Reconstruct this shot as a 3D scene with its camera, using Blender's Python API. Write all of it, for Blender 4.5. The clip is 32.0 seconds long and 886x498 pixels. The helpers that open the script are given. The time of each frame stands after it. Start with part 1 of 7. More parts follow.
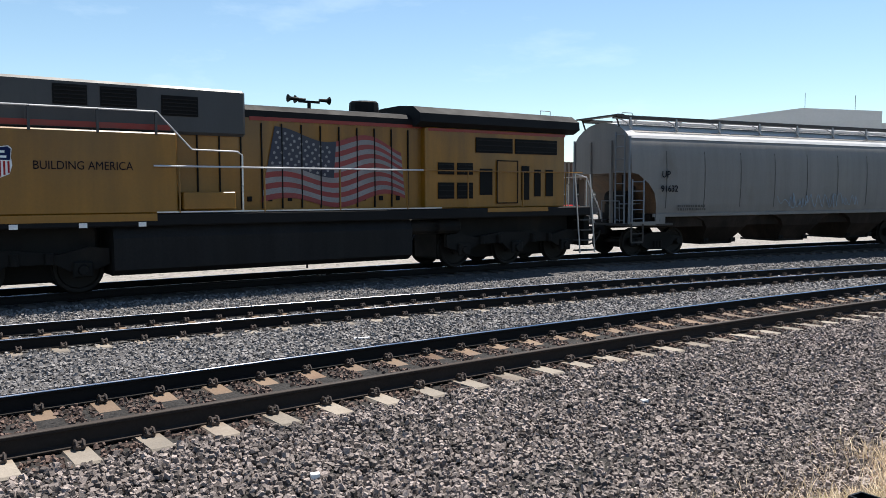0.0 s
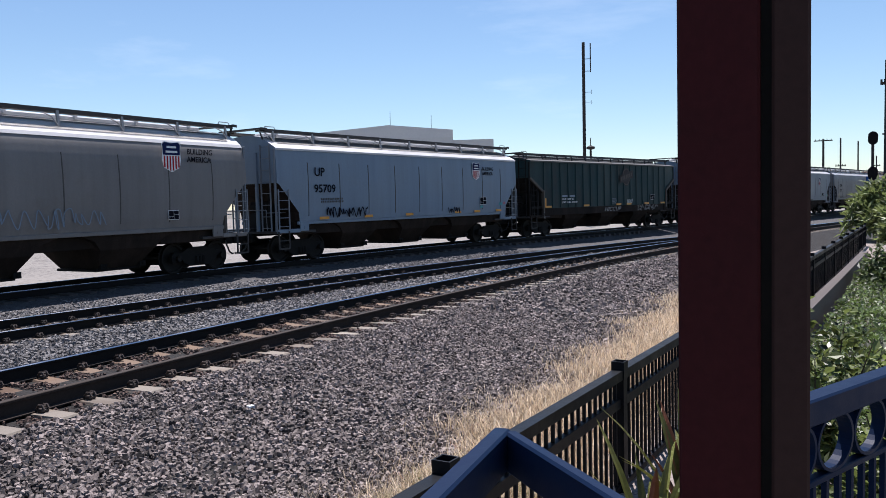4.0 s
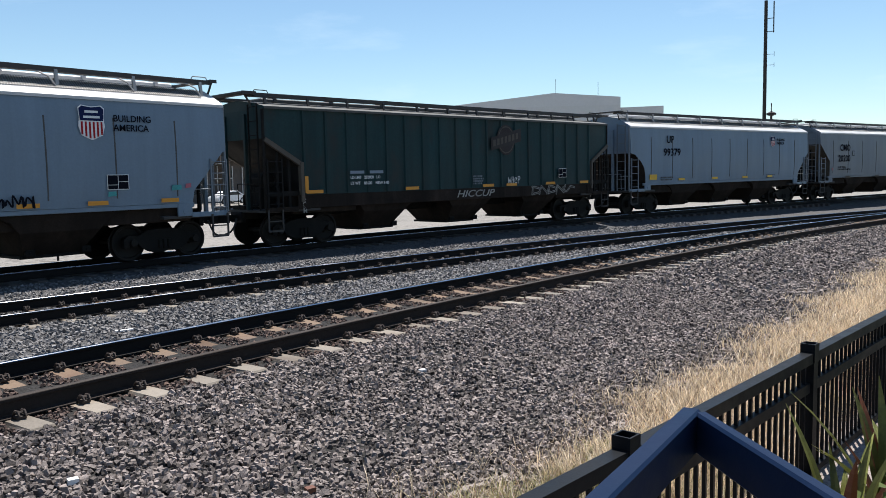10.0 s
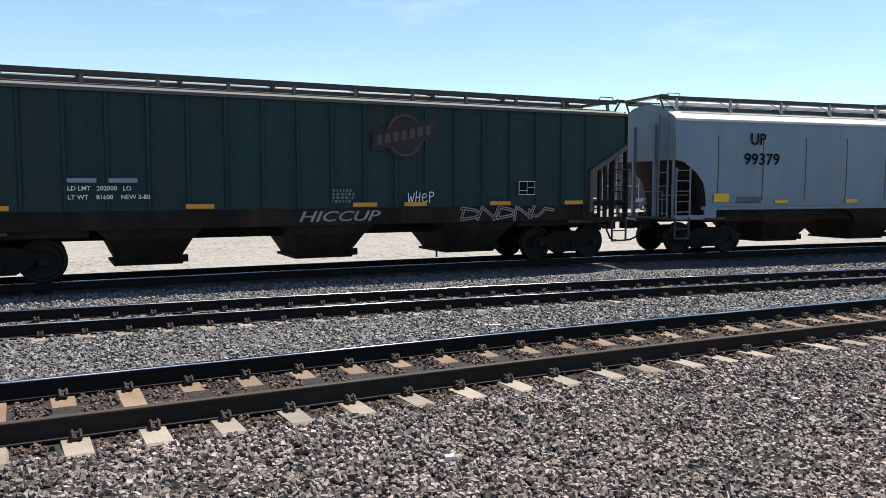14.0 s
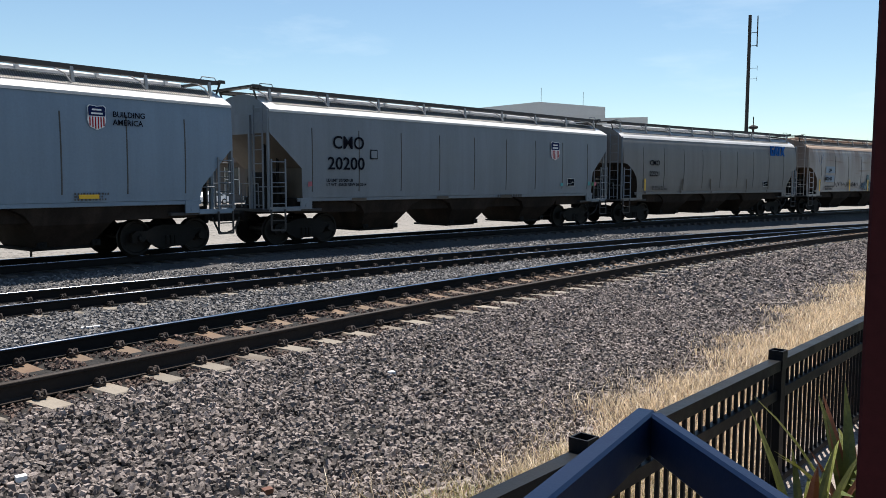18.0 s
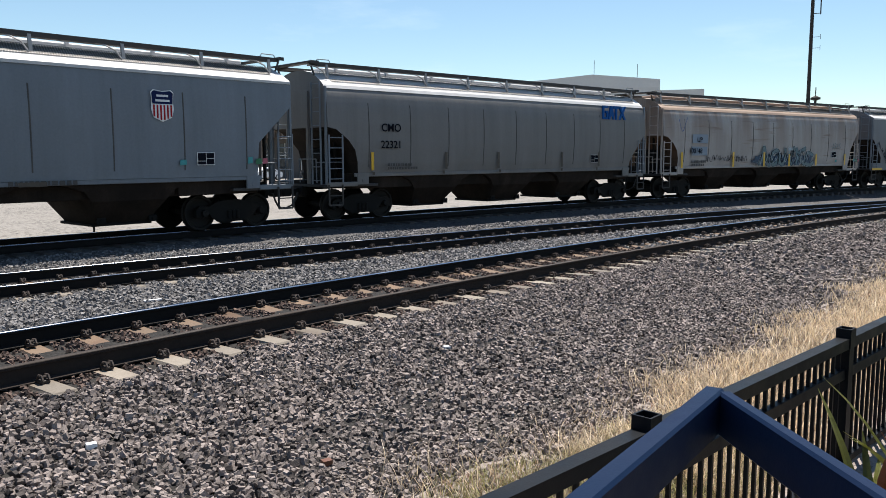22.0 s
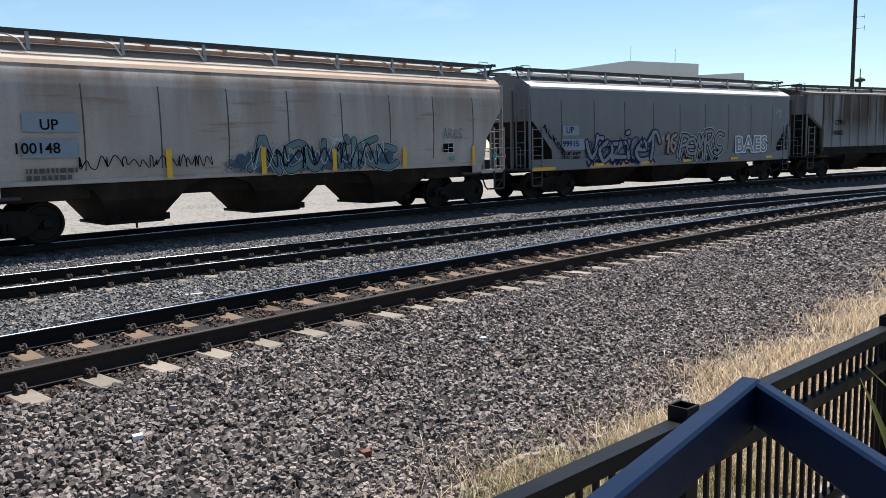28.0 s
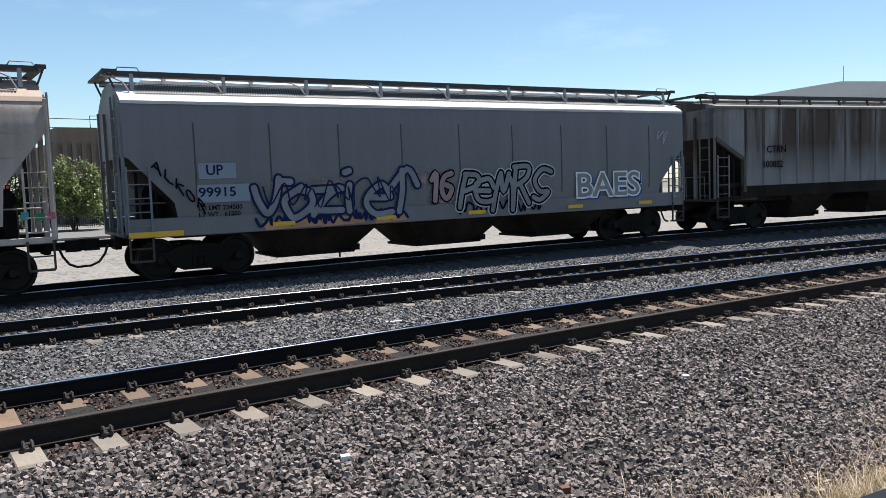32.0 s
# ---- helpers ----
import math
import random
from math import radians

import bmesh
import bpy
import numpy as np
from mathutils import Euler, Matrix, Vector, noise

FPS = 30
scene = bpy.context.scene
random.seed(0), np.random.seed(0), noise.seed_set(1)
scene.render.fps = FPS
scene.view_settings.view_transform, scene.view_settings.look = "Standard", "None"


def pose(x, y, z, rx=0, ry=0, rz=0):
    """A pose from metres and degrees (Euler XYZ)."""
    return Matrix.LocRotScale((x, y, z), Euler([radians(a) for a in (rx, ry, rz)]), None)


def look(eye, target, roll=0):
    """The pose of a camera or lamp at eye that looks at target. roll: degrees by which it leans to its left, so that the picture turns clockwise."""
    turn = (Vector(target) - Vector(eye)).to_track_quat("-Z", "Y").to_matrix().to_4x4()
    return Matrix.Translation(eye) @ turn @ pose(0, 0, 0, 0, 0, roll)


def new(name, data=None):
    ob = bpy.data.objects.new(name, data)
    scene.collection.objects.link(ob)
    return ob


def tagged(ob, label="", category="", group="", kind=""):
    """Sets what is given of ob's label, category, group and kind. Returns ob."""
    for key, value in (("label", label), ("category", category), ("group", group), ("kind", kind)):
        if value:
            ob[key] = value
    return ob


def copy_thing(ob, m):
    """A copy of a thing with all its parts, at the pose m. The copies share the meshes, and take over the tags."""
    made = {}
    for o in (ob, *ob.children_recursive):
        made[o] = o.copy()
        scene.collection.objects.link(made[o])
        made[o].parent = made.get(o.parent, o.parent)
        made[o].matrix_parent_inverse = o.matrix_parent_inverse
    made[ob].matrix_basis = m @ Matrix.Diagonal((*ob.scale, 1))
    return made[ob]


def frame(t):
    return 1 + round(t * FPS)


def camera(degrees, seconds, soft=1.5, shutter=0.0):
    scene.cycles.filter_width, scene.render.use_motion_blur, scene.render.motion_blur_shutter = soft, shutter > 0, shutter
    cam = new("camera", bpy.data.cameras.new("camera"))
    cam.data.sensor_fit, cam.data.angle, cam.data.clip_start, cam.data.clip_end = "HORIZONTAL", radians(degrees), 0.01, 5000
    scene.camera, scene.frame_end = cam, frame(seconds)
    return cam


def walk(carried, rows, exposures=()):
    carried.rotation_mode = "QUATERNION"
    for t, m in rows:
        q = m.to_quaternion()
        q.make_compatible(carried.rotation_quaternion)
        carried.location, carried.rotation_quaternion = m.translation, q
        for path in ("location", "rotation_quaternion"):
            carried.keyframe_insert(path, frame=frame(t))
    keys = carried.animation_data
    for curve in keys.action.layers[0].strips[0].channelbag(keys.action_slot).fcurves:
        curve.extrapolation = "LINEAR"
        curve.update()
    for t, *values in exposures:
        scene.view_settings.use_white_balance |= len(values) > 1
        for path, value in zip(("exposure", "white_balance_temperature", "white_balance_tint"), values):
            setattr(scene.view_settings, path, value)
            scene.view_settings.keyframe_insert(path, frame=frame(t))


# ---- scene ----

cam = camera(57.75, 32.0, soft=0.5)
# seconds, x, y, z, yaw, pitch, roll
PATH = [
    (0, 0.121, -7.293, 1.962, -37.98, -3.79, -0.04),
    (0.5, 0.181, -7.298, 1.889, -49.55, -3.52, 0.94),
    (1, 0.198, -7.328, 1.867, -53.33, -3.36, 0.65),
    (1.5, 0.067, -7.360, 1.881, -56.22, -2.87, -0.47),
    (2, 0.309, -7.364, 1.808, -63.78, -4.94, -0.49),
    (2.5, 0.337, -7.326, 1.809, -68.22, -4.30, -0.99),
    (3, 0.316, -7.292, 1.790, -69.07, -4.14, -1.14),
    (3.5, 0.280, -7.299, 1.838, -67.88, -3.71, 0.13),
    (4, 0.272, -7.292, 1.848, -65.60, -3.13, 1.27),
    (4.5, 0.242, -7.275, 1.851, -64.11, -2.57, 0.48),
    (6.5, 0.260, -7.293, 1.835, -63.87, -5.09, 0.53),
    (7, 0.264, -7.289, 1.851, -63.57, -5.15, 0.78),
    (7.5, 0.266, -7.284, 1.840, -62.84, -5.47, 0.56),
    (8, 0.262, -7.266, 1.839, -62.19, -5.82, 0.55),
    (8.5, 0.261, -7.259, 1.833, -61.06, -6.11, 0.72),
    (9, 0.252, -7.244, 1.850, -59.79, -6.11, 0.88),
    (9.5, 0.236, -7.224, 1.859, -57.12, -5.70, 1.42),
    (10, 0.224, -7.201, 1.860, -54.05, -5.09, 1.02),
    (10.5, 0.214, -7.184, 1.870, -48.99, -4.63, 1.27),
    (11, 0.216, -7.173, 1.850, -45.68, -4.12, 0.99),
    (11.5, 0.194, -7.162, 1.844, -43.84, -3.74, 0.63),
    (12, 0.125, -7.179, 1.890, -37.75, -4.81, 0.10),
    (12.5, 0.136, -7.163, 1.893, -30.16, -2.65, 1.47),
    (13, 0.104, -7.154, 1.865, -30.47, -0.50, -0.68),
    (13.5, 0.096, -7.172, 1.909, -29.52, -2.81, -0.06),
    (14, 0.106, -7.140, 1.867, -28.97, -4.36, -0.26),
    (14.5, 0.164, -7.196, 1.856, -35.93, -5.12, 0.10),
    (15, 0.216, -7.184, 1.805, -42.50, -3.35, -0.50),
    (15.5, 0.234, -7.231, 1.857, -49.59, -2.60, -0.48),
    (17.5, 0.382, -7.220, 1.796, -55.24, -4.46, -0.64),
    (18, 0.387, -7.239, 1.789, -55.14, -4.64, -0.29),
    (18.5, 0.393, -7.231, 1.784, -55.18, -5.03, -0.48),
    (19, 0.416, -7.226, 1.799, -55.01, -5.35, -0.15),
    (19.5, 0.348, -7.229, 1.796, -55.10, -5.24, -0.88),
    (20, 0.351, -7.218, 1.804, -54.65, -5.51, -0.64),
    (20.5, 0.346, -7.204, 1.801, -54.17, -5.78, -0.59),
    (21, 0.362, -7.197, 1.787, -53.31, -6.05, -0.43),
    (21.5, 0.357, -7.196, 1.791, -52.46, -6.38, -0.18),
    (22, 0.377, -7.185, 1.786, -51.55, -6.42, 0.01),
    (22.5, 0.363, -7.164, 1.776, -49.78, -6.71, 0.11),
    (23, 0.355, -7.142, 1.790, -47.37, -6.78, 0.25),
    (23.5, 0.353, -7.142, 1.776, -46.32, -7.03, 0.72),
    (24, 0.358, -7.151, 1.774, -45.47, -7.44, 0.91),
    (24.5, 0.355, -7.168, 1.780, -46.11, -7.89, 0.65),
    (25, 0.359, -7.171, 1.790, -46.38, -8.28, 0.72),
    (25.5, 0.365, -7.182, 1.793, -46.59, -7.82, 0.43),
    (26, 0.379, -7.190, 1.797, -47.60, -7.82, 0.71),
    (26.5, 0.375, -7.217, 1.796, -48.32, -7.63, 0.86),
    (28.5, 0.366, -7.214, 1.801, -49.26, -6.88, 0.86),
    (29, 0.366, -7.210, 1.795, -49.36, -6.65, 0.39),
    (29.5, 0.365, -7.191, 1.788, -49.04, -5.76, 0.55),
    (30, 0.360, -7.172, 1.788, -48.07, -5.57, 0.83),
    (30.5, 0.349, -7.166, 1.797, -45.95, -5.49, 1.44),
    (31, 0.334, -7.149, 1.784, -42.32, -5.11, 1.11),
    (31.5, 0.300, -7.166, 1.809, -38.91, -5.03, 1.28),
    (32, 0.306, -7.138, 1.807, -35.67, -4.52, 1.84),
]
# seconds, stops, white balance
EXPOSURES = [
    (0, 1.05, 6600, 10),
    (1, 0.75, 6200, 14),
    (2, 0.95, 6750, 10),
    (3, 0.85, 6550, 10),
    (4, 0.75, 6150, 18),
    (4.5, 0.77, 6250, 16),
    (6.5, 0.88, 6500, 10),
    (8, 1, 6600, 10),
    (9, 0.91, 6750, 10),
    (10, 0.83, 6350, 10),
    (12, 1.05, 6550, 10),
    (12.5, 0.95, 6250, 14),
    (13, 0.77, 5880, 22),
    (14, 1.15, 6700, 10),
    (15, 0.92, 6550, 10),
    (15.5, 0.87, 6550, 10),
    (18, 0.83, 6600, 10),
    (21, 0.9, 6600, 10),
    (29, 0.9, 6500, 10),
    (30, 0.8, 6500, 10),
    (32, 0.9, 6450, 10),
]
walk(cam, [(t, pose(x, y, z, 90 + p, r, w)) for t, x, y, z, w, p, r in PATH], EXPOSURES)

# ---- world and sun ----
SUN = Vector((0.34, 0.12, 0.93)).normalized()
world = bpy.data.worlds.new("sky")
scene.world = world
world.use_nodes = True
wn = world.node_tree
sky = wn.nodes.new("ShaderNodeTexSky")
sky.sky_type, sky.sun_disc = "NISHITA", False
sky.sun_elevation = math.asin(SUN.z)
sky.sun_rotation = math.atan2(SUN.x, SUN.y)
sky.air_density, sky.dust_density, sky.ozone_density = 1.0, 0.05, 2.0
wtc = wn.nodes.new("ShaderNodeTexCoord")
wmap = wn.nodes.new("ShaderNodeMapping")
wmap.inputs["Scale"].default_value, wmap.inputs["Rotation"].default_value = (3.0, 1.6, 9.0), (0.2, 0.1, 0.5)
wn.links.new(wtc.outputs["Generated"], wmap.inputs[0])
cirrus = wn.nodes.new("ShaderNodeTexNoise")
cirrus.inputs["Scale"].default_value, cirrus.inputs["Detail"].default_value, cirrus.inputs["Roughness"].default_value = 1.3, 7, 0.6
wn.links.new(wmap.outputs[0], cirrus.inputs["Vector"])
veil = wn.nodes.new("ShaderNodeMapRange")
veil.inputs["From Min"].default_value, veil.inputs["From Max"].default_value, veil.inputs["To Max"].default_value = 0.58, 0.85, 0.3
wn.links.new(cirrus.outputs["Fac"], veil.inputs[0])
clouds = wn.nodes.new("ShaderNodeMix")
clouds.data_type = "RGBA"
wn.links.new(veil.outputs[0], clouds.inputs[0])
wn.links.new(sky.outputs[0], clouds.inputs[6])
clouds.inputs[7].default_value = (9.0, 9.4, 10.0, 1)
clear = wn.nodes.new("ShaderNodeMix")
clear.data_type, clear.blend_type = "RGBA", "MULTIPLY"
clear.inputs[0].default_value, clear.inputs[7].default_value = 1.0, (0.93, 1.0, 0.99, 1)
wn.links.new(clouds.outputs[2], clear.inputs[6])
wn.links.new(clear.outputs[2], wn.nodes["Background"].inputs[0])
wn.nodes["Background"].inputs[1].default_value = 0.075
sun = new("sun", bpy.data.lights.new("sun", "SUN"))
sun.data.energy, sun.data.angle, sun.data.color = 4.8, radians(0.53), (1.0, 0.95, 0.88)
sun.matrix_world = look(SUN * 60, (0, 0, 0))


# ---- materials ----
def mat(name, color, rough=0.7, metal=0.0, var=0.2, scale=6.0, bump=0.15, streak=0.0, dirt=None, dirt_amount=0.45,
        island=None, per_object=0.0, spec=0.5, rundown=None, scrape=None):
    """Painted, rusty or stony surface: base colour, broad and fine variation, vertical streaks, patches of dirt."""
    m = bpy.data.materials.new(name)
    m.use_nodes = True
    nt = m.node_tree
    n, l = nt.nodes, nt.links
    b = n["Principled BSDF"]
    b.inputs["Metallic"].default_value = metal
    b.inputs["Specular IOR Level"].default_value = spec
    tc = n.new("ShaderNodeTexCoord")
    info = n.new("ShaderNodeObjectInfo")
    move = n.new("ShaderNodeMath")
    move.operation, move.inputs[1].default_value = "MULTIPLY", 41.0
    l.new(info.outputs["Random"], move.inputs[0])
    place = n.new("ShaderNodeVectorMath")
    l.new(tc.outputs["Object"], place.inputs[0])
    l.new(move.outputs[0], place.inputs[1])
    spot = place.outputs[0]

    def noise_at(sc, detail, stretch=None):
        t = n.new("ShaderNodeTexNoise")
        t.inputs["Scale"].default_value, t.inputs["Detail"].default_value = sc, detail
        t.inputs["Roughness"].default_value = 0.62
        if stretch:
            mp = n.new("ShaderNodeMapping")
            mp.inputs["Scale"].default_value = stretch
            l.new(spot, mp.inputs[0])
            l.new(mp.outputs[0], t.inputs[0])
        else:
            l.new(spot, t.inputs[0])
        return t.outputs["Fac"]

    def ramp(fac, a, c, lo, hi):
        r = n.new("ShaderNodeMapRange")
        r.inputs["From Min"].default_value, r.inputs["From Max"].default_value = a, c
        r.inputs["To Min"].default_value, r.inputs["To Max"].default_value = lo, hi
        l.new(fac, r.inputs[0])
        return r.outputs[0]

    def times(col, fac):
        x = n.new("ShaderNodeMix")
        x.data_type, x.blend_type = "RGBA", "MULTIPLY"
        x.inputs[0].default_value = 1.0
        l.new(col, x.inputs[6])
        l.new(fac, x.inputs[7])
        return x.outputs[2]

    rgb = n.new("ShaderNodeRGB")
    rgb.outputs[0].default_value = (*color, 1)
    col = rgb.outputs[0]
    fine, broad = noise_at(scale * 9, 3), noise_at(scale * 0.25, 4)
    if var:
        col = times(col, ramp(broad, 0.3, 0.7, 1 - var, 1 + var * 0.6))
        col = times(col, ramp(fine, 0.3, 0.7, 1 - var * 0.6, 1 + var * 0.4))
    if streak:
        col = times(col, ramp(noise_at(1.0, 4, (1.7, 1.7, 0.16)), 0.35, 0.65, 1 - streak, 1.06))
        col = times(col, ramp(noise_at(1.0, 5, (7.0, 7.0, 0.3)), 0.45, 0.7, 1.0, 1 - streak * 0.5))
    if dirt:
        x = n.new("ShaderNodeMix")
        x.data_type = "RGBA"
        l.new(ramp(noise_at(0.9, 6, (0.9, 0.9, 0.6)), 0.62 - dirt_amount * 0.35, 0.75 - dirt_amount * 0.2, 0.0, 0.85), x.inputs[0])
        l.new(col, x.inputs[6])
        x.inputs[7].default_value = (*dirt, 1)
        col = x.outputs[2]
    if rundown:
        # stains that ran down the sheet from its upper edge: colour, height where they end, where they are thickest
        stain, z_low, z_high, much = rundown
        sep = n.new("ShaderNodeSeparateXYZ")
        l.new(tc.outputs["Object"], sep.inputs[0])
        f = times(ramp(sep.outputs[2], z_low, z_high, 0.0, 1.0), ramp(noise_at(1.0, 5, (0.8, 0.8, 0.1)), 0.4, 0.56, 0.0, much))
        x = n.new("ShaderNodeMix")
        x.data_type = "RGBA"
        l.new(f, x.inputs[0])
        l.new(col, x.inputs[6])
        x.inputs[7].default_value = (*stain, 1)
        col = x.outputs[2]
    if scrape:
        # long level scrapes along the side
        x = n.new("ShaderNodeMix")
        x.data_type = "RGBA"
        l.new(ramp(noise_at(1.0, 6, (0.5, 0.5, 6.0)), 0.6, 0.72, 0.0, 0.75), x.inputs[0])
        l.new(col, x.inputs[6])
        x.inputs[7].default_value = (*scrape, 1)
        col = x.outputs[2]
    if island:
        g = n.new("ShaderNodeNewGeometry")
        col = times(col, ramp(g.outputs["Random Per Island"], 0, 1, *island))
    if per_object:
        g = n.new("ShaderNodeObjectInfo")
        col = times(col, ramp(g.outputs["Random"], 0, 1, 1 - per_object, 1 + per_object))
    l.new(col, b.inputs["Base Color"])
    l.new(ramp(broad, 0.3, 0.7, max(0.05, rough - 0.12), min(1.0, rough + 0.12)), b.inputs["Roughness"])
    if bump:
        bp = n.new("ShaderNodeBump")
        bp.inputs["Strength"].default_value, bp.inputs["Distance"].default_value = bump, 0.02
        l.new(fine, bp.inputs["Height"])
        l.new(bp.outputs[0], b.inputs["Normal"])
    return m


def stone_ground(name, dark, light, cell, rough=0.9, height=0.03):
    """Crushed stone: cells of their own tone with relief between them."""
    m = bpy.data.materials.new(name)
    m.use_nodes = True
    n, l = m.node_tree.nodes, m.node_tree.links
    b = n["Principled BSDF"]
    b.inputs["Roughness"].default_value = rough
    b.inputs["Specular IOR Level"].default_value = 0.3
    tc = n.new("ShaderNodeTexCoord")
    v = n.new("ShaderNodeTexVoronoi")
    v.inputs["Scale"].default_value = 1 / cell
    l.new(tc.outputs["Object"], v.inputs["Vector"])
    s = n.new("ShaderNodeSeparateColor")
    l.new(v.outputs["Color"], s.inputs[0])
    big = n.new("ShaderNodeTexNoise")
    big.inputs["Scale"].default_value, big.inputs["Detail"].default_value = 0.35, 4
    l.new(tc.outputs["Object"], big.inputs["Vector"])
    add = n.new("ShaderNodeMath")
    add.operation = "MULTIPLY_ADD"
    l.new(big.outputs["Fac"], add.inputs[0])
    add.inputs[1].default_value = 0.9
    l.new(s.outputs[0], add.inputs[2])
    r = n.new("ShaderNodeValToRGB")
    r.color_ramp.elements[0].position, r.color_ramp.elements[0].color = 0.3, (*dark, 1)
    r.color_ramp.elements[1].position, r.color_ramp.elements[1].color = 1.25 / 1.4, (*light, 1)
    l.new(add.outputs[0], r.inputs[0])
    l.new(r.outputs[0], b.inputs["Base Color"])
    bp = n.new("ShaderNodeBump")
    bp.inputs["Strength"].default_value, bp.inputs["Distance"].default_value = 0.9, height
    bp.invert = True
    l.new(v.outputs["Distance"], bp.inputs["Height"])
    l.new(bp.outputs[0], b.inputs["Normal"])
    return m


# Near-black bed: shade in the gaps between stones is put into its colour
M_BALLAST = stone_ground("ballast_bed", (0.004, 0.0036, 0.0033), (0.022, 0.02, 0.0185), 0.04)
M_BALLAST2 = stone_ground("grey_ballast_bed", (0.0138, 0.01311, 0.01311), (0.0828, 0.07935, 0.07935), 0.045)
M_LOT = stone_ground("pale_gravel", (0.0621, 0.05727, 0.05175), (0.2277, 0.2104, 0.1898), 0.11, height=0.03)
M_DIRT = stone_ground("dry_dirt", (0.09, 0.075, 0.068), (0.26, 0.222, 0.198), 0.03, height=0.012)
M_ROAD = mat("asphalt_road", (0.138, 0.1346, 0.1311), 0.9, var=0.15, scale=3)
M_EARTH = mat("far_ground", (0.1518, 0.138, 0.1104), 0.95, var=0.3, scale=0.2)
M_STONE = mat("ballast_stone", (0.2, 0.168, 0.154), 0.8, var=0.4, scale=14, bump=0.35, island=(0.22, 1.65), spec=0.25)
M_PEBBLE = mat("tan_pebble", (0.25, 0.207, 0.178), 0.85, var=0.3, scale=14, bump=0.2, island=(0.3, 1.8), spec=0.25)
M_STONE_RUST = mat("rust_stained_stone", (0.1069, 0.07107, 0.05727), 0.8, var=0.3, scale=12, bump=0.25, island=(0.35, 1.55), spec=0.3)
M_STONE_GREY = mat("grey_stone", (0.1621, 0.1525, 0.1497), 0.7, var=0.25, scale=12, bump=0.25, island=(0.35, 1.5), spec=0.35)
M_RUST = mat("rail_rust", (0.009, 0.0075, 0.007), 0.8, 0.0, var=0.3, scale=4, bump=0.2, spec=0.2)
M_RAILBROWN = mat("dusty_brown_rail", (0.03, 0.0225, 0.019), 0.85, 0.0, var=0.3, scale=4, bump=0.2, spec=0.2)
M_WORN = mat("dull_rail_head", (0.0345, 0.02553, 0.0207), 0.75, 0.1, var=0.2, scale=4, bump=0.05, spec=0.3)
M_POLISH = mat("polished_rail", (0.5, 0.5, 0.52), 0.2, 1.0, var=0.1, scale=2, bump=0.0)
M_TIE = mat("concrete_tie", (0.2001, 0.1725, 0.1414), 0.88, var=0.25, scale=5, bump=0.25, per_object=0.2, dirt=(0.1104, 0.0759, 0.0552), dirt_amount=0.3)


def stain_tie(m):
    """Rust washed off the rails stains the tie between them."""
    n, l = m.node_tree.nodes, m.node_tree.links
    b = n["Principled BSDF"]
    col = b.inputs["Base Color"].links[0].from_socket
    tc = n.new("ShaderNodeTexCoord")
    sep = n.new("ShaderNodeSeparateXYZ")
    l.new(tc.outputs["Object"], sep.inputs[0])
    a = n.new("ShaderNodeMath")
    a.operation = "ABSOLUTE"
    l.new(sep.outputs[1], a.inputs[0])
    r = n.new("ShaderNodeMapRange")
    r.inputs["From Min"].default_value, r.inputs["From Max"].default_value = 0.95, 0.7
    r.inputs["To Min"].default_value, r.inputs["To Max"].default_value = 0.0, 0.85
    l.new(a.outputs[0], r.inputs[0])
    x = n.new("ShaderNodeMix")
    x.data_type, x.blend_type = "RGBA", "MULTIPLY"
    l.new(r.outputs[0], x.inputs[0])
    l.new(col, x.inputs[6])
    x.inputs[7].default_value = (0.72, 0.52, 0.38, 1)
    l.new(x.outputs[2], b.inputs["Base Color"])


stain_tie(M_TIE)
M_WOODTIE = mat("tarred_wood", (0.06, 0.05, 0.045), 0.9, var=0.3, scale=6, bump=0.3)
M_CLIP = mat("clip_iron", (0.05, 0.036, 0.03), 0.7, 0.2, var=0.3, scale=20, bump=0.2, per_object=0.35)
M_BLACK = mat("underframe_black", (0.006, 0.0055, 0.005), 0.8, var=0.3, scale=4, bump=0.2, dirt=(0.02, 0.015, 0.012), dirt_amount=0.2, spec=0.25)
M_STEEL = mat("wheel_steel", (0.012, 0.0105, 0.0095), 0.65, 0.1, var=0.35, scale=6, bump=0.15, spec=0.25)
# Dirt brown, darkened so that the shade under the cars is in the colour
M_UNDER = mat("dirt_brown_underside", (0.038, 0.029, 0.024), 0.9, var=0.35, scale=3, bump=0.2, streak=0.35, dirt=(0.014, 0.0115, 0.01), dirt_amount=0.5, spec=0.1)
M_HOSE = mat("rubber_hose", (0.015, 0.015, 0.016), 0.6, var=0.1)
M_WHITE = mat("white_paint", (0.72, 0.72, 0.72), 0.5, var=0.12, scale=8, bump=0.03)
M_SPRAYPALE = mat("faded_white_spray", (0.3, 0.29, 0.27), 0.8, var=0.3, scale=6, bump=0.0, spec=0.1)
M_MARK = mat("navy_lettering", (0.006, 0.007, 0.012), 0.8, var=0.1, bump=0.0, spec=0.06)
M_BLUEPLATE = mat("pale_blue_patch", (0.2, 0.25, 0.31), 0.5, var=0.08, bump=0.02)
M_ORANGE = mat("orange_reflector", (0.62, 0.26, 0.02), 0.4, var=0.1, bump=0.02)
M_YELLOW_STRIPE = mat("yellow_reflector", (0.7, 0.4, 0.02), 0.4, var=0.1, bump=0.02)
M_NAVY = mat("shield_navy", (0.012, 0.02, 0.07), 0.8, var=0.05, bump=0.0, spec=0.06)
M_RED = mat("shield_red", (0.32, 0.02, 0.022), 0.7, var=0.08, bump=0.0, spec=0.1)
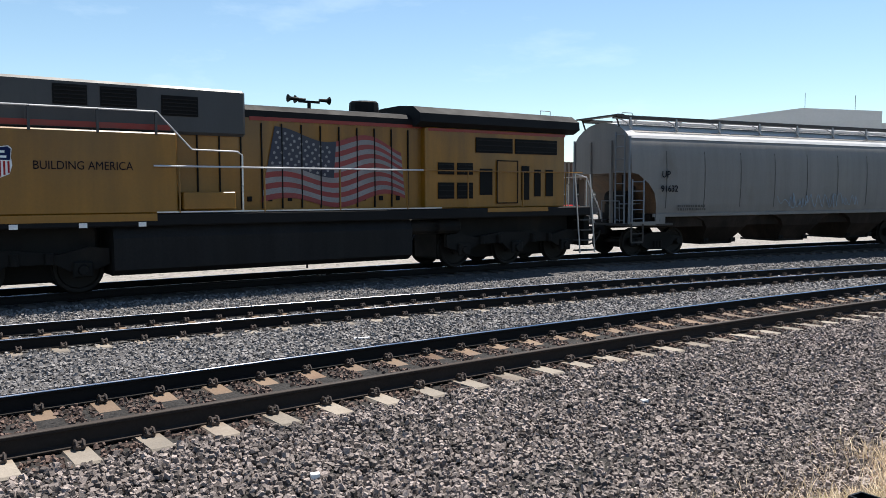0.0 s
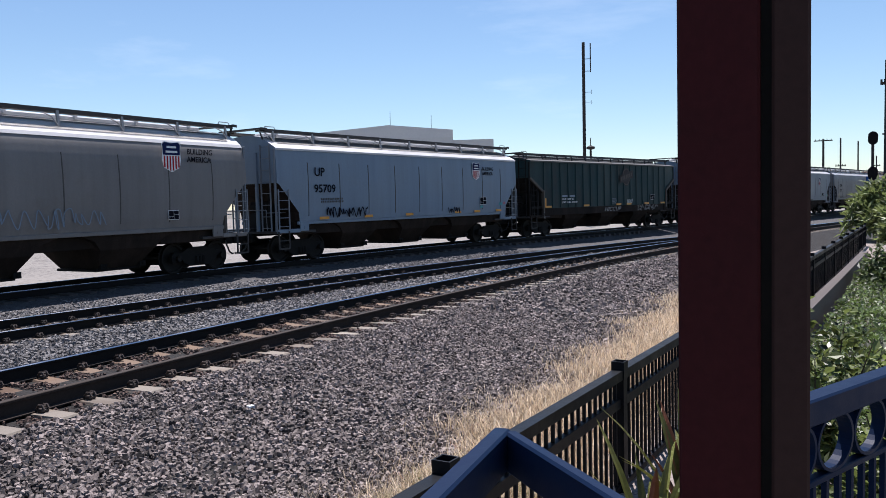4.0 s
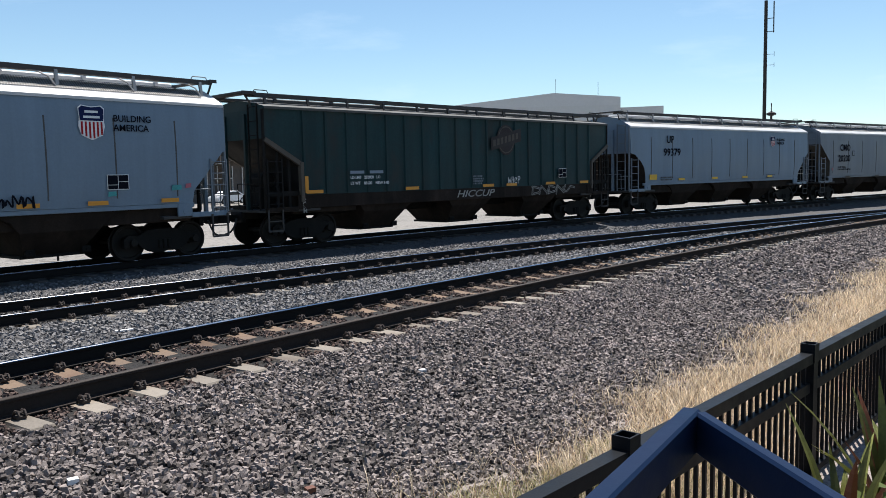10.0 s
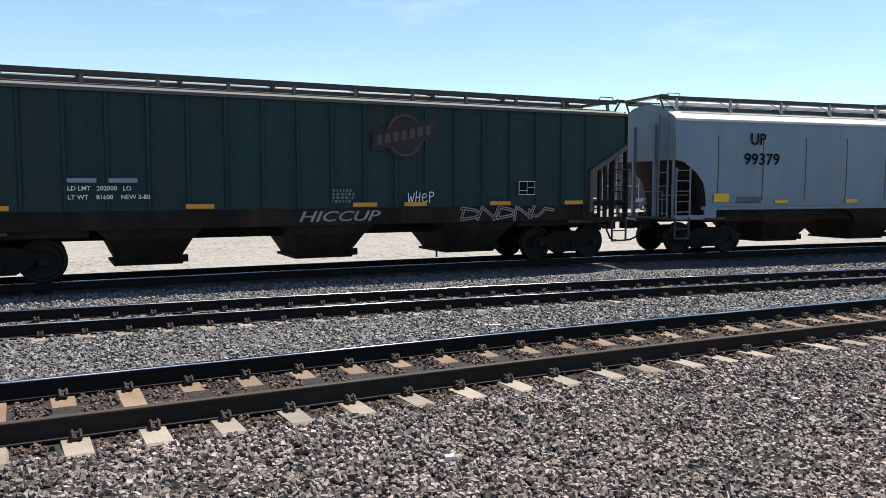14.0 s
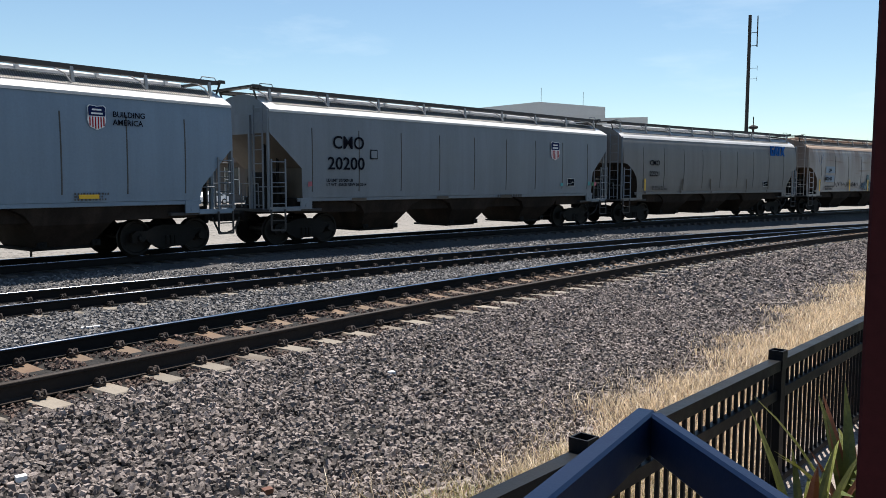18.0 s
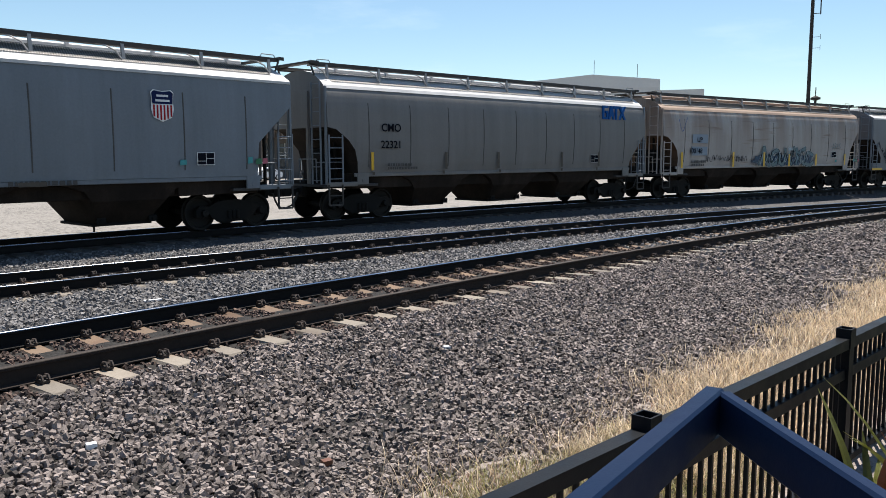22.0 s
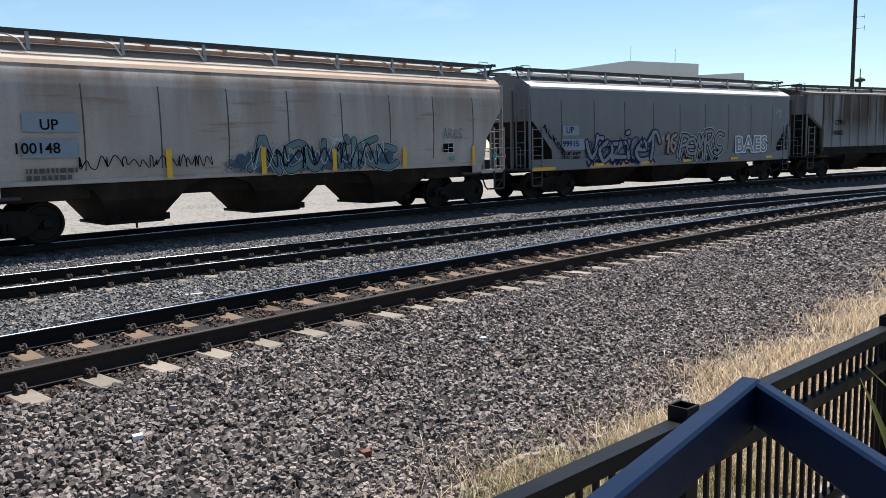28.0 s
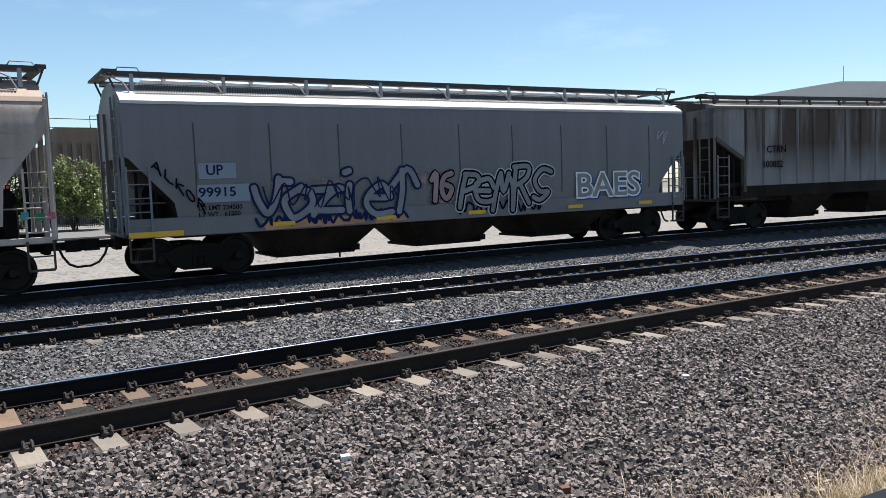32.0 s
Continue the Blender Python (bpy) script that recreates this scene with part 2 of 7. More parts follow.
M_GATEX = mat("bright_blue_letters", (0.015, 0.09, 0.28), 0.8, var=0.08, bump=0.0, spec=0.06)
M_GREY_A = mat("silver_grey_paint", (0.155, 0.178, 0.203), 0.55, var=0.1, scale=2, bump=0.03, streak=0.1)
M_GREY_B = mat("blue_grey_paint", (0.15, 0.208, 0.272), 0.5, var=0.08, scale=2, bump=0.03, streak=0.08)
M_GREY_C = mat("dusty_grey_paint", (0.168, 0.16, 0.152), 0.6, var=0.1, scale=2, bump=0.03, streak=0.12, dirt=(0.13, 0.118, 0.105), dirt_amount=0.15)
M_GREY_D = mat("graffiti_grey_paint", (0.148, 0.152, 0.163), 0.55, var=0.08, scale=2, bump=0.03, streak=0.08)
M_RUSTY = mat("rust_washed_paint", (0.4, 0.36, 0.33), 0.65, var=0.15, scale=2, bump=0.05, streak=0.08, rundown=((0.17, 0.1, 0.06), 1.7, 4.0, 0.75), scrape=(0.2, 0.125, 0.085))
M_RUSTROOF = mat("peach_rust_roof", (0.345, 0.2484, 0.1863), 0.65, var=0.15, scale=2, bump=0.05, streak=0.1)
M_RUSTEND = mat("orange_rust_sheet", (0.13, 0.07, 0.036), 0.75, var=0.35, scale=2, bump=0.1, streak=0.3, dirt=(0.04, 0.028, 0.02), dirt_amount=0.5)
M_BROWNRIB = mat("brown_streaked_paint", (0.225, 0.222, 0.222), 0.65, var=0.12, scale=2, bump=0.05, streak=0.15, rundown=((0.05, 0.03, 0.021), 1.7, 2.9, 1.0))
M_GREEN = mat("faded_green_paint", (0.0095, 0.037, 0.04), 0.6, var=0.25, scale=2, bump=0.04, streak=0.25, dirt=(0.02, 0.024, 0.022), dirt_amount=0.2, spec=0.25)
M_GREENROOF = mat("weathered_green_roof", (0.069, 0.069, 0.06555), 0.7, var=0.2, scale=2, bump=0.05)
M_TAN = mat("bare_tan_sheet", (0.0864, 0.069, 0.0518), 0.7, var=0.2, scale=3, bump=0.06, streak=0.2)
# Far paler than the sides: the sun on the roofs is put into it
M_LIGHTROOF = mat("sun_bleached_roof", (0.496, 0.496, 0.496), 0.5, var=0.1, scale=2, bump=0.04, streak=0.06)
M_GRATE = mat("galvanised_grating", (0.32, 0.31, 0.3), 0.55, 0.3, var=0.15, scale=5, bump=0.1)
M_RACK = mat("weathered_running_board", (0.045, 0.041, 0.039), 0.7, 0.1, var=0.2, scale=5, bump=0.1)
M_TREAD = mat("galvanised_tread", (0.207, 0.2001, 0.1898), 0.6, 0.2, var=0.2, scale=5, bump=0.05)
M_LOCO = mat("locomotive_yellow", (0.24, 0.105, 0.005), 0.4, var=0.12, scale=2, bump=0.03, streak=0.15, rundown=((0.05, 0.025, 0.008), 1.7, 4.0, 0.5))
M_LOCOGREY = mat("locomotive_grey", (0.03, 0.031, 0.035), 0.5, var=0.15, scale=2, bump=0.03, streak=0.15)
M_SOOT = mat("sooty_roof", (0.008, 0.008, 0.009), 0.75, var=0.25, scale=3, bump=0.05, spec=0.2)
M_LOCORED = mat("locomotive_red_stripe", (0.202, 0.0141, 0.00808), 0.45, var=0.1, bump=0.02)
M_LOUVRE = mat("dark_louvre", (0.007, 0.007, 0.0075), 0.6, var=0.2, bump=0.05, spec=0.1)
M_HANDRAIL = mat("pale_handrail", (0.5, 0.5, 0.5), 0.35, 0.5, var=0.1, bump=0.02)
M_FENCE = mat("black_powder_coat", (0.0035, 0.0048, 0.0075), 0.5, var=0.2, scale=10, bump=0.05, spec=0.15)
M_RAILBLUE = mat("dark_blue_enamel", (0.0045, 0.0135, 0.04), 0.5, var=0.12, scale=10, bump=0.04, spec=0.08)
M_POST = mat("dark_red_paint", (0.042, 0.0075, 0.009), 0.6, var=0.25, scale=5, bump=0.08, streak=0.12, spec=0.1)
M_POSTSIDE = mat("brown_painted_steel", (0.034, 0.018, 0.0155), 0.6, var=0.2, scale=5, bump=0.06, spec=0.1)
# Concrete made darker: the shade on the low wall is put into it
M_WALL = mat("weathered_wall", (0.09, 0.075, 0.068), 0.9, var=0.3, scale=3, bump=0.2)
M_CONCRETE = mat("pale_concrete", (0.1794, 0.1656, 0.1483), 0.88, var=0.2, scale=3, bump=0.2)
M_SEAM = mat("rust_dusted_seam", (0.075, 0.07, 0.066), 0.75, var=0.35, scale=4, bump=0.03)
M_BARK = mat("bark", (0.09, 0.065, 0.045), 0.9, var=0.3, scale=8, bump=0.6)
M_POLE = mat("dark_timber_pole", (0.035, 0.03, 0.027), 0.85, var=0.3, scale=5, bump=0.3)


def leaf_mat(name, color, spread=0.35, through_light=0.35, vary=(0.4, 1.75)):
    """Thin leaf: some of the light passes through it."""
    m = mat(name, color, 0.5, var=spread, scale=3, bump=0.1, island=vary)
    n, l = m.node_tree.nodes, m.node_tree.links
    b, out = n["Principled BSDF"], n["Material Output"]
    tr = n.new("ShaderNodeBsdfTranslucent")
    l.new(b.inputs["Base Color"].links[0].from_socket, tr.inputs[0])
    mix = n.new("ShaderNodeMixShader")
    mix.inputs[0].default_value = through_light
    l.new(b.outputs[0], mix.inputs[1])
    l.new(tr.outputs[0], mix.inputs[2])
    l.new(mix.outputs[0], out.inputs[0])
    return m


M_LEAF = leaf_mat("tree_leaf", (0.075, 0.105, 0.038))
M_LEAFDARK = leaf_mat("dark_tree_leaf", (0.0207, 0.0345, 0.01518))
M_HEDGE = leaf_mat("ground_cover_leaf", (0.08625, 0.1276, 0.0345), 0.35, 0.35, (0.12, 1.9))
M_SHRUB = leaf_mat("shrub_leaf", (0.138, 0.1725, 0.0483), 0.35, 0.35, (0.2, 1.8))
M_BUSH = leaf_mat("fern_bush_leaf", (0.17, 0.21, 0.07))
M_STRAW = leaf_mat("dry_straw", (0.63, 0.5, 0.34), 0.15, 0.4, (0.45, 1.45))
M_GRASS = leaf_mat("green_grass", (0.3, 0.275, 0.115), 0.25, 0.4, (0.4, 1.4))
M_DEADGRASS = leaf_mat("dead_brown_grass", (0.3, 0.185, 0.115), 0.2, 0.3, (0.4, 1.5))
M_SWORD = mat("sword_leaf", (0.2, 0.21, 0.055), 0.35, var=0.3, scale=6, bump=0.05, per_object=0.5)
M_BRONZE = mat("bronze_sword_leaf", (0.16, 0.06, 0.03), 0.45, var=0.3, scale=6, bump=0.05, per_object=0.3)
M_BUILD = mat("brown_concrete_facade", (0.16, 0.125, 0.1), 0.85, var=0.12, scale=1, bump=0.1, streak=0.1)
M_BUILDUP = mat("beige_upper_wall", (0.345, 0.276, 0.2001), 0.85, var=0.06, scale=1, bump=0.05)
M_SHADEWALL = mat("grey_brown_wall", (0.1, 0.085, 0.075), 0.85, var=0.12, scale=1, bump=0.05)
M_HALLWALL = mat("pale_hall_wall", (0.62, 0.6, 0.57), 0.8, var=0.06, scale=0.3, bump=0.02)
M_HALLROOF = mat("white_metal_roof", (0.64, 0.62, 0.6), 0.55, var=0.06, scale=0.3, bump=0.02)
M_GLASS = mat("dark_window_glass", (0.03, 0.035, 0.04), 0.12, var=0.1, bump=0.0)
M_CARRED = mat("red_car_paint", (0.45, 0.02, 0.02), 0.25, var=0.05, bump=0.0)
M_CARBLUE = mat("blue_car_paint", (0.05, 0.12, 0.24), 0.25, var=0.05, bump=0.0)
M_CARDARK = mat("dark_car_paint", (0.05, 0.06, 0.08), 0.25, var=0.05, bump=0.0)
M_TRUCK = mat("yellow_machine_paint", (0.5, 0.3, 0.06), 0.5, var=0.1, bump=0.02)
M_SIGNALRED = mat("red_signal_lens", (0.6, 0.02, 0.02), 0.3, var=0.05, bump=0.0)


# ---- helpers for meshes and things ----
def finish(name, me, material, parent=None, label=""):
    for m in material if isinstance(material, (list, tuple)) else [material]:
        me.materials.append(m)
    ob = new(name, me)
    ob.parent = parent
    return tagged(ob, label)


def part(name, bm, material, parent=None, label="", smooth=False):
    me = bpy.data.meshes.new(name)
    bmesh.ops.recalc_face_normals(bm, faces=bm.faces)
    bm.to_mesh(me)
    bm.free()
    if smooth:
        for p in me.polygons:
            p.use_smooth = True
    return finish(name, me, material, parent, label)


def again(ob, parent, m):
    """Another piece on the same mesh."""
    o = new(ob.name.split(".")[0], ob.data)
    o.parent = parent
    o.matrix_basis = m
    return o


def thing(name, m, label, category, group=""):
    e = new(name)
    e.empty_display_size = 0.2
    e.matrix_basis = m
    return tagged(e, label, category, group)


def box(bm, x0, x1, y0, y1, z0, z1, bevel=0.0):
    v = [bm.verts.new((x, y, z)) for z in (z0, z1) for x, y in ((x0, y0), (x1, y0), (x1, y1), (x0, y1))]
    fs = [bm.faces.new([v[i] for i in a]) for a in ((3, 2, 1, 0), (4, 5, 6, 7), (0, 1, 5, 4), (1, 2, 6, 5), (2, 3, 7, 6), (3, 0, 4, 7))]
    if bevel:
        es = list({e for f in fs for e in f.edges})
        bmesh.ops.bevel(bm, geom=es, offset=bevel, segments=1, affect="EDGES")


def prism(bm, pts, axis, a, b):
    """A flat outline pushed from a to b along an axis: 'y' takes (x, z), 'x' takes (y, z), 'z' takes (x, y)."""
    def at(p, d):
        return {"y": (p[0], d, p[1]), "x": (d, p[0], p[1]), "z": (p[0], p[1], d)}[axis]
    lo = [bm.verts.new(at(p, a)) for p in pts]
    hi = [bm.verts.new(at(p, b)) for p in pts]
    bm.faces.new(lo)
    bm.faces.new(hi[::-1])
    k = len(pts)
    for i in range(k):
        bm.faces.new((lo[i], lo[(i + 1) % k], hi[(i + 1) % k], hi[i]))


def bar(bm, p, q, w, h=None):
    """A square bar from p to q."""
    p, q = Vector(p), Vector(q)
    h = h or w
    d = (q - p).normalized()
    up = Vector((0, 0, 1)) if abs(d.z) < 0.95 else Vector((0, 1, 0))
    s = d.cross(up).normalized()
    u = s.cross(d)
    v = [bm.verts.new(o + s * a * w / 2 + u * c * h / 2) for o in (p, q) for a, c in ((-1, -1), (1, -1), (1, 1), (-1, 1))]
    for a in ((0, 1, 2, 3), (7, 6, 5, 4), (0, 4, 5, 1), (1, 5, 6, 2), (2, 6, 7, 3), (3, 7, 4, 0)):
        bm.faces.new([v[i] for i in a])


def tube(bm, pts, r, n=6, r_end=None):
    """A round rod along points."""
    pts = [Vector(p) for p in pts]
    rings = []
    for i, p in enumerate(pts):
        d = (pts[min(i + 1, len(pts) - 1)] - pts[max(i - 1, 0)]).normalized()
        up = Vector((0, 0, 1)) if abs(d.z) < 0.95 else Vector((1, 0, 0))
        s = d.cross(up).normalized()
        u = s.cross(d)
        rr = r if r_end is None else r + (r_end - r) * i / (len(pts) - 1)
        rings.append([bm.verts.new(p + (s * math.cos(a) + u * math.sin(a)) * rr) for a in (2 * math.pi * k / n for k in range(n))])
    for a, b in zip(rings, rings[1:]):
        for k in range(n):
            bm.faces.new((a[k], a[(k + 1) % n], b[(k + 1) % n], b[k]))
    bm.faces.new(rings[0][::-1])
    bm.faces.new(rings[-1])


def lathe(bm, prof, axis, centre, n=24):
    """A profile of (distance along axis, radius) turned about the axis."""
    c = Vector(centre)
    rings = []
    for d, r in prof:
        ring = []
        for k in range(n):
            a = 2 * math.pi * k / n
            o = {"y": Vector((r * math.cos(a), d, r * math.sin(a))), "z": Vector((r * math.cos(a), r * math.sin(a), d)),
                 "x": Vector((d, r * math.cos(a), r * math.sin(a)))}[axis]
            ring.append(bm.verts.new(c + o))
        rings.append(ring)
    for a, b in zip(rings, rings[1:]):
        for k in range(n):
            bm.faces.new((a[k], a[(k + 1) % n], b[(k + 1) % n], b[k]))
    bm.faces.new(rings[0][::-1])
    bm.faces.new(rings[-1])


def lettering(text, size, x, y, z, material, parent, label="", shear=0.0, wide=1.0, centre=False, name="lettering", bold=0.012):
    """Words on a side that faces -y, from the lower left corner."""
    cu = bpy.data.curves.new("words", "FONT")
    cu.body, cu.size, cu.shear, cu.resolution_u = text, size, shear, 3
    cu.extrude = 0.002
    cu.offset = bold * size
    cu.align_x = "CENTER" if centre else "LEFT"
    tmp = bpy.data.objects.new("words", cu)
    scene.collection.objects.link(tmp)
    me = bpy.data.meshes.new_from_object(tmp.evaluated_get(bpy.context.evaluated_depsgraph_get()))
    bpy.data.objects.remove(tmp)
    bpy.data.curves.remove(cu)
    me.transform(Matrix.Diagonal((wide, 1, 1, 1)))
    me.materials.clear()
    ob = finish(name, me, material, parent, label)
    ob.matrix_basis = pose(x, y, z, 90, 0, 0)
    return ob


# ---- the tracks' lines ----
BEND = 0.00634


def bend(x):
    u = min(max(x - 4.0, 0.0), 42.6)
    return -0.5 * BEND * u * u - BEND * 42.6 * max(0.0, x - 46.6)


def y_near(x):
    return 0.7525 + bend(x)


def y_mid(x):
    return max(5.65 + 0.7525 - 0.069 * (x - 6), 0.7525) + bend(x)


def y_train(x):
    return 11.48 + 0.7525 - 0.0227 * (x - 6) + bend(x)


def z_train(x):
    return -0.12 + 0.005 * (min(max(x, -30), 70) - 8)


def grade(x, v):
    """How far the ground rises with the far track."""
    return (z_train(x) + 0.15) * float(np.interp(v, (9.0, 10.6, 18, 40), (0, 1, 1, 0)))


def level(v):
    """Height of the ground across the tracks, v metres beside the near rail."""
    pts = ((-3000, -0.6), (-60, -0.5), (-9, -0.42), (-4.5, -0.5), (-3, -0.5), (-1.9, -0.4), (-0.9, -0.24), (-0.5, -0.215), (2.0, -0.215), (2.6, -0.26), (3.6, -0.33),
           (5.0, -0.375), (7.6, -0.375), (9.5, -0.43), (10.8, -0.39), (13.6, -0.39), (14.6, -0.55), (17, -0.6), (3000, -0.6))
    return float(np.interp(v, [p[0] for p in pts], [p[1] for p in pts]))


# ---- ground: one sheet to the horizon ----
def build_ground():
    xs = [-3000, -800, -250, -100, -60, -40, -30] + [i * 1.0 for i in range(-24, 61)] + [65, 70, 80, 90, 100, 120, 150, 200, 280, 400, 800, 3000]
    vs = [-3000, -800, -250, -100, -60, -30, -18, -12, -9, -7.5, -6.5, -5.6, -5.0, -4.5, -4.1, -3.8, -3.4, -3, -2.5, -1.9, -1.4, -0.9, -0.5, 0, 0.7, 1.4, 2.0, 2.6,
          3.1, 3.6, 4.3, 5, 5.7, 6.4, 7.0, 7.6, 8.3, 9, 9.5, 10.1, 10.8, 11.6, 12.3, 13, 13.6, 14.1, 14.6, 15.5, 17, 20, 26, 34, 42, 52, 57, 70, 90, 130, 250, 800, 3000]
    me = bpy.data.meshes.new("ground")
    rng = random.Random(3)
    verts = []
    for x in xs:
        for v in vs:
            jig = rng.uniform(-0.02, 0.02) if -5 < v < 14 and not -0.6 < v < 2.1 else 0
            verts.append((x, v + (bend(x) if -100 < v < 40 else bend(min(max(x, -100), 60)) * (0.0 if v >= 40 else 1.0)), level(v) + grade(x, v) + jig))
    k = len(vs)
    faces = [(i * k + j, (i + 1) * k + j, (i + 1) * k + j + 1, i * k + j + 1) for i in range(len(xs) - 1) for j in range(k - 1)]
    me.from_pydata(verts, [], faces)
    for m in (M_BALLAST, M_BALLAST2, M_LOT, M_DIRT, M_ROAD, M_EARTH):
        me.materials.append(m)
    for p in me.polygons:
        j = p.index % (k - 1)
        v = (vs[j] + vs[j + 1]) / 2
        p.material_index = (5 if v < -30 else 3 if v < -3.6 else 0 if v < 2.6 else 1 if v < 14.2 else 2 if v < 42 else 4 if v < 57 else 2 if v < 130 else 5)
        p.use_smooth = True
    tagged(new("ground", me), "crushed-stone railway ground with pale gravel lot beyond", "ground", kind="structure")


build_ground()


# ---- the three tracks ----
RAIL = [(-0.07, -0.185), (0.07, -0.185), (0.07, -0.175), (0.012, -0.155), (0.009, -0.045), (0.036, -0.034), (0.036, -0.012), (0.033, -0.006), (0.026, -0.002), (0.016, 0.0), (-0.016, 0.0), (-0.026, -0.002), (-0.033, -0.006), (-0.036, -0.012),
        (-0.036, -0.034), (-0.009, -0.045), (-0.012, -0.155), (-0.07, -0.175)]


def build_rail(name, line, off, z, parent, label, side=None, head=None):
    bm = bmesh.new()
    xs = [-70, -50, -35] + [i * 1.5 for i in range(-16, 60)] + [95, 105, 120, 140, 170, 220]
    rings = []
    for x in xs:
        y = line(x) + off
        rings.append([bm.verts.new((x, y + a, z(x) + c)) for a, c in RAIL])
    k = len(RAIL)
    for a, b in zip(rings, rings[1:]):
        for i in range(k):
            f = bm.faces.new((a[i], a[(i + 1) % k], b[(i + 1) % k], b[i]))
            f.material_index = 1 if i in (6, 7, 8, 9, 10, 11, 12) else 0
    bm.faces.new(rings[0])
    bm.faces.new(rings[-1])
    return part(name, bm, [side or M_RUST, head or M_POLISH], parent, label)


def tie_mesh(name, material, length, top, seed):
    """A tie across the track with chamfered top, dished under the rails' middle."""
    bm = bmesh.new()
    w = 0.13
    h = length / 2
    rng = random.Random(seed)
    outline = [(-w, -0.2), (w, -0.2), (w * 0.93, -0.03), (w * 0.82, 0), (-w * 0.82, 0), (-w * 0.93, -0.03)]
    ys = (-h, -h + 0.02, -h * 0.6, -0.3, 0.3, h * 0.6, h - 0.02, h)
    drop = (0.02, 0.0, 0.0, 0.03, 0.03, 0.0, 0.0, 0.02)
    rings = [[bm.verts.new((x + rng.uniform(-0.006, 0.006), y, top + z - (d if z > -0.1 else 0))) for x, z in outline] for y, d in zip(ys, drop)]
    for a, b in zip(rings, rings[1:]):
        for i in range(6):
            bm.faces.new((a[i], a[(i + 1) % 6], b[(i + 1) % 6], b[i]))
    bm.faces.new(rings[0])
    bm.faces.new(rings[-1])
    ob = part(name, bm, material)
    me = ob.data
    bpy.data.objects.remove(ob)
    return me


def clip_mesh():
    """A rail clip: cast shoulder with a coiled spring over it."""
    bm = bmesh.new()
    box(bm, -0.045, 0.045, -0.045, 0.04, -0.185, -0.15, 0.008)
    for sx in (-0.03, 0.03):
        pts = [(sx, 0.055, -0.155), (sx, 0.02, -0.115), (sx, -0.03, -0.112), (sx, -0.055, -0.15)]
        tube(bm, pts, 0.013, 6)
    tube(bm, [(-0.045, -0.02, -0.124), (0.045, -0.02, -0.124)], 0.013, 6)
    ob = part("clip", bm, M_CLIP)
    me = ob.data
    bpy.data.objects.remove(ob)
    return me


CLIP = clip_mesh()
SPACING, PHASE = 0.599, 0.0


def piece(name, me, parent, m):
    o = new(name, me)
    o.parent = parent
    o.matrix_basis = m
    return o


def build_track(name, line, z, label, tie_material, tie_len, tie_top, k0, k1, c0, c1):
    track = thing(name, Matrix(), label, "railway track")
    for off in (-0.7525, 0.7525):
        dull = name == "near_track" and off < 0
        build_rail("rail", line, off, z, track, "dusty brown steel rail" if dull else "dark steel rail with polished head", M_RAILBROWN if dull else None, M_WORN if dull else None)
    shapes = [tie_mesh("tie", tie_material, tie_len, 0, s) for s in range(3)]
    rng = random.Random(len(name))
    for k in range(k0, k1):
        x = k * SPACING + PHASE
        y = line(x)
        turn = math.degrees(math.atan2(line(x + 0.5) - line(x - 0.5), 1.0)) + rng.uniform(-0.6, 0.6)
        piece("tie", shapes[k % 3], track, pose(x, y, z(x) + tie_top + rng.uniform(-0.006, 0.004), 0, 0, turn))
        if c0 <= k < c1:
            for off in (-0.7525, 0.7525):
                for side, flip in ((-0.115, 0), (0.115, 180)):
                    piece("clip", CLIP, track, pose(x + rng.uniform(-0.012, 0.012), y + off + side, z(x), 0, 0, turn + flip))
    return track


build_track("near_track", y_near, lambda x: 0.0, "near railway track with pale concrete ties", M_TIE, 2.55, -0.186, -3, 110, -1, 48)
build_track("middle_track", y_mid, lambda x: -0.15, "middle railway track sunk in grey ballast", M_TIE, 2.3, -0.196, -4, 70, -2, 40)
build_track("train_track", y_train, z_train, "far railway track under the freight train", M_WOODTIE, 2.5, -0.2, -10, 90, 0, 0)


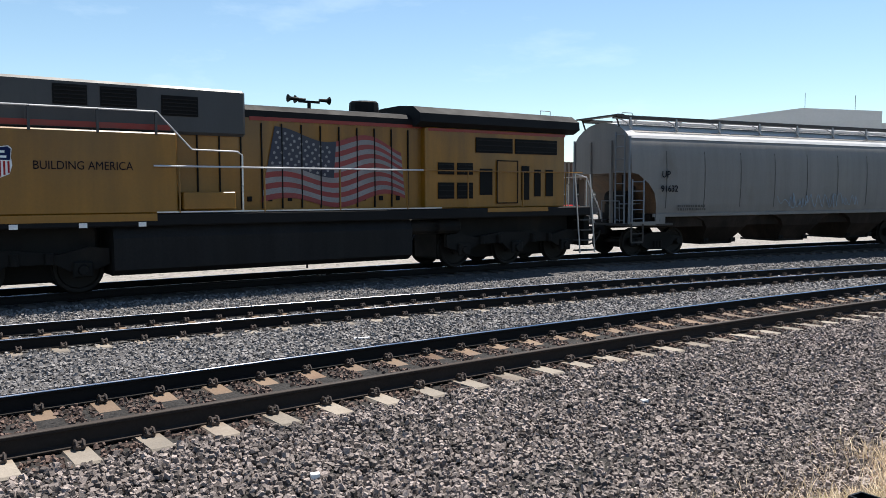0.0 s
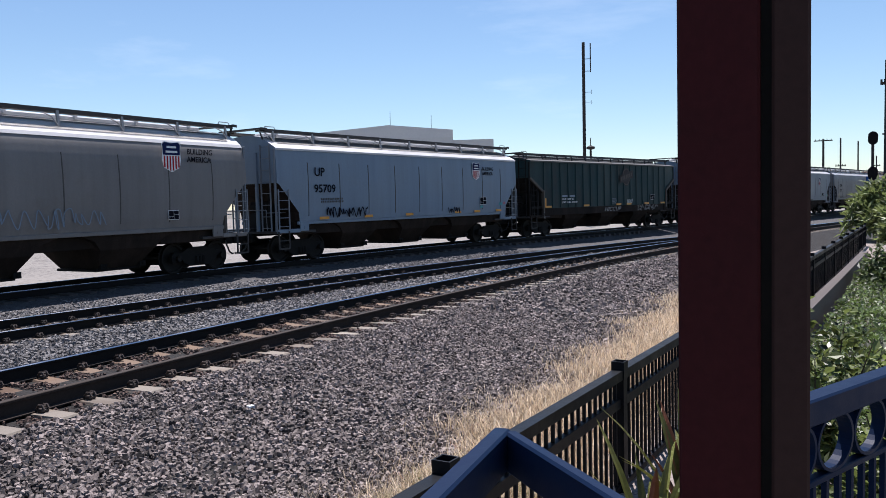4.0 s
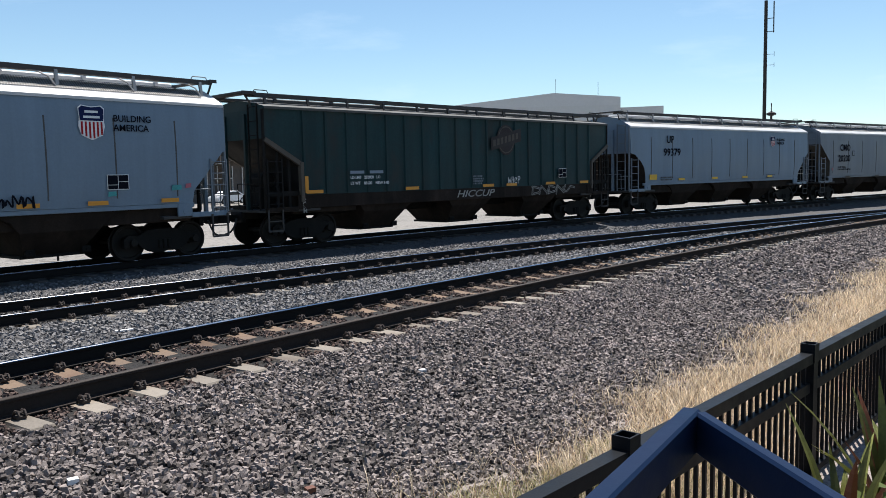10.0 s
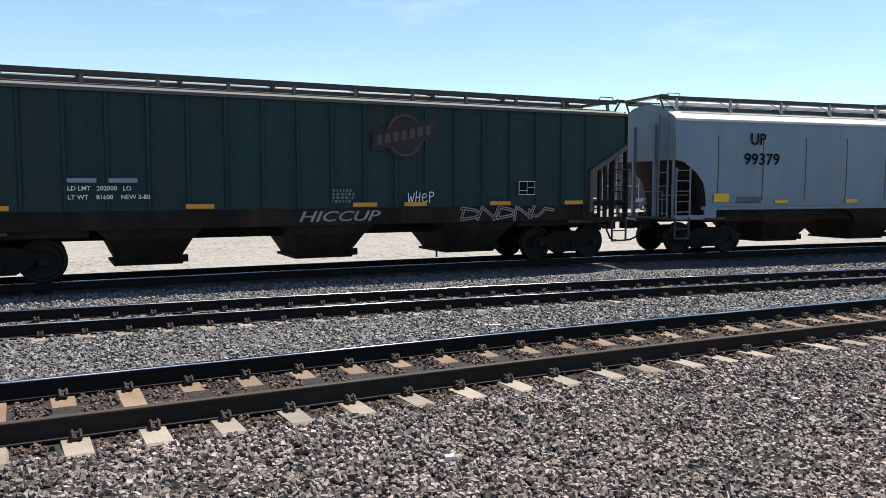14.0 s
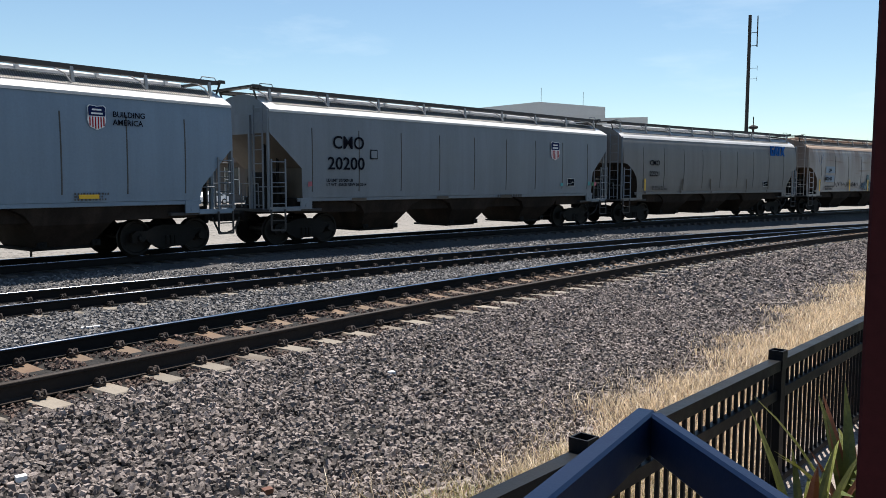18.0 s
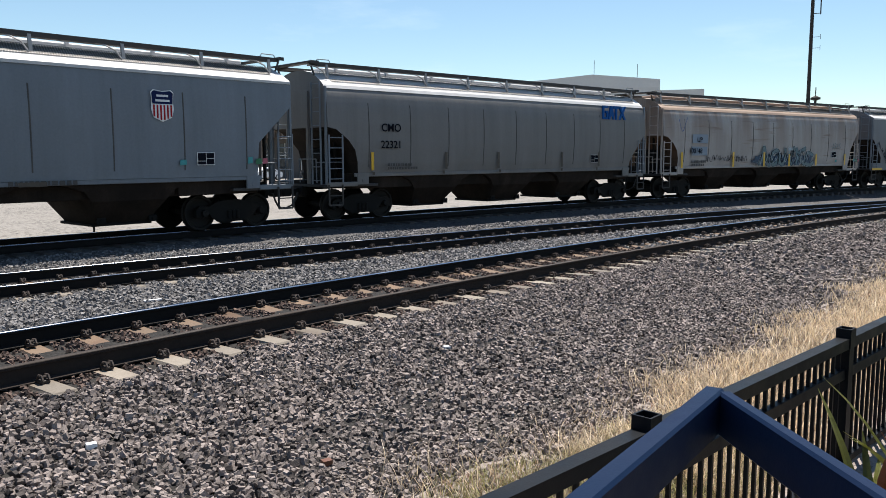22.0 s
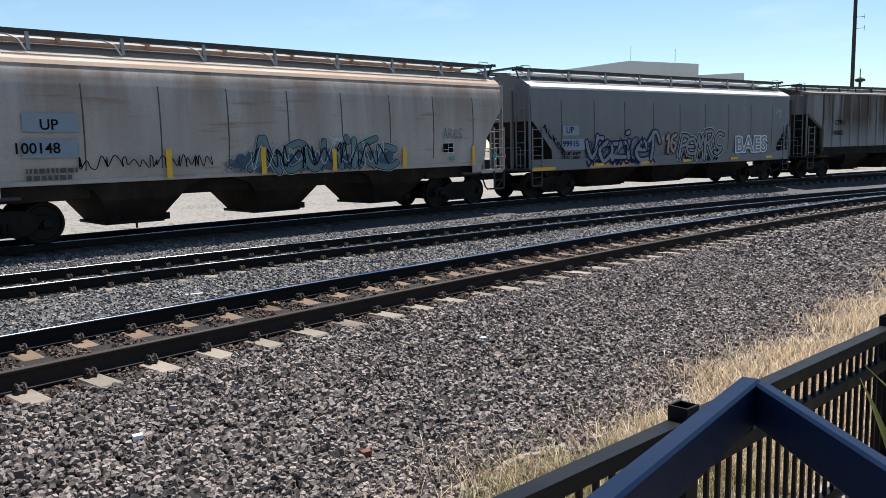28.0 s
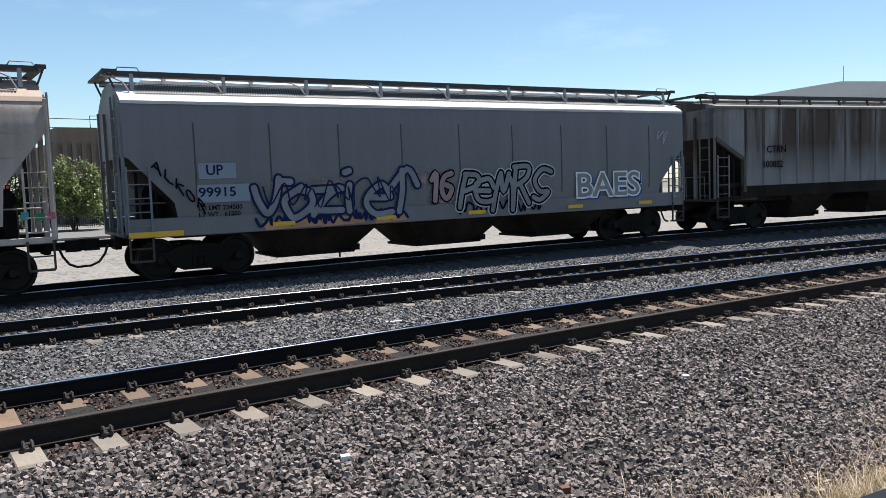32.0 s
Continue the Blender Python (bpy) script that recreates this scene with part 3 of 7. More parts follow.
# ---- loose ballast ----
def stones(name, count, place, material, small, large, seed, label):
    """Many faceted stones in one mesh: distorted cubes, each with its own size and turn."""
    rng = np.random.default_rng(seed)
    base = np.array([(x, y, z) for z in (-1, 1) for x, y in ((-1, -1), (1, -1), (1, 1), (-1, 1))], float)
    quads = np.array([(3, 2, 1, 0), (4, 5, 6, 7), (0, 1, 5, 4), (1, 2, 6, 5), (2, 3, 7, 6), (3, 0, 4, 7)])
    pos = place(rng, count)
    n = len(pos)
    size = rng.uniform(small, large, (n, 1, 1)) * 0.5 * rng.uniform(0.7, 1.2, (n, 1, 3)) * np.array([1.12, 0.95, 0.9])
    narrow = np.where(base[:, 2:] > 0, 0.7, 1.0) * np.array([1.0, 1.0, 0.0]) + np.array([0.0, 0.0, 1.0])
    v = base[None] * narrow * (1 + rng.uniform(-0.5, 0.1, (n, 8, 3))) * size
    yaw, tip, lean = rng.uniform(0, 6.283, n), rng.normal(0, 0.3, n), rng.normal(0, 0.3, n)
    for a, (i, j) in ((tip, (1, 2)), (lean, (2, 0)), (yaw, (0, 1))):
        c, d = np.cos(a)[:, None], np.sin(a)[:, None]
        p, q = v[..., i].copy(), v[..., j].copy()
        v[..., i], v[..., j] = p * c - q * d, p * d + q * c
    v = (v + pos[:, None, :]).reshape(-1, 3)
    q = (quads[None] + (np.arange(n) * 8)[:, None, None]).reshape(-1, 4)
    me = bpy.data.meshes.new(name)
    me.vertices.add(len(v))
    me.vertices.foreach_set("co", v.ravel())
    me.loops.add(q.size)
    me.loops.foreach_set("vertex_index", q.ravel().astype(np.int32))
    me.polygons.add(len(q))
    me.polygons.foreach_set("loop_start", np.arange(0, q.size, 4, dtype=np.int32))
    me.polygons.foreach_set("use_smooth", np.zeros(len(q), bool))
    me.update(calc_edges=True)
    return tagged(finish(name, me, material), label, "ballast", kind="stuff")


def scatter(x0, x1, v0, v1, lift=0.0, skip_near=False, skip_mid=False, thin=None):
    def place(rng, count):
        x = rng.uniform(x0, x1, count)
        v = rng.uniform(v0, v1, count)
        keep = np.ones(count, bool)
        if thin:
            keep &= rng.uniform(0, 1, count) < np.interp(v, *thin)
        u = np.clip(x - 4.0, 0, 42.6)
        y = v - 0.5 * BEND * u * u - BEND * 42.6 * np.maximum(0, x - 46.6)
        z = np.array([level(a) for a in v]) + rng.uniform(-0.03, 0.03, count) + lift
        k = np.abs((x - PHASE) / SPACING - np.round((x - PHASE) / SPACING)) * SPACING
        if skip_near:
            t = (v > -0.53) & (v < 2.05)
            keep &= ~(t & (k < 0.135))
            for r in (0.0, 1.505):
                keep &= np.abs(v - r) > 0.085
        if skip_mid:
            m = 5.65 + 0.7525 - 0.069 * (x - 6)
            d = np.abs(v - m)
            keep &= ~((d < 1.1) & (k < 0.12))
            keep &= np.abs(d - 0.7525) > 0.085
        return np.c_[x, y, z][keep]
    return place


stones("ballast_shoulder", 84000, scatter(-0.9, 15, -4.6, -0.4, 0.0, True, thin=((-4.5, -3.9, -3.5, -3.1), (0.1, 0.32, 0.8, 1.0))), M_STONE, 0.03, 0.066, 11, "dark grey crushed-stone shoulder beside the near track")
stones("dirt_pebbles", 16000, scatter(1.5, 11, -5.0, -3.1, 0.012), M_PEBBLE, 0.012, 0.032, 17, "small pale pebbles on the dry dirt beside the fence")
stones("ballast_between_rails", 24000, scatter(-1.6, 17, -0.5, 2.05, 0.0, True), M_STONE_RUST, 0.026, 0.056, 12, "rust-brown crushed stone between the near rails")
stones("ballast_grey", 76000, scatter(-2.6, 20, 2.0, 10.9, 0.0, False, True), M_STONE_GREY, 0.034, 0.078, 13, "grey crushed stone around the middle track")
stones("ballast_far_shoulder", 22000, scatter(15, 34, -4.4, -0.4, 0.0, True, thin=((-4.4, -3.6), (0.15, 1.0))), M_STONE, 0.045, 0.1, 14, "dark crushed stone further along the near track")
stones("ballast_far_grey", 22000, scatter(17, 36, -0.5, 9.5, 0.0, True, True), M_STONE_GREY, 0.045, 0.1, 15, "grey crushed stone further along the tracks")


# ---- the train's way ----
XS = [i * 0.5 - 120 for i in range(1000)]
ARC = [0.0]
for a, b in zip(XS, XS[1:]):
    ARC.append(ARC[-1] + math.hypot(b - a, y_train(b) - y_train(a)))
ZERO = float(np.interp(0, XS, ARC))


def on_track(s):
    x = float(np.interp(s + ZERO, ARC, XS))
    return x, y_train(x)


def travel(t):
    """Metres that the train has gone to the left after t seconds."""
    return 4.06242 * t - 0.10689 * t * t / 32 + 1.29304 * t ** 3 / 1024 - 0.74065 * t ** 4 / 32768


def car_pose(u0, u1, t):
    s = travel(t)
    a, b = on_track(u0 - s + 1.6), on_track(u1 - s - 1.6)
    za, zb = z_train(a[0]), z_train(b[0])
    return pose((a[0] + b[0]) / 2, (a[1] + b[1]) / 2, (za + zb) / 2, 0, -math.degrees(math.atan2(zb - za, u1 - u0 - 3.2)), math.degrees(math.atan2(b[1] - a[1], b[0] - a[0])))


TRAIN = []
WHEELS = []


# ---- running gear ----
def wheelset(parent, x, r=0.46):
    bm = bmesh.new()
    for s in (-1, 1):
        prof = [(s * 0.66, 0.10), (s * 0.675, 0.14), (s * 0.70, r * 0.82), (s * 0.682, r * 0.86), (s * 0.68, r + 0.026), (s * 0.71, r + 0.026), (s * 0.722, r), (s * 0.82, r - 0.006),
                (s * 0.822, r * 0.86), (s * 0.77, r * 0.8), (s * 0.755, 0.16), (s * 0.84, 0.13), (s * 0.84, 0.07)]
        lathe(bm, prof if s > 0 else prof[::-1], "y", (0, 0, 0), 28)
    lathe(bm, [(-1.02, 0.07), (1.02, 0.07)], "y", (0, 0, 0), 10)
    for s in (-1, 1):
        lathe(bm, [(s * 0.98, 0.095), (s * 1.1, 0.095)] if s > 0 else [(s * 1.1, 0.095), (s * 0.98, 0.095)], "y", (0, 0, 0), 8)
        for k in range(3):
            a = 2 * math.pi * k / 3
            lathe(bm, [(min(s * 1.1, s * 1.115), 0.016), (max(s * 1.1, s * 1.115), 0.016)], "y", (0.055 * math.cos(a), 0, 0.055 * math.sin(a)), 6)
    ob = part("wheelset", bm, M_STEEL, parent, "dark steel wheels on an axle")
    ob.matrix_basis = pose(x, 0, r)
    return ob


FRAME = [(-1.12, 0.34), (-1.12, 0.56), (-1.0, 0.64), (-0.72, 0.63), (-0.5, 0.74), (-0.22, 0.78), (0.22, 0.78), (0.5, 0.74), (0.72, 0.63), (1.0, 0.64), (1.12, 0.56), (1.12, 0.34),
         (0.98, 0.34), (0.93, 0.5), (0.78, 0.5), (0.66, 0.34), (0.38, 0.2), (-0.38, 0.2), (-0.66, 0.34), (-0.78, 0.5), (-0.93, 0.5), (-0.98, 0.34)]


def truck(parent, x, spin=True):
    bm = bmesh.new()
    for s in (-1, 1):
        prism(bm, FRAME, "y", s * 0.94 - 0.07, s * 0.94 + 0.07)
    box(bm, -0.2, 0.2, -1.0, 1.0, 0.5, 0.72, 0.02)
    lathe(bm, [(0.72, 0.2), (0.8, 0.2)], "z", (0, 0, 0), 12)
    # Plain block added to fill the dark between the wheels
    box(bm, -0.8, 0.8, -0.62, 0.62, 0.24, 0.6, 0.03)
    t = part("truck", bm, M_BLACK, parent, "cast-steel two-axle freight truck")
    t.matrix_basis = pose(x, 0, 0)
    bm = bmesh.new()
    lathe(bm, [(0.27, 0.055), (0.3, 0.06), (0.48, 0.06), (0.5, 0.055)], "z", (0, 0, 0), 8)
    spring = part("spring", bm, M_BLACK, t, "rusty coil spring")
    spring.matrix_basis = pose(-0.13, -1.02, 0)
    for dx in (0.0, 0.13):
        again(spring, t, pose(dx, -1.02, 0))
    for dx in (-0.89, 0.89):
        w = wheelset(t, dx)
        if spin:
            WHEELS.append((w, dx, 0.46))
    for dx in (-0.89, 0.89):
        bm = bmesh.new()
        prism(bm, [(dx - 0.42 * (1 if dx > 0 else -1), 0.3), (dx - 0.47 * (1 if dx > 0 else -1), 0.3), (dx - 0.5 * (1 if dx > 0 else -1), 0.62), (dx - 0.44 * (1 if dx > 0 else -1), 0.62)], "y", -0.85, 0.85)
        part("brake_beam", bm, M_BLACK, t)
    return t


def coupler(parent, x, s):
    """Knuckle coupler on a shank, at the end s of the car."""
    bm = bmesh.new()
    box(bm, min(x - s * 0.3, x + s * 0.45), max(x - s * 0.3, x + s * 0.45), -0.08, 0.08, 0.78, 0.96, 0.015)
    prism(bm, [(x + s * 0.4, -0.16), (x + s * 0.62, -0.2), (x + s * 0.74, -0.14), (x + s * 0.7, 0.02), (x + s * 0.78, 0.12), (x + s * 0.66, 0.2), (x + s * 0.45, 0.15)], "z", 0.74, 1.0)
    box(bm, min(x - s * 0.05, x + s * 0.1), max(x - s * 0.05, x + s * 0.1), -0.3, 0.3, 0.72, 1.04, 0.02)
    part("coupler", bm, M_BLACK, parent, "dark cast-steel knuckle coupler")
    bm = bmesh.new()
    tube(bm, [(x + s * 0.25, -0.28, 0.86), (x + s * 0.32, -0.3, 0.66), (x + s * 0.45, -0.26, 0.48), (x + s * 0.62, -0.2, 0.4), (x + s * 0.76, -0.14, 0.4)], 0.028, 7)
    part("brake_hose", bm, M_HOSE, parent, "hanging black air-brake hose")


# ---- covered hoppers ----
SIDE = {
    "round": [(1.42, 1.47), (1.7, 1.52), (2.3, 1.56), (2.9, 1.56), (3.4, 1.53), (3.75, 1.46), (3.9, 1.4)],
    "flat": [(1.42, 1.51), (1.8, 1.535), (2.4, 1.55), (3.0, 1.55), (3.5, 1.53), (3.8, 1.51), (3.9, 1.5)],
    "rib_tall": [(1.5, 1.47), (2.4, 1.47), (3.5, 1.47), (4.1, 1.47)],
    "rib": [(1.5, 1.47), (1.8, 1.47), (2.4, 1.47), (3.0, 1.47), (3.5, 1.47), (3.8, 1.47), (3.96, 1.47)],
}
ROOF = {
    "round": [(1.42, 3.9), (1.36, 4.0), (1.22, 4.12), (0.98, 4.27), (0.65, 4.4), (0.33, 4.46), (0.0, 4.48)],
    "flat": [(1.53, 3.9), (1.53, 3.97), (1.45, 4.03), (1.1, 4.22), (0.7, 4.4), (0.33, 4.46), (0.0, 4.47)],
    "rib_tall": [(1.55, 4.09), (1.55, 4.16), (1.2, 4.24), (0.8, 4.31), (0.4, 4.37), (0.2, 4.39), (0.0, 4.39)],
    "rib": [(1.55, 3.95), (1.55, 4.02), (1.2, 4.1), (0.8, 4.17), (0.4, 4.23), (0.2, 4.25), (0.0, 4.25)],
}


def half_width(kind, z):
    return float(np.interp(z, [p[0] for p in SIDE[kind]], [p[1] for p in SIDE[kind]]))


CUT = {
    "arch": [(0.0, 2.77), (0.3, 2.71), (0.72, 2.42), (0.98, 2.12), (1.08, 1.75), (1.12, 1.42)],
    "straight": [(0.0, 2.77), (0.1, 2.72), (1.0, 1.75), (1.06, 1.42)],
    "high": [(0.0, 3.3), (1.1, 2.3), (1.15, 1.42)],
    "steep": [(0.0, 3.3), (0.85, 2.2), (0.9, 1.42)],
    "rib": [(0.0, 3.12), (1.2, 2.32), (1.25, 1.5)],
}


def floor_z(cuts, h, x):
    """Lower edge of the side: it rises over the open platform at either end."""
    pts = CUT[cuts[0 if x < 0 else 1]]
    return float(np.interp(h - abs(x), [p[0] for p in pts], [p[1] for p in pts]))


def hopper_body(kind, h, paint, ends, parent, cuts):
    bm = bmesh.new()
    xs = sorted({-h, h, *[(h - p[0]) * s for s, c in zip((-1, 1), cuts) for p in CUT[c]], *[i * (h - 1.5) / 5 for i in range(-5, 6)]})
    top = SIDE[kind][-1][0]
    rows = sorted({round(a + (b - a) * k / 3, 4) for (a, _), (b, _) in zip(SIDE[kind], SIDE[kind][1:]) for k in range(4)} | {p[1] for c in cuts for p in CUT[c]})
    rings, under = [], []
    for x in xs:
        zb = floor_z(cuts, h, x)
        zs = [max(zb, z) for z in rows]
        rings.append([[bm.verts.new((x, s * half_width(kind, z), z)) for z in zs] for s in (-1, 1)])
        under.append([bm.verts.new((x, s * half_width(kind, zb), zb)) for s in (-1, 1)])
    for (a0, a1), (b0, b1), c, d in zip(rings, rings[1:], under, under[1:]):
        for i in range(len(rows) - 1):
            if max(a0[i + 1].co.z - a0[i].co.z, b0[i + 1].co.z - b0[i].co.z) < 1e-5:
                continue
            bm.faces.new((a0[i], b0[i], b0[i + 1], a0[i + 1])).smooth = True
            bm.faces.new((a1[i], a1[i + 1], b1[i + 1], b1[i])).smooth = True
        # Underside of the cuts; a dark ends colour holds the shade there
        bm.faces.new((c[0], c[1], d[1], d[0])).material_index = 1
    for r in (rings[0], rings[-1]):
        z0 = r[0][0].co.z
        out = [v.co.copy() for v in r[0] if v.co.z > z0 + 1e-5 or v is r[0][0]] + [v.co.copy() for v in r[1][::-1] if v.co.z > z0 + 1e-5 or v is r[1][0]]
        bm.faces.new([bm.verts.new(c) for c in out])
    bmesh.ops.remove_doubles(bm, verts=[v for r in rings for q in r for v in q], dist=1e-5)
    return part("body", bm, [paint, ends], parent)


def hopper_roof(kind, h, mat_roof, paint, parent):
    bm = bmesh.new()
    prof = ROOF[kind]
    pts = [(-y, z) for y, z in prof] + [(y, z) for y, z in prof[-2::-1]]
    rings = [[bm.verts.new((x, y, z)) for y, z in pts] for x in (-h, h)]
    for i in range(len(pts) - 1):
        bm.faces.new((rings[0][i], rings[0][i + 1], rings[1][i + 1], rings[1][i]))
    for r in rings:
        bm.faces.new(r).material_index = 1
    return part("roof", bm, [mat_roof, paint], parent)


def chute(parent, x, half, zt, wb, wt):
    """One outlet: broad slope sheets under the side, narrowing to a gate with its operating shafts."""
    bm = bmesh.new()
    rows = [[bm.verts.new((x + a * w, b * y, z)) for a, b in ((-1, -1), (1, -1), (1, 1), (-1, 1))] for w, y, z in ((half, 1.43, zt), (wt + 0.22, 1.38, min(1.15, zt - 0.03)), (wt, 1.3, 0.9), (wb, 0.8, 0.35))]
    for p, q in zip(rows, rows[1:]):
        for i in range(4):
            bm.faces.new((p[i], p[(i + 1) % 4], q[(i + 1) % 4], q[i]))
    bm.faces.new(rows[0])
    bm.faces.new(rows[-1])
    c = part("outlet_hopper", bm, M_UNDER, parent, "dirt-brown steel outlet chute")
    bm = bmesh.new()
    box(bm, x - wb - 0.1, x + wb + 0.1, -0.85, 0.85, 0.29, 0.36, 0.01)
    part("discharge_gate", bm, M_BLACK, c)
    for dx in (-wb, wb):
        bm = bmesh.new()
        lathe(bm, [(-0.98, 0.035), (0.98, 0.035)], "y", (x + dx + 0.1, 0, 0.42), 8)
        box(bm, x + dx - 0.02, x + dx + 0.2, -0.95, -0.82, 0.34, 0.5, 0.01)
        part("gate_shaft", bm, M_BLACK, c)


def ladder(parent, name, x0, x1, y, z0, z1, rungs, material, along="x"):
    bm = bmesh.new()
    for x in (x0, x1):
        if along == "x":
            bar(bm, (x, y, z0), (x, y, z1), 0.045, 0.03)
        else:
            bar(bm, (y, x, z0), (y, x, z1), 0.045, 0.03)
    part(name, bm, material, parent)
    bm = bmesh.new()
    if along == "x":
        tube(bm, [(x0, y - 0.01, 0), (x1, y - 0.01, 0)], 0.014, 5)
    else:
        tube(bm, [(y, x0, 0), (y, x1, 0)], 0.014, 5)
    rung = part("rung", bm, material, parent)
    rung.matrix_basis = pose(0, 0, z0 + 0.12)
    for i in range(1, rungs):
        again(rung, parent, pose(0, 0, z0 + 0.12 + (z1 - z0 - 0.2) * i / (rungs - 1)))


def shield(parent, x, z, size, y):
    """The railway's badge as plain shapes: navy chief over red and white bars."""
    w, h = size * 0.78, size
    outline = [(-0.5, 0.42), (-0.38, 0.5), (0, 0.46), (0.38, 0.5), (0.5, 0.42), (0.46, 0.15), (0.5, -0.1), (0.4, -0.36), (0, -0.5), (-0.4, -0.36), (-0.5, -0.1), (-0.46, 0.15)]
    bm = bmesh.new()
    prism(bm, [(x + a * w * 1.08, z + b * h * 1.06) for a, b in outline], "y", y, y + 0.004)
    s = part("badge", bm, M_WHITE, parent, "white-edged railway badge")
    bm = bmesh.new()
    prism(bm, [(x + a * w, z + b * h) for a, b in ((-0.5, 0.42), (-0.38, 0.5), (0, 0.46), (0.38, 0.5), (0.5, 0.42), (0.47, 0.06), (-0.47, 0.06))], "y", y - 0.006, y - 0.002)
    part("badge_chief", bm, M_NAVY, s)
    bm = bmesh.new()
    for zz, k in ((0.33, 0.27), (0.17, 0.33)):
        box(bm, x - k * w, x + k * w, y - 0.011, y - 0.008, z + zz * h - 0.035 * h, z + zz * h + 0.035 * h)
    part("badge_bars", bm, M_WHITE, s)
    bm = bmesh.new()
    for i in range(6):
        c = -0.4 + 0.16 * i
        lo = -0.5 + 0.35 * abs(c)
        box(bm, x + (c - 0.038) * w, x + (c + 0.038) * w, y - 0.006, y - 0.002, z + lo * h, z + 0.03 * h)
    part("badge_stripes", bm, M_RED, s)


def blocks(parent, x, z, w, h, y, material, label, rows=1, name="stencil_bars", seed=0, gap=0.3):
    """Small lettering too far off to read, as bars."""
    bm = bmesh.new()
    rng = random.Random(seed)
    for r in range(rows):
        zz = z + h - (r + 1) * h / rows
        a = x
        while a < x + w * rng.uniform(0.75, 1.0):
            k = min(rng.uniform(0.06, 0.3) * max(h / rows * 3, 0.15), x + w - a)
            if k > 0.01:
                box(bm, a, a + k, y, y + 0.003, zz + gap * h / rows * 0.5, zz + h / rows * (1 - gap * 0.5))
            a += k + 0.04
    return tagged(part(name, bm, material, parent), label, kind="stuff")


def frame_plate(parent, x, z, w, h, y):
    bm = bmesh.new()
    box(bm, x, x + w, y, y + 0.004, z, z + h)
    p = part("consolidated_stencil", bm, M_WHITE, parent, "black stencil plate with white border")
    bm = bmesh.new()
    t = 0.016
    for a, b, c, d in ((x + t, x + w * 0.49, z + t, z + h * 0.3), (x + t, x + w * 0.49, z + h * 0.34, z + h - t), (x + w * 0.52, x + w - t, z + t, z + h * 0.5), (x + w * 0.52, x + w - t, z + h * 0.54, z + h - t)):
        box(bm, a, b, y - 0.005, y - 0.001, c, d)
    part("stencil_panel", bm, M_MARK, p)


def ribbon(bm, pts, half, y):
    """A flat stroke of even width along a smooth line, with round ends, in one piece."""
    fine = []
    for i in range(len(pts) - 1):
        p0, p1, p2, p3 = pts[max(i - 1, 0)], pts[i], pts[i + 1], pts[min(i + 2, len(pts) - 1)]
        for k in range(5):
            t = k / 5
            fine.append(tuple(0.5 * (2 * b + (c - a) * t + (2 * a - 5 * b + 4 * c - d) * t * t + (3 * b - a - 3 * c + d) * t ** 3) for a, b, c, d in zip(p0, p1, p2, p3)))
    fine.append(pts[-1])
    edge = []
    for i, p in enumerate(fine):
        a, b = fine[max(i - 1, 0)], fine[min(i + 1, len(fine) - 1)]
        L = math.hypot(b[0] - a[0], b[1] - a[1]) or 0.01
        ux, uz = (b[0] - a[0]) / L, (b[1] - a[1]) / L
        edge.append((bm.verts.new((p[0] - uz * half, y, p[1] + ux * half)), bm.verts.new((p[0] + uz * half, y, p[1] - ux * half)), ux, uz))
        y -= 0.00003
    for e, f in zip(edge, edge[1:]):
        bm.faces.new((e[0], e[1], f[1], f[0]))
    for e, p, s in ((edge[0], fine[0], -1), (edge[-1], fine[-1], 1)):
        cap = [bm.verts.new((p[0] + s * (e[2] * math.cos(t) - e[3] * math.sin(t)) * half, e[0].co.y, p[1] + s * (e[3] * math.cos(t) + e[2] * math.sin(t)) * half)) for t in (-1.0, -0.4, 0.4, 1.0)]
        bm.faces.new([e[1] if s > 0 else e[0]] + cap + [e[0] if s > 0 else e[1]])


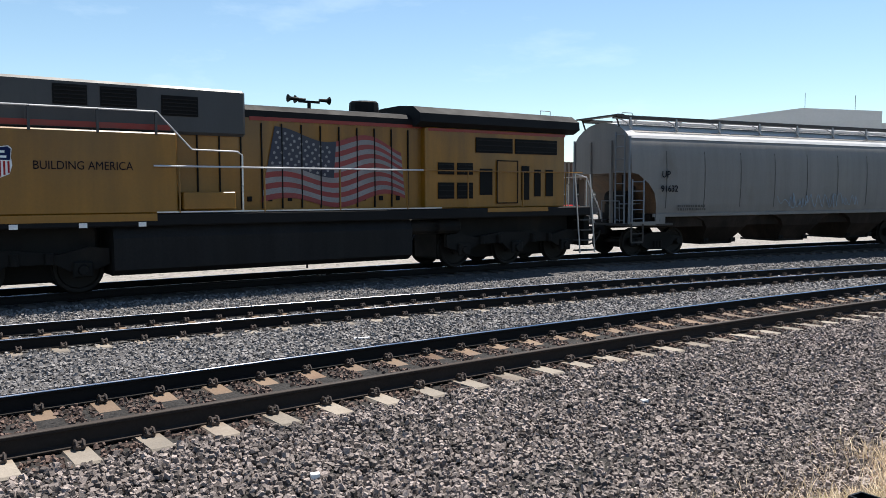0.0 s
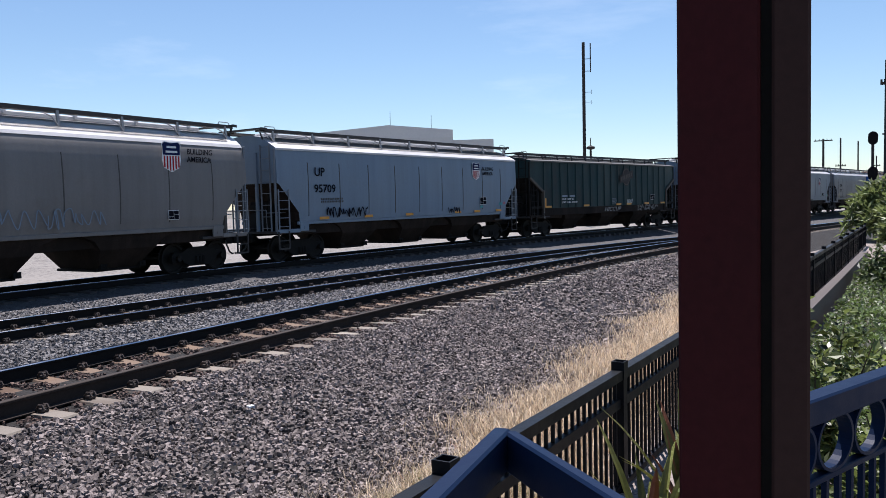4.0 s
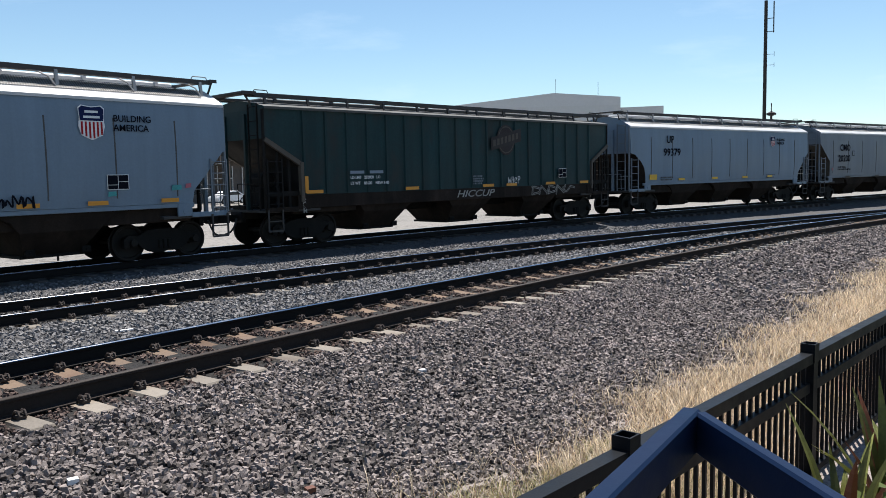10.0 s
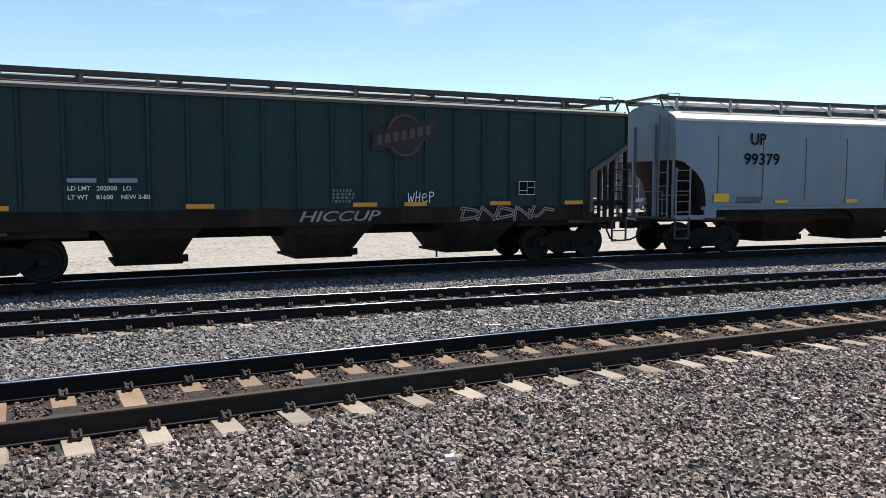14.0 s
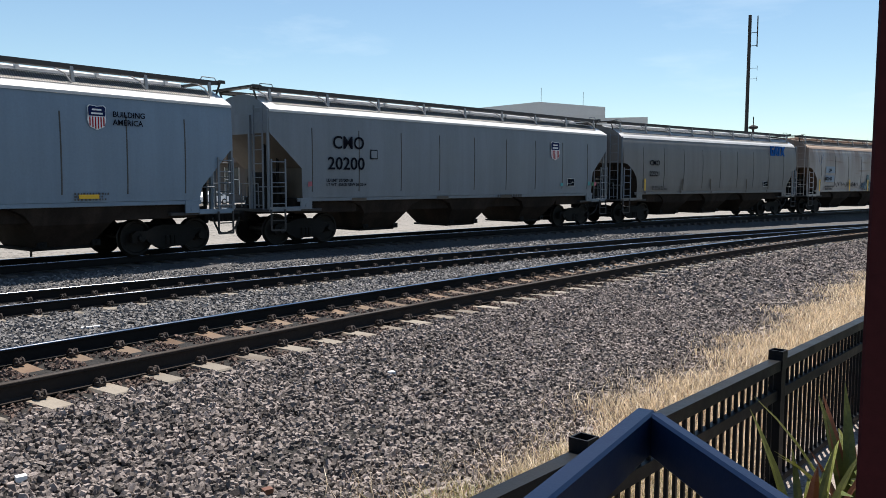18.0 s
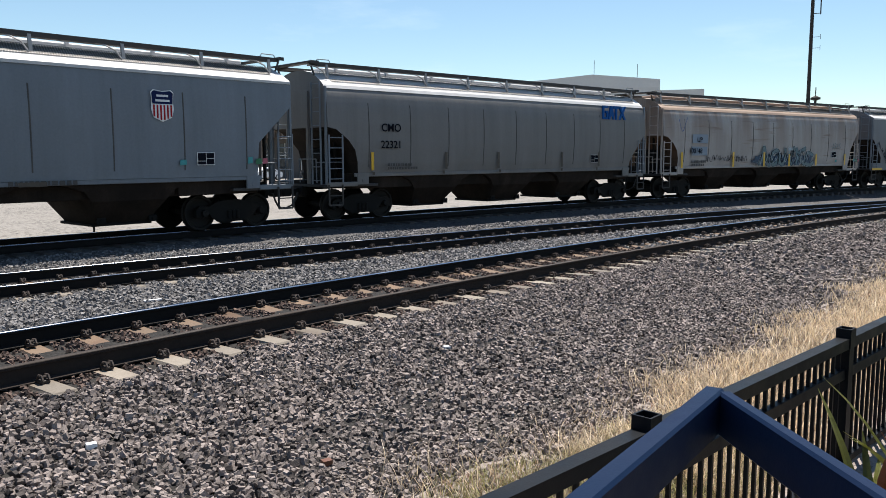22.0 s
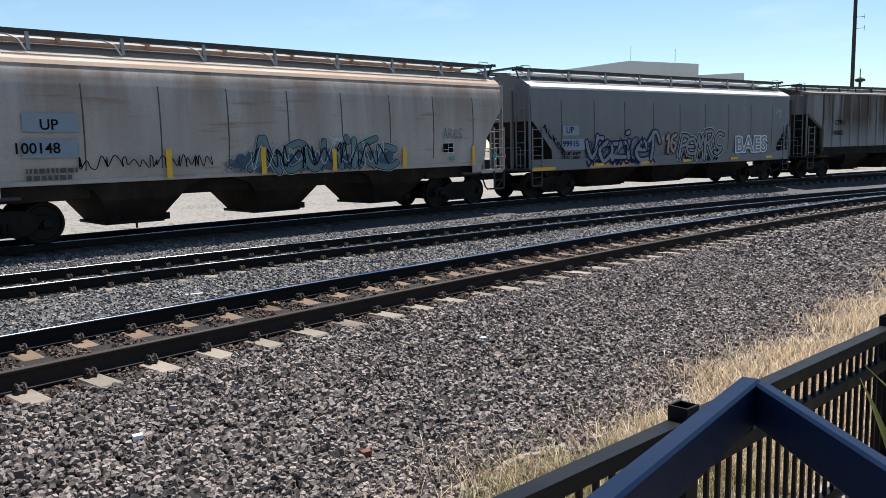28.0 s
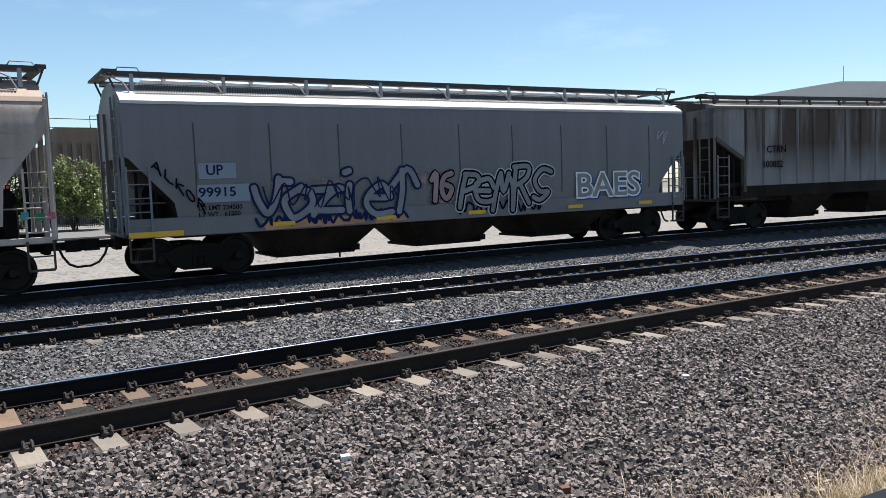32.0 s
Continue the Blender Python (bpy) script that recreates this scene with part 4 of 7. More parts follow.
STROKES = {
    "J": [[(0.75, 0.95), (0.7, 0.4), (0.45, 0.05), (0.15, 0.2), (0.05, 0.5)]],
    "V": [[(0.0, 0.75), (0.15, 0.4), (0.4, 0.05), (0.6, 0.45), (0.8, 0.95)], [(0.8, 0.95), (1.05, 0.85)]],
    "O": [[(0.5, 0.95), (0.12, 0.7), (0.15, 0.2), (0.55, 0.05), (0.9, 0.35), (0.85, 0.75), (0.5, 0.95)]],
    "Z": [[(0.1, 0.8), (0.9, 0.85)], [(0.9, 0.85), (0.5, 0.5), (0.1, 0.1)], [(0.1, 0.1), (0.5, 0.15), (0.95, 0.1)]],
    "I": [[(0.5, 0.75), (0.45, 0.4), (0.5, 0.0)], [(0.45, 1.08), (0.6, 1.1)]],
    "E": [[(0.85, 0.6), (0.6, 0.85), (0.2, 0.65), (0.15, 0.25), (0.5, 0.05), (0.95, 0.15)], [(0.2, 0.42), (0.75, 0.5)]],
    "L": [[(0.25, 1.0), (0.25, 0.5), (0.2, 0.1)], [(0.2, 0.1), (0.6, 0.05), (1.0, 0.2)]],
    "^": [[(0.5, 0.0), (0.55, 0.5), (0.6, 1.1)], [(0.1, 0.6), (0.6, 1.12), (1.0, 0.65)]],
    "1": [[(0.2, 0.75), (0.5, 1.0), (0.5, 0.05)]],
    "6": [[(0.8, 0.9), (0.35, 0.7), (0.15, 0.3), (0.5, 0.05), (0.8, 0.3), (0.4, 0.5)]],
    "P": [[(0.2, 0.0), (0.2, 0.5), (0.2, 1.0)], [(0.2, 0.95), (0.75, 0.95), (0.85, 0.65), (0.25, 0.45)]],
    "M": [[(0.05, 0.0), (0.15, 0.5), (0.25, 0.95)], [(0.25, 0.95), (0.5, 0.4), (0.75, 0.95)], [(0.75, 0.95), (0.85, 0.5), (0.95, 0.0)]],
    "R": [[(0.15, 0.0), (0.2, 1.0)], [(0.2, 0.95), (0.75, 0.9), (0.7, 0.6), (0.25, 0.5)], [(0.4, 0.5), (0.9, 0.0)]],
    "S": [[(0.85, 0.85), (0.4, 0.95), (0.15, 0.7), (0.5, 0.5), (0.85, 0.3), (0.5, 0.02), (0.1, 0.15)]],
    "A": [[(0.05, 0.0), (0.3, 0.5), (0.5, 1.0)], [(0.5, 1.0), (0.7, 0.5), (0.95, 0.0)], [(0.25, 0.35), (0.8, 0.35)]],
    "U": [[(0.15, 0.95), (0.15, 0.3), (0.5, 0.05), (0.85, 0.3), (0.85, 0.95)]],
    "C": [[(0.9, 0.8), (0.5, 0.95), (0.15, 0.6), (0.25, 0.15), (0.6, 0.05), (0.95, 0.25)]],
    "K": [[(0.2, 0.0), (0.2, 1.0)], [(0.9, 1.0), (0.3, 0.5), (0.95, 0.0)]],
    "W": [[(0.0, 0.9), (0.25, 0.05), (0.5, 0.6), (0.75, 0.05), (1.0, 0.9)]],
    "H": [[(0.2, 0.0), (0.2, 1.0)], [(0.8, 0.0), (0.8, 0.95)], [(0.2, 0.5), (0.8, 0.5)]],
    "D": [[(0.2, 0.0), (0.2, 0.95)], [(0.2, 0.95), (0.8, 0.75), (0.85, 0.3), (0.2, 0.02)]],
    "N": [[(0.1, 0.0), (0.15, 0.95)], [(0.15, 0.95), (0.85, 0.05)], [(0.85, 0.05), (0.9, 1.0)]],
    "B": [[(0.15, 0.0), (0.2, 1.0)], [(0.2, 0.97), (0.75, 0.85), (0.3, 0.52)], [(0.3, 0.52), (0.9, 0.3), (0.15, 0.02)]],
}


def bubble(parent, x, z, w, h, y, fill, edge, word, seed, name, label, fat=0.12, rim=0.055, halo=None):
    """Spray-painted letters of fat strokes with a darker outline, each leaning its own way."""
    rng = random.Random(seed)
    step = w / len(word)
    for i, letter in enumerate(word):
        lean, grow, drop = rng.uniform(-0.1, 0.3), rng.uniform(0.9, 1.15), rng.uniform(-0.08, 0.06) * h
        wide = step * rng.uniform(1.1, 1.35)
        lines = [[(x + i * step + (a + b * lean) * wide, z + drop + b * h * grow) for a, b in ((p + rng.gauss(0, 0.05), q + rng.gauss(0, 0.05)) for p, q in line)] for line in STROKES[letter]]
        layers = ([(halo, fat + rim * 1.7, 0.0)] if halo else []) + [(edge, fat + rim, 0.003), (fill, fat, 0.006)]
        base = None
        for m, half, lift in layers:
            bm = bmesh.new()
            for k, pts in enumerate(lines):
                ribbon(bm, pts, half * h, y - lift - i * 0.0004 - k * 0.0009)
            if base:
                part("graffiti_fill", bm, m, base)
            else:
                base = part(name, bm, m, parent, label)


def tag(parent, word, x, z, w, h, y, material, seed, label, r=0.014, rise=0.0):
    """A thin one-line tag in quick letters, perhaps climbing or falling."""
    rng = random.Random(seed)
    step = w / len(word)
    bm = bmesh.new()
    for i, letter in enumerate(word):
        lean = rng.uniform(0.0, 0.3)
        for k, line in enumerate(STROKES[letter]):
            ribbon(bm, [(x + (i + a * 0.85 + b * lean * 0.5) * step, z + rise * (i + a) * step + b * h * rng.uniform(0.95, 1.05)) for a, b in line], r, y - i * 0.0003 - k * 0.0001)
    part("tag_graffiti", bm, material, parent, label)


def scrawl(parent, x, z, w, h, y, material, seed, name="tag_graffiti", label="thin dark scrawled graffiti", r=0.012):
    """A quick tag in one line: loops and strokes from one end to the other."""
    rng = random.Random(seed)
    bm = bmesh.new()
    pts, a, up = [], x, True
    while a < x + w:
        pts.append((a, z + h * (rng.uniform(0.6, 1.0) if up else rng.uniform(0.0, 0.35))))
        up = not up if rng.random() < 0.85 else up
        a += h * rng.uniform(-0.12, 0.5)
    ribbon(bm, pts, r, y)
    part(name, bm, material, parent, label)


def hopper(u0, u1, kind, paint, roof, ends, label, sill=None, spin=True, chutes=3, seams=True, posts=M_GREY_A, detail=True, cuts=("straight", "straight"), gate=(0.66, 0.94), lap=0.25):
    h = (u1 - u0) / 2
    car = thing("hopper_car", car_pose(u0, u1, 0), label, "railcar", "cars of the freight train")
    rib = kind.startswith("rib")
    flush = sill is not None and not rib
    if rib:
        cuts = ("rib", "rib")
    hopper_body(kind, h, paint, ends, car, cuts)
    hopper_roof(kind, h, roof, paint, car)
    zs = 1.5 if rib else 1.42
    for s in (-1, 1):
        bm = bmesh.new()
        if flush:
            box(bm, -h, h, s * 1.5 - 0.05, s * 1.5 + 0.05, 1.0, zs, 0.012)
        elif rib:
            box(bm, -h + 1.2, h - 1.2, s * 1.44 - 0.04, s * 1.44 + 0.04, 1.1, zs, 0.012)
        else:
            box(bm, -h + 1.0, h - 1.0, s * 1.46 - 0.04, s * 1.46 + 0.04, zs - 0.11, zs, 0.012)
        part("side_sill", bm, sill or paint, car)
    bm = bmesh.new()
    box(bm, -h, h, -0.32, 0.32, 0.82 if rib else 0.93, 1.22, 0.02)
    part("centre_sill", bm, M_BLACK, car)
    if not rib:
        # Dark filler added where shade shows between the chutes
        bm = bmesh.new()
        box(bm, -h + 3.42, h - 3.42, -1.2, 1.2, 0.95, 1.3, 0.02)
        part("belly_sheet", bm, M_UNDER, car, "dark filler sheet for the shade between the outlet chutes")
    pitch = (2 * h - 5.2) / chutes
    for i in range(chutes):
        chute(car, (i - (chutes - 1) / 2) * pitch, pitch / 2 - 0.03, 1.13 if rib else 1.43, *gate)
    for s in (-1, 1):
        truck(car, s * (h - 1.62), spin)
        coupler(car, s * h, s)
        # Dark filler added for the shade above the truck
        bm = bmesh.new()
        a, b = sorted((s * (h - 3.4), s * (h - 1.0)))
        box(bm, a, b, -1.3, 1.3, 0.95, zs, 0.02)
        part("bolster_web", bm, M_UNDER, car, "dark filler sheet for the shade over the truck")
        for y in (-1.49, 1.49):
            # plates that carry the side over the truck, and the step sill of the end platform
            bm = bmesh.new()
            box(bm, min(s * (h - 1.5), s * (h - 1.08)), max(s * (h - 1.5), s * (h - 1.08)), y - 0.03, y + 0.03, 1.08 if not flush else 1.002, zs, 0.01)
            lathe(bm, [(y - 0.045, 0.06), (y + 0.045, 0.06)], "y", (s * (h - 1.3), 0, 1.2), 10)
            part("bolster_plate", bm, M_UNDER if rib else paint, car)
            if not flush:
                bm = bmesh.new()
                box(bm, min(s * (h - 1.08), s * h), max(s * (h - 1.08), s * h), y - 0.03, y + 0.03, 1.04, 1.17, 0.01)
                part("step_sill", bm, M_UNDER if rib else paint, car)
        # end platform, slope sheet braces and corner posts
        bm = bmesh.new()
        box(bm, min(s * (h - 1.9), s * (h + 0.05)), max(s * (h - 1.9), s * (h + 0.05)), -1.46, 1.46, 1.02, 1.1, 0.01)
        part("end_platform", bm, M_RACK, car)
        bm = bmesh.new()
        box(bm, min(s * (h - 1.5), s * (h - 0.5)), max(s * (h - 1.5), s * (h - 0.5)), -0.45, 0.45, 1.1, 1.75, 0.03)
        lathe(bm, [(-0.5, 0.2), (-0.46, 0.24), (0.46, 0.24), (0.5, 0.2)], "y", (s * (h - 0.75), 0, 1.95), 14)
        part("brake_reservoir", bm, M_BLACK, car)
        for y in (-1.47, -0.55, 0.55, 1.47):
            bm = bmesh.new()
            k = 0.035 if abs(y) > 1 else 0.05
            box(bm, s * (h + 0.01) - k, s * (h + 0.01) + k, y - k, y + k, 1.1, 3.95 if abs(y) > 1 else 3.85, 0.008)
            part("end_post", bm, posts if abs(y) > 1 else paint, car)
        bm = bmesh.new()
        if rib:
            bm.free()
            for y in (-1.5, 1.5):
                bm = bmesh.new()
                bar(bm, (s * h, y, 3.1), (s * (h - 1.2), y, 2.4), 0.1, 0.13)
                bar(bm, (s * (h - 1.22), y, 2.45), (s * (h - 1.22), y, 1.3), 0.1, 0.15)
                part("slope_brace", bm, M_TAN, car, "bare tan-brown diagonal brace")
            for dx in (0.45, 0.85):
                bm = bmesh.new()
                bar(bm, (s * (h - dx), -1.4, 1.1), (s * (h - dx), -1.4, 2.95 - dx * 0.45), 0.07)
                part("cage_post", bm, M_BLACK, car)
            bm = bmesh.new()
            bar(bm, (s * h, -1.42, 1.55), (s * (h - 1.2), -1.42, 1.55), 0.05, 0.14)
            part("cage_rail", bm, M_BLACK, car)
        else:
            bm.free()
            for dx in (0.35, 0.8):
                bm = bmesh.new()
                bar(bm, (s * (h - dx), -0.75, 1.1), (s * (h - dx), -0.75, floor_z(cuts, h, s * (h - dx)) + 0.05), 0.07)
                part("cage_post", bm, M_BLACK, car)
            bm = bmesh.new()
            tube(bm, [(s * (h - 0.05), -0.9, 1.75), (s * (h - 0.95), -0.9, 1.75)], 0.018, 5)
            part("platform_rail", bm, posts, car)
        x0 = s * (h - 0.02)
        x1 = s * (h - 0.5)
        ladder(car, "side_ladder", x0, x1, -1.58, 1.15, 2.55, 5, posts)
        ladder(car, "end_ladder", -1.3, -0.85, s * (h + 0.08), 1.1, 4.1, 8, posts, along="y")
        bm = bmesh.new()
        bar(bm, (x0, -1.55, 1.1), (x0, -1.55, 0.5), 0.04)
        bar(bm, (x1, -1.55, 1.1), (x1, -1.55, 0.5), 0.04)
        bar(bm, (x0, -1.55, 0.5), (x1, -1.55, 0.5), 0.03, 0.05)
        bar(bm, (x0, -1.55, 0.78), (x1, -1.55, 0.78), 0.03)
        part("stirrup_step", bm, M_RACK, car)
        bm = bmesh.new()
        tube(bm, [(s * (h + 0.1), -1.1, 1.15), (s * (h + 0.12), -1.1, 1.85), (s * (h + 0.12), -0.2, 1.85), (s * (h + 0.1), -0.2, 1.15)], 0.018, 5)
        part("end_handrail", bm, posts, car)
    # roof walk with its brackets and hatch trough
    zr = ROOF[kind][-1][1]
    for s in (-1, 1):
        bm = bmesh.new()
        zb = zr + 0.1
        box(bm, -h, h, s * 0.8 - 0.24, s * 0.8 + 0.24, zb, zb + 0.05)
        box(bm, -h, h, s * 1.04 - 0.02, s * 1.04 + 0.02, zb - 0.03, zb + 0.08)
        part("running_board", bm, M_RACK, car)
        # board across the end of the roof, on two arms
        bm = bmesh.new()
        a, b = sorted((s * (h - 0.06), s * (h + (lap if s < 0 else lap * 0.6))))
        box(bm, a, b, -1.08, 1.08, zb + 0.054, zb + 0.1)
        box(bm, a, b, -1.1, -1.08, zb + 0.02, zb + 0.11)
        for y in (-0.9, 0.9):
            bar(bm, (s * (h - 0.02), y, zb - 0.3), (s * (h + lap * 0.6 - 0.03), y, zb + 0.05), 0.04)
        part("end_board", bm, M_RACK, car, "dark board across the roof end")
        bm = bmesh.new()
        tube(bm, [(s * (h - 0.55), -0.95, zb + 0.09), (s * (h - 0.5), -0.95, zb + 0.17), (s * (h - 0.1), -0.95, zb + 0.17), (s * (h - 0.05), -0.95, zb + 0.1)], 0.014, 5)
        part("roof_grab", bm, posts, car)
    bm = bmesh.new()
    box(bm, -h + 0.7, h - 0.7, -0.3, 0.3, zr - 0.03, zr + 0.12, 0.03)
    for i in range(8):
        x = -h + 1.2 + i * (2 * h - 2.4) / 7
        box(bm, x - 0.04, x + 0.04, -0.36, 0.36, zr + 0.02, zr + 0.16)
    part("trough_hatch", bm, roof, car)
    bm = bmesh.new()
    n = 9 if not rib else 12
    zq = float(np.interp(1.05, [p[0] for p in ROOF[kind]][::-1], [p[1] for p in ROOF[kind]][::-1]))
    bar(bm, (0, -1.04, zr + 0.12), (0, -1.1, zq - 0.02), 0.08, 0.05)
    if not rib:
        pts = [(-0.62, -1.0, zr + 0.08), (-0.4, -1.06, zr + 0.04), (-0.2, -1.12, zr - 0.06), (-0.08, -1.2, zq - 0.05)]
        tube(bm, pts, 0.022, 5)
    br = part("walk_bracket", bm, M_GRATE if not rib else M_RACK, car)
    for i in range(n):
        x = -h + 0.35 + i * (2 * h - 0.7) / (n - 1)
        if i == 0:
            br.matrix_basis = pose(x, 0, 0)
        else:
            again(br, car, pose(x, 0, 0))
    if not rib and detail:
        # expanded-metal treads laid on the upper roof
        bm = bmesh.new()
        prof = ROOF[kind]
        a, b = [(-y, float(np.interp(y, [p[0] for p in prof][::-1], [p[1] for p in prof][::-1])) + 0.02) for y in (1.27, 0.6)]
        step = 0.06
        k = int(2 * (h - 0.4) / step)
        for i in range(k):
            x = -h + 0.4 + i * step
            for dx in (0.2, -0.2):
                v = [bm.verts.new(p) for p in ((x, a[0], a[1] + 0.012), (x + 0.03, a[0], a[1] + 0.012), (x + dx + 0.03, b[0], b[1] + 0.012), (x + dx, b[0], b[1] + 0.012))]
                bm.faces.new(v)
        part("roof_tread", bm, M_TREAD, car, "expanded-metal treads on the roof")
    if seams and detail:
        n = 9 if not rib else 19
        bm = bmesh.new()
        zs_ = [1.6, 2.0, 2.4, 2.8, 3.2, 3.5] if not rib else [1.52, SIDE[kind][-1][0] - 0.02]
        w, d = (0.02, 0.012) if not rib else (0.055, 0.045)
        lo = [[bm.verts.new((dx, -half_width(kind, z) - dd, z)) for z in zs_] for dx, dd in ((-w, -0.002), (-w * 0.6, d), (w * 0.6, d), (w, -0.002))]
        for p, q in zip(lo, lo[1:]):
            for i in range(len(zs_) - 1):
                bm.faces.new((p[i], q[i], q[i + 1], p[i + 1]))
        nm = "rib" if rib else "seam"
        sm = part(nm, bm, M_SEAM if not rib else paint, car)
        edge = 1.5 if not rib else 1.35
        for i in range(n):
            m = pose(-h + edge + i * (2 * h - 2 * edge) / (n - 1), 0, 0)
            if i == 0:
                sm.matrix_basis = m
            else:
                again(sm, car, m)
    TRAIN.append((car, u0, u1))
    return car, h


def reflectors(car, h, z, material, xs, w=0.45, y=-1.57):
    bm = bmesh.new()
    box(bm, 0, w, y, y + 0.004, 0, 0.1)
    r = part("reflector_strip", bm, material, car, "orange reflective strip")
    for i, x in enumerate(xs):
        if i == 0:
            r.matrix_basis = pose(x, 0, z)
        else:
            again(r, car, pose(x, 0, z))


def chalk_patches(car, x, z, y, marks):
    """Small squares of spray paint left by inspectors."""
    for dx, dz, w, k, m in marks:
        bm = bmesh.new()
        prism(bm, [(x + dx, z + dz), (x + dx + w, z + dz + 0.02), (x + dx + w * 0.96, z + dz + k), (x + dx + 0.02, z + dz + k * 0.95)], "y", y, y + 0.002)
        part("paint_square", bm, m, car, "small sprayed inspection square")


M_CYAN = mat("cyan_spray", (0.05, 0.3, 0.3), 0.6, var=0.3, scale=6, bump=0.0)
M_ROSE = mat("rose_spray", (0.4, 0.1, 0.13), 0.6, var=0.3, scale=6, bump=0.0)
M_LEAFSPRAY = mat("green_spray", (0.03, 0.16, 0.07), 0.6, var=0.3, scale=6, bump=0.0)
MARKS = ((0.0, 0.0, 0.2, 0.14, M_CYAN), (2.0, 0.02, 0.16, 0.18, M_CYAN), (2.25, 0.0, 0.2, 0.16, M_LEAFSPRAY), (2.48, 0.01, 0.16, 0.16, M_ROSE))
CARS = [(-2.1, 19.9), (21.3, 38.05), (39.63, 55.76), (57.24, 74.46), (76.3, 92.38), (93.82, 111.42), (112.84, 129.04), (130.53, 147.67), (149.22, 166.13), (167.78, 184.75)]

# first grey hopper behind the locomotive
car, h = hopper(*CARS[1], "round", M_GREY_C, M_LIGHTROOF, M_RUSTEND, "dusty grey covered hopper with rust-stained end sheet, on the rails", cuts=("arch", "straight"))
lettering("UP", 0.31, -h + 1.25, -1.6, 2.62, M_MARK, car, "navy reporting mark")
lettering("91632", 0.3, -h + 1.22, -1.6, 2.15, M_MARK, car, "navy car number")
shield(car, h - 3.09, 3.5, 0.85, -1.56)
lettering("BUILDING\nAMERICA", 0.23, h - 2.5, -1.56, 3.6, M_MARK, car, "navy slogan")
frame_plate(car, h - 3.3, 1.66, 0.4, 0.28, -1.565)
scrawl(car, -1.6, 1.55, 4.6, 0.5, -1.575, M_GREY_B, 5, label="pale scrawled graffiti", r=0.014)
blocks(car, -h + 2.0, 1.5, 1.3, 0.22, -1.56, M_SEAM, "small stencilled weights", rows=2)

# second, blue-grey hopper
car, h = hopper(*CARS[2], "flat", M_GREY_B, M_LIGHTROOF, M_UNDER, "clean blue-grey covered hopper with graffiti along its sill")
lettering("UP", 0.44, -h + 1.79, -1.575, 3.03, M_MARK, car, "navy reporting mark")
lettering("95709", 0.41, -h + 1.76, -1.575, 2.44, M_MARK, car, "navy car number", wide=1.1)
shield(car, h - 3.7, 3.37, 0.76, -1.575)
lettering("BUILDING\nAMERICA", 0.22, h - 3.17, -1.575, 3.42, M_MARK, car, "navy slogan")
frame_plate(car, h - 3.4, 1.81, 0.55, 0.36, -1.57)
scrawl(car, -h + 2.4, 1.5, 2.4, 0.4, -1.572, M_MARK, 9, r=0.024)
scrawl(car, h - 6.0, 1.46, 0.9, 0.3, -1.572, M_MARK, 19, r=0.02)
reflectors(car, h, 1.46, M_ORANGE, (-h + 2.0, -3.6, -1.0, h - 5.5, h - 3.9, h - 2.0), 0.5)
blocks(car, -h + 2.1, 2.05, 1.2, 0.2, -1.56, M_SEAM, "small stencilled weights", rows=2)

chalk_patches(car, h - 3.6, 1.75, -1.572, ((0.2, -0.1, 0.22, 0.12, M_CYAN), (1.9, 0.0, 0.3, 0.14, M_CYAN), (2.3, 0.05, 0.18, 0.12, M_ROSE)))

# dark green ribbed hopper
car, h = hopper(*CARS[3], "rib", M_GREEN, M_GREENROOF, M_BLACK, "faded dark-green ribbed covered hopper with a ghosted emblem", posts=M_BLACK, sill=M_UNDER, gate=(0.62, 0.88), lap=0.4)
bm = bmesh.new()
box(bm, -h + 3.0, -h + 3.55, -1.56, -1.556, 2.09, 2.18)
box(bm, -h + 3.78, -h + 4.34, -1.56, -1.556, 2.09, 2.18)
part("cover_patch", bm, M_BLUEPLATE, car, "pale painted-over patches")
lettering("LD LMT   202000   LO", 0.13, -h + 3.0, -1.557, 1.93, M_WHITE, car, "white stencilled weights")
lettering("LT WT    81600    NEW 3-80", 0.13, -h + 3.0, -1.557, 1.75, M_WHITE, car, "white stencilled weights")
lettering("HICCUP", 0.34, -h + 7.78, -1.487, 1.2, M_SPRAYPALE, car, "pale graffiti word", shear=0.3, wide=1.6, name="graffiti")
bubble(car, -h + 11.9, 1.18, 2.6, 0.28, -1.487, M_UNDER, M_SPRAYPALE, "DNDNV", 3, "graffiti", "pale outlined graffiti", 0.05, 0.09)
for i, ch in enumerate("RASM"):
    lettering(ch, 0.17, -h + 1.22, -1.528, 1.36 - 0.13 * i, M_SPRAYPALE, car, "small pale stacked letter", wide=1.1)
frame_plate(car, h - 3.55, 1.79, 0.5, 0.36, -1.56)
reflectors(car, h, 1.53, M_ORANGE, (-h + 1.35, -h + 5.3, -h + 9.1, h - 6.8, h - 4.4, h - 2.1), 0.6, -1.56)
bm = bmesh.new()
box(bm, -h + 1.3, -h + 1.42, -1.565, -1.56, 1.55, 2.04)
part("reflector_upright", bm, M_ORANGE, car, "orange reflective strip")
M_EMBLEMDARK = mat("ghosted_emblem_dark", (0.016, 0.009, 0.008), 0.7, var=0.35, scale=4, bump=0.02)
M_EMBLEM = mat("ghosted_emblem_brown", (0.07, 0.055, 0.042), 0.7, var=0.35, scale=4, bump=0.02)
c = h - 6.76
bm = bmesh.new()
prism(bm, [(c + 0.52 * math.cos(a), 3.24 + 0.56 * math.sin(a)) for a in (2 * math.pi * k / 24 for k in range(24))], "y", -1.524, -1.52)
em = part("emblem", bm, M_EMBLEMDARK, car, "ghosted dark round emblem")
bm = bmesh.new()
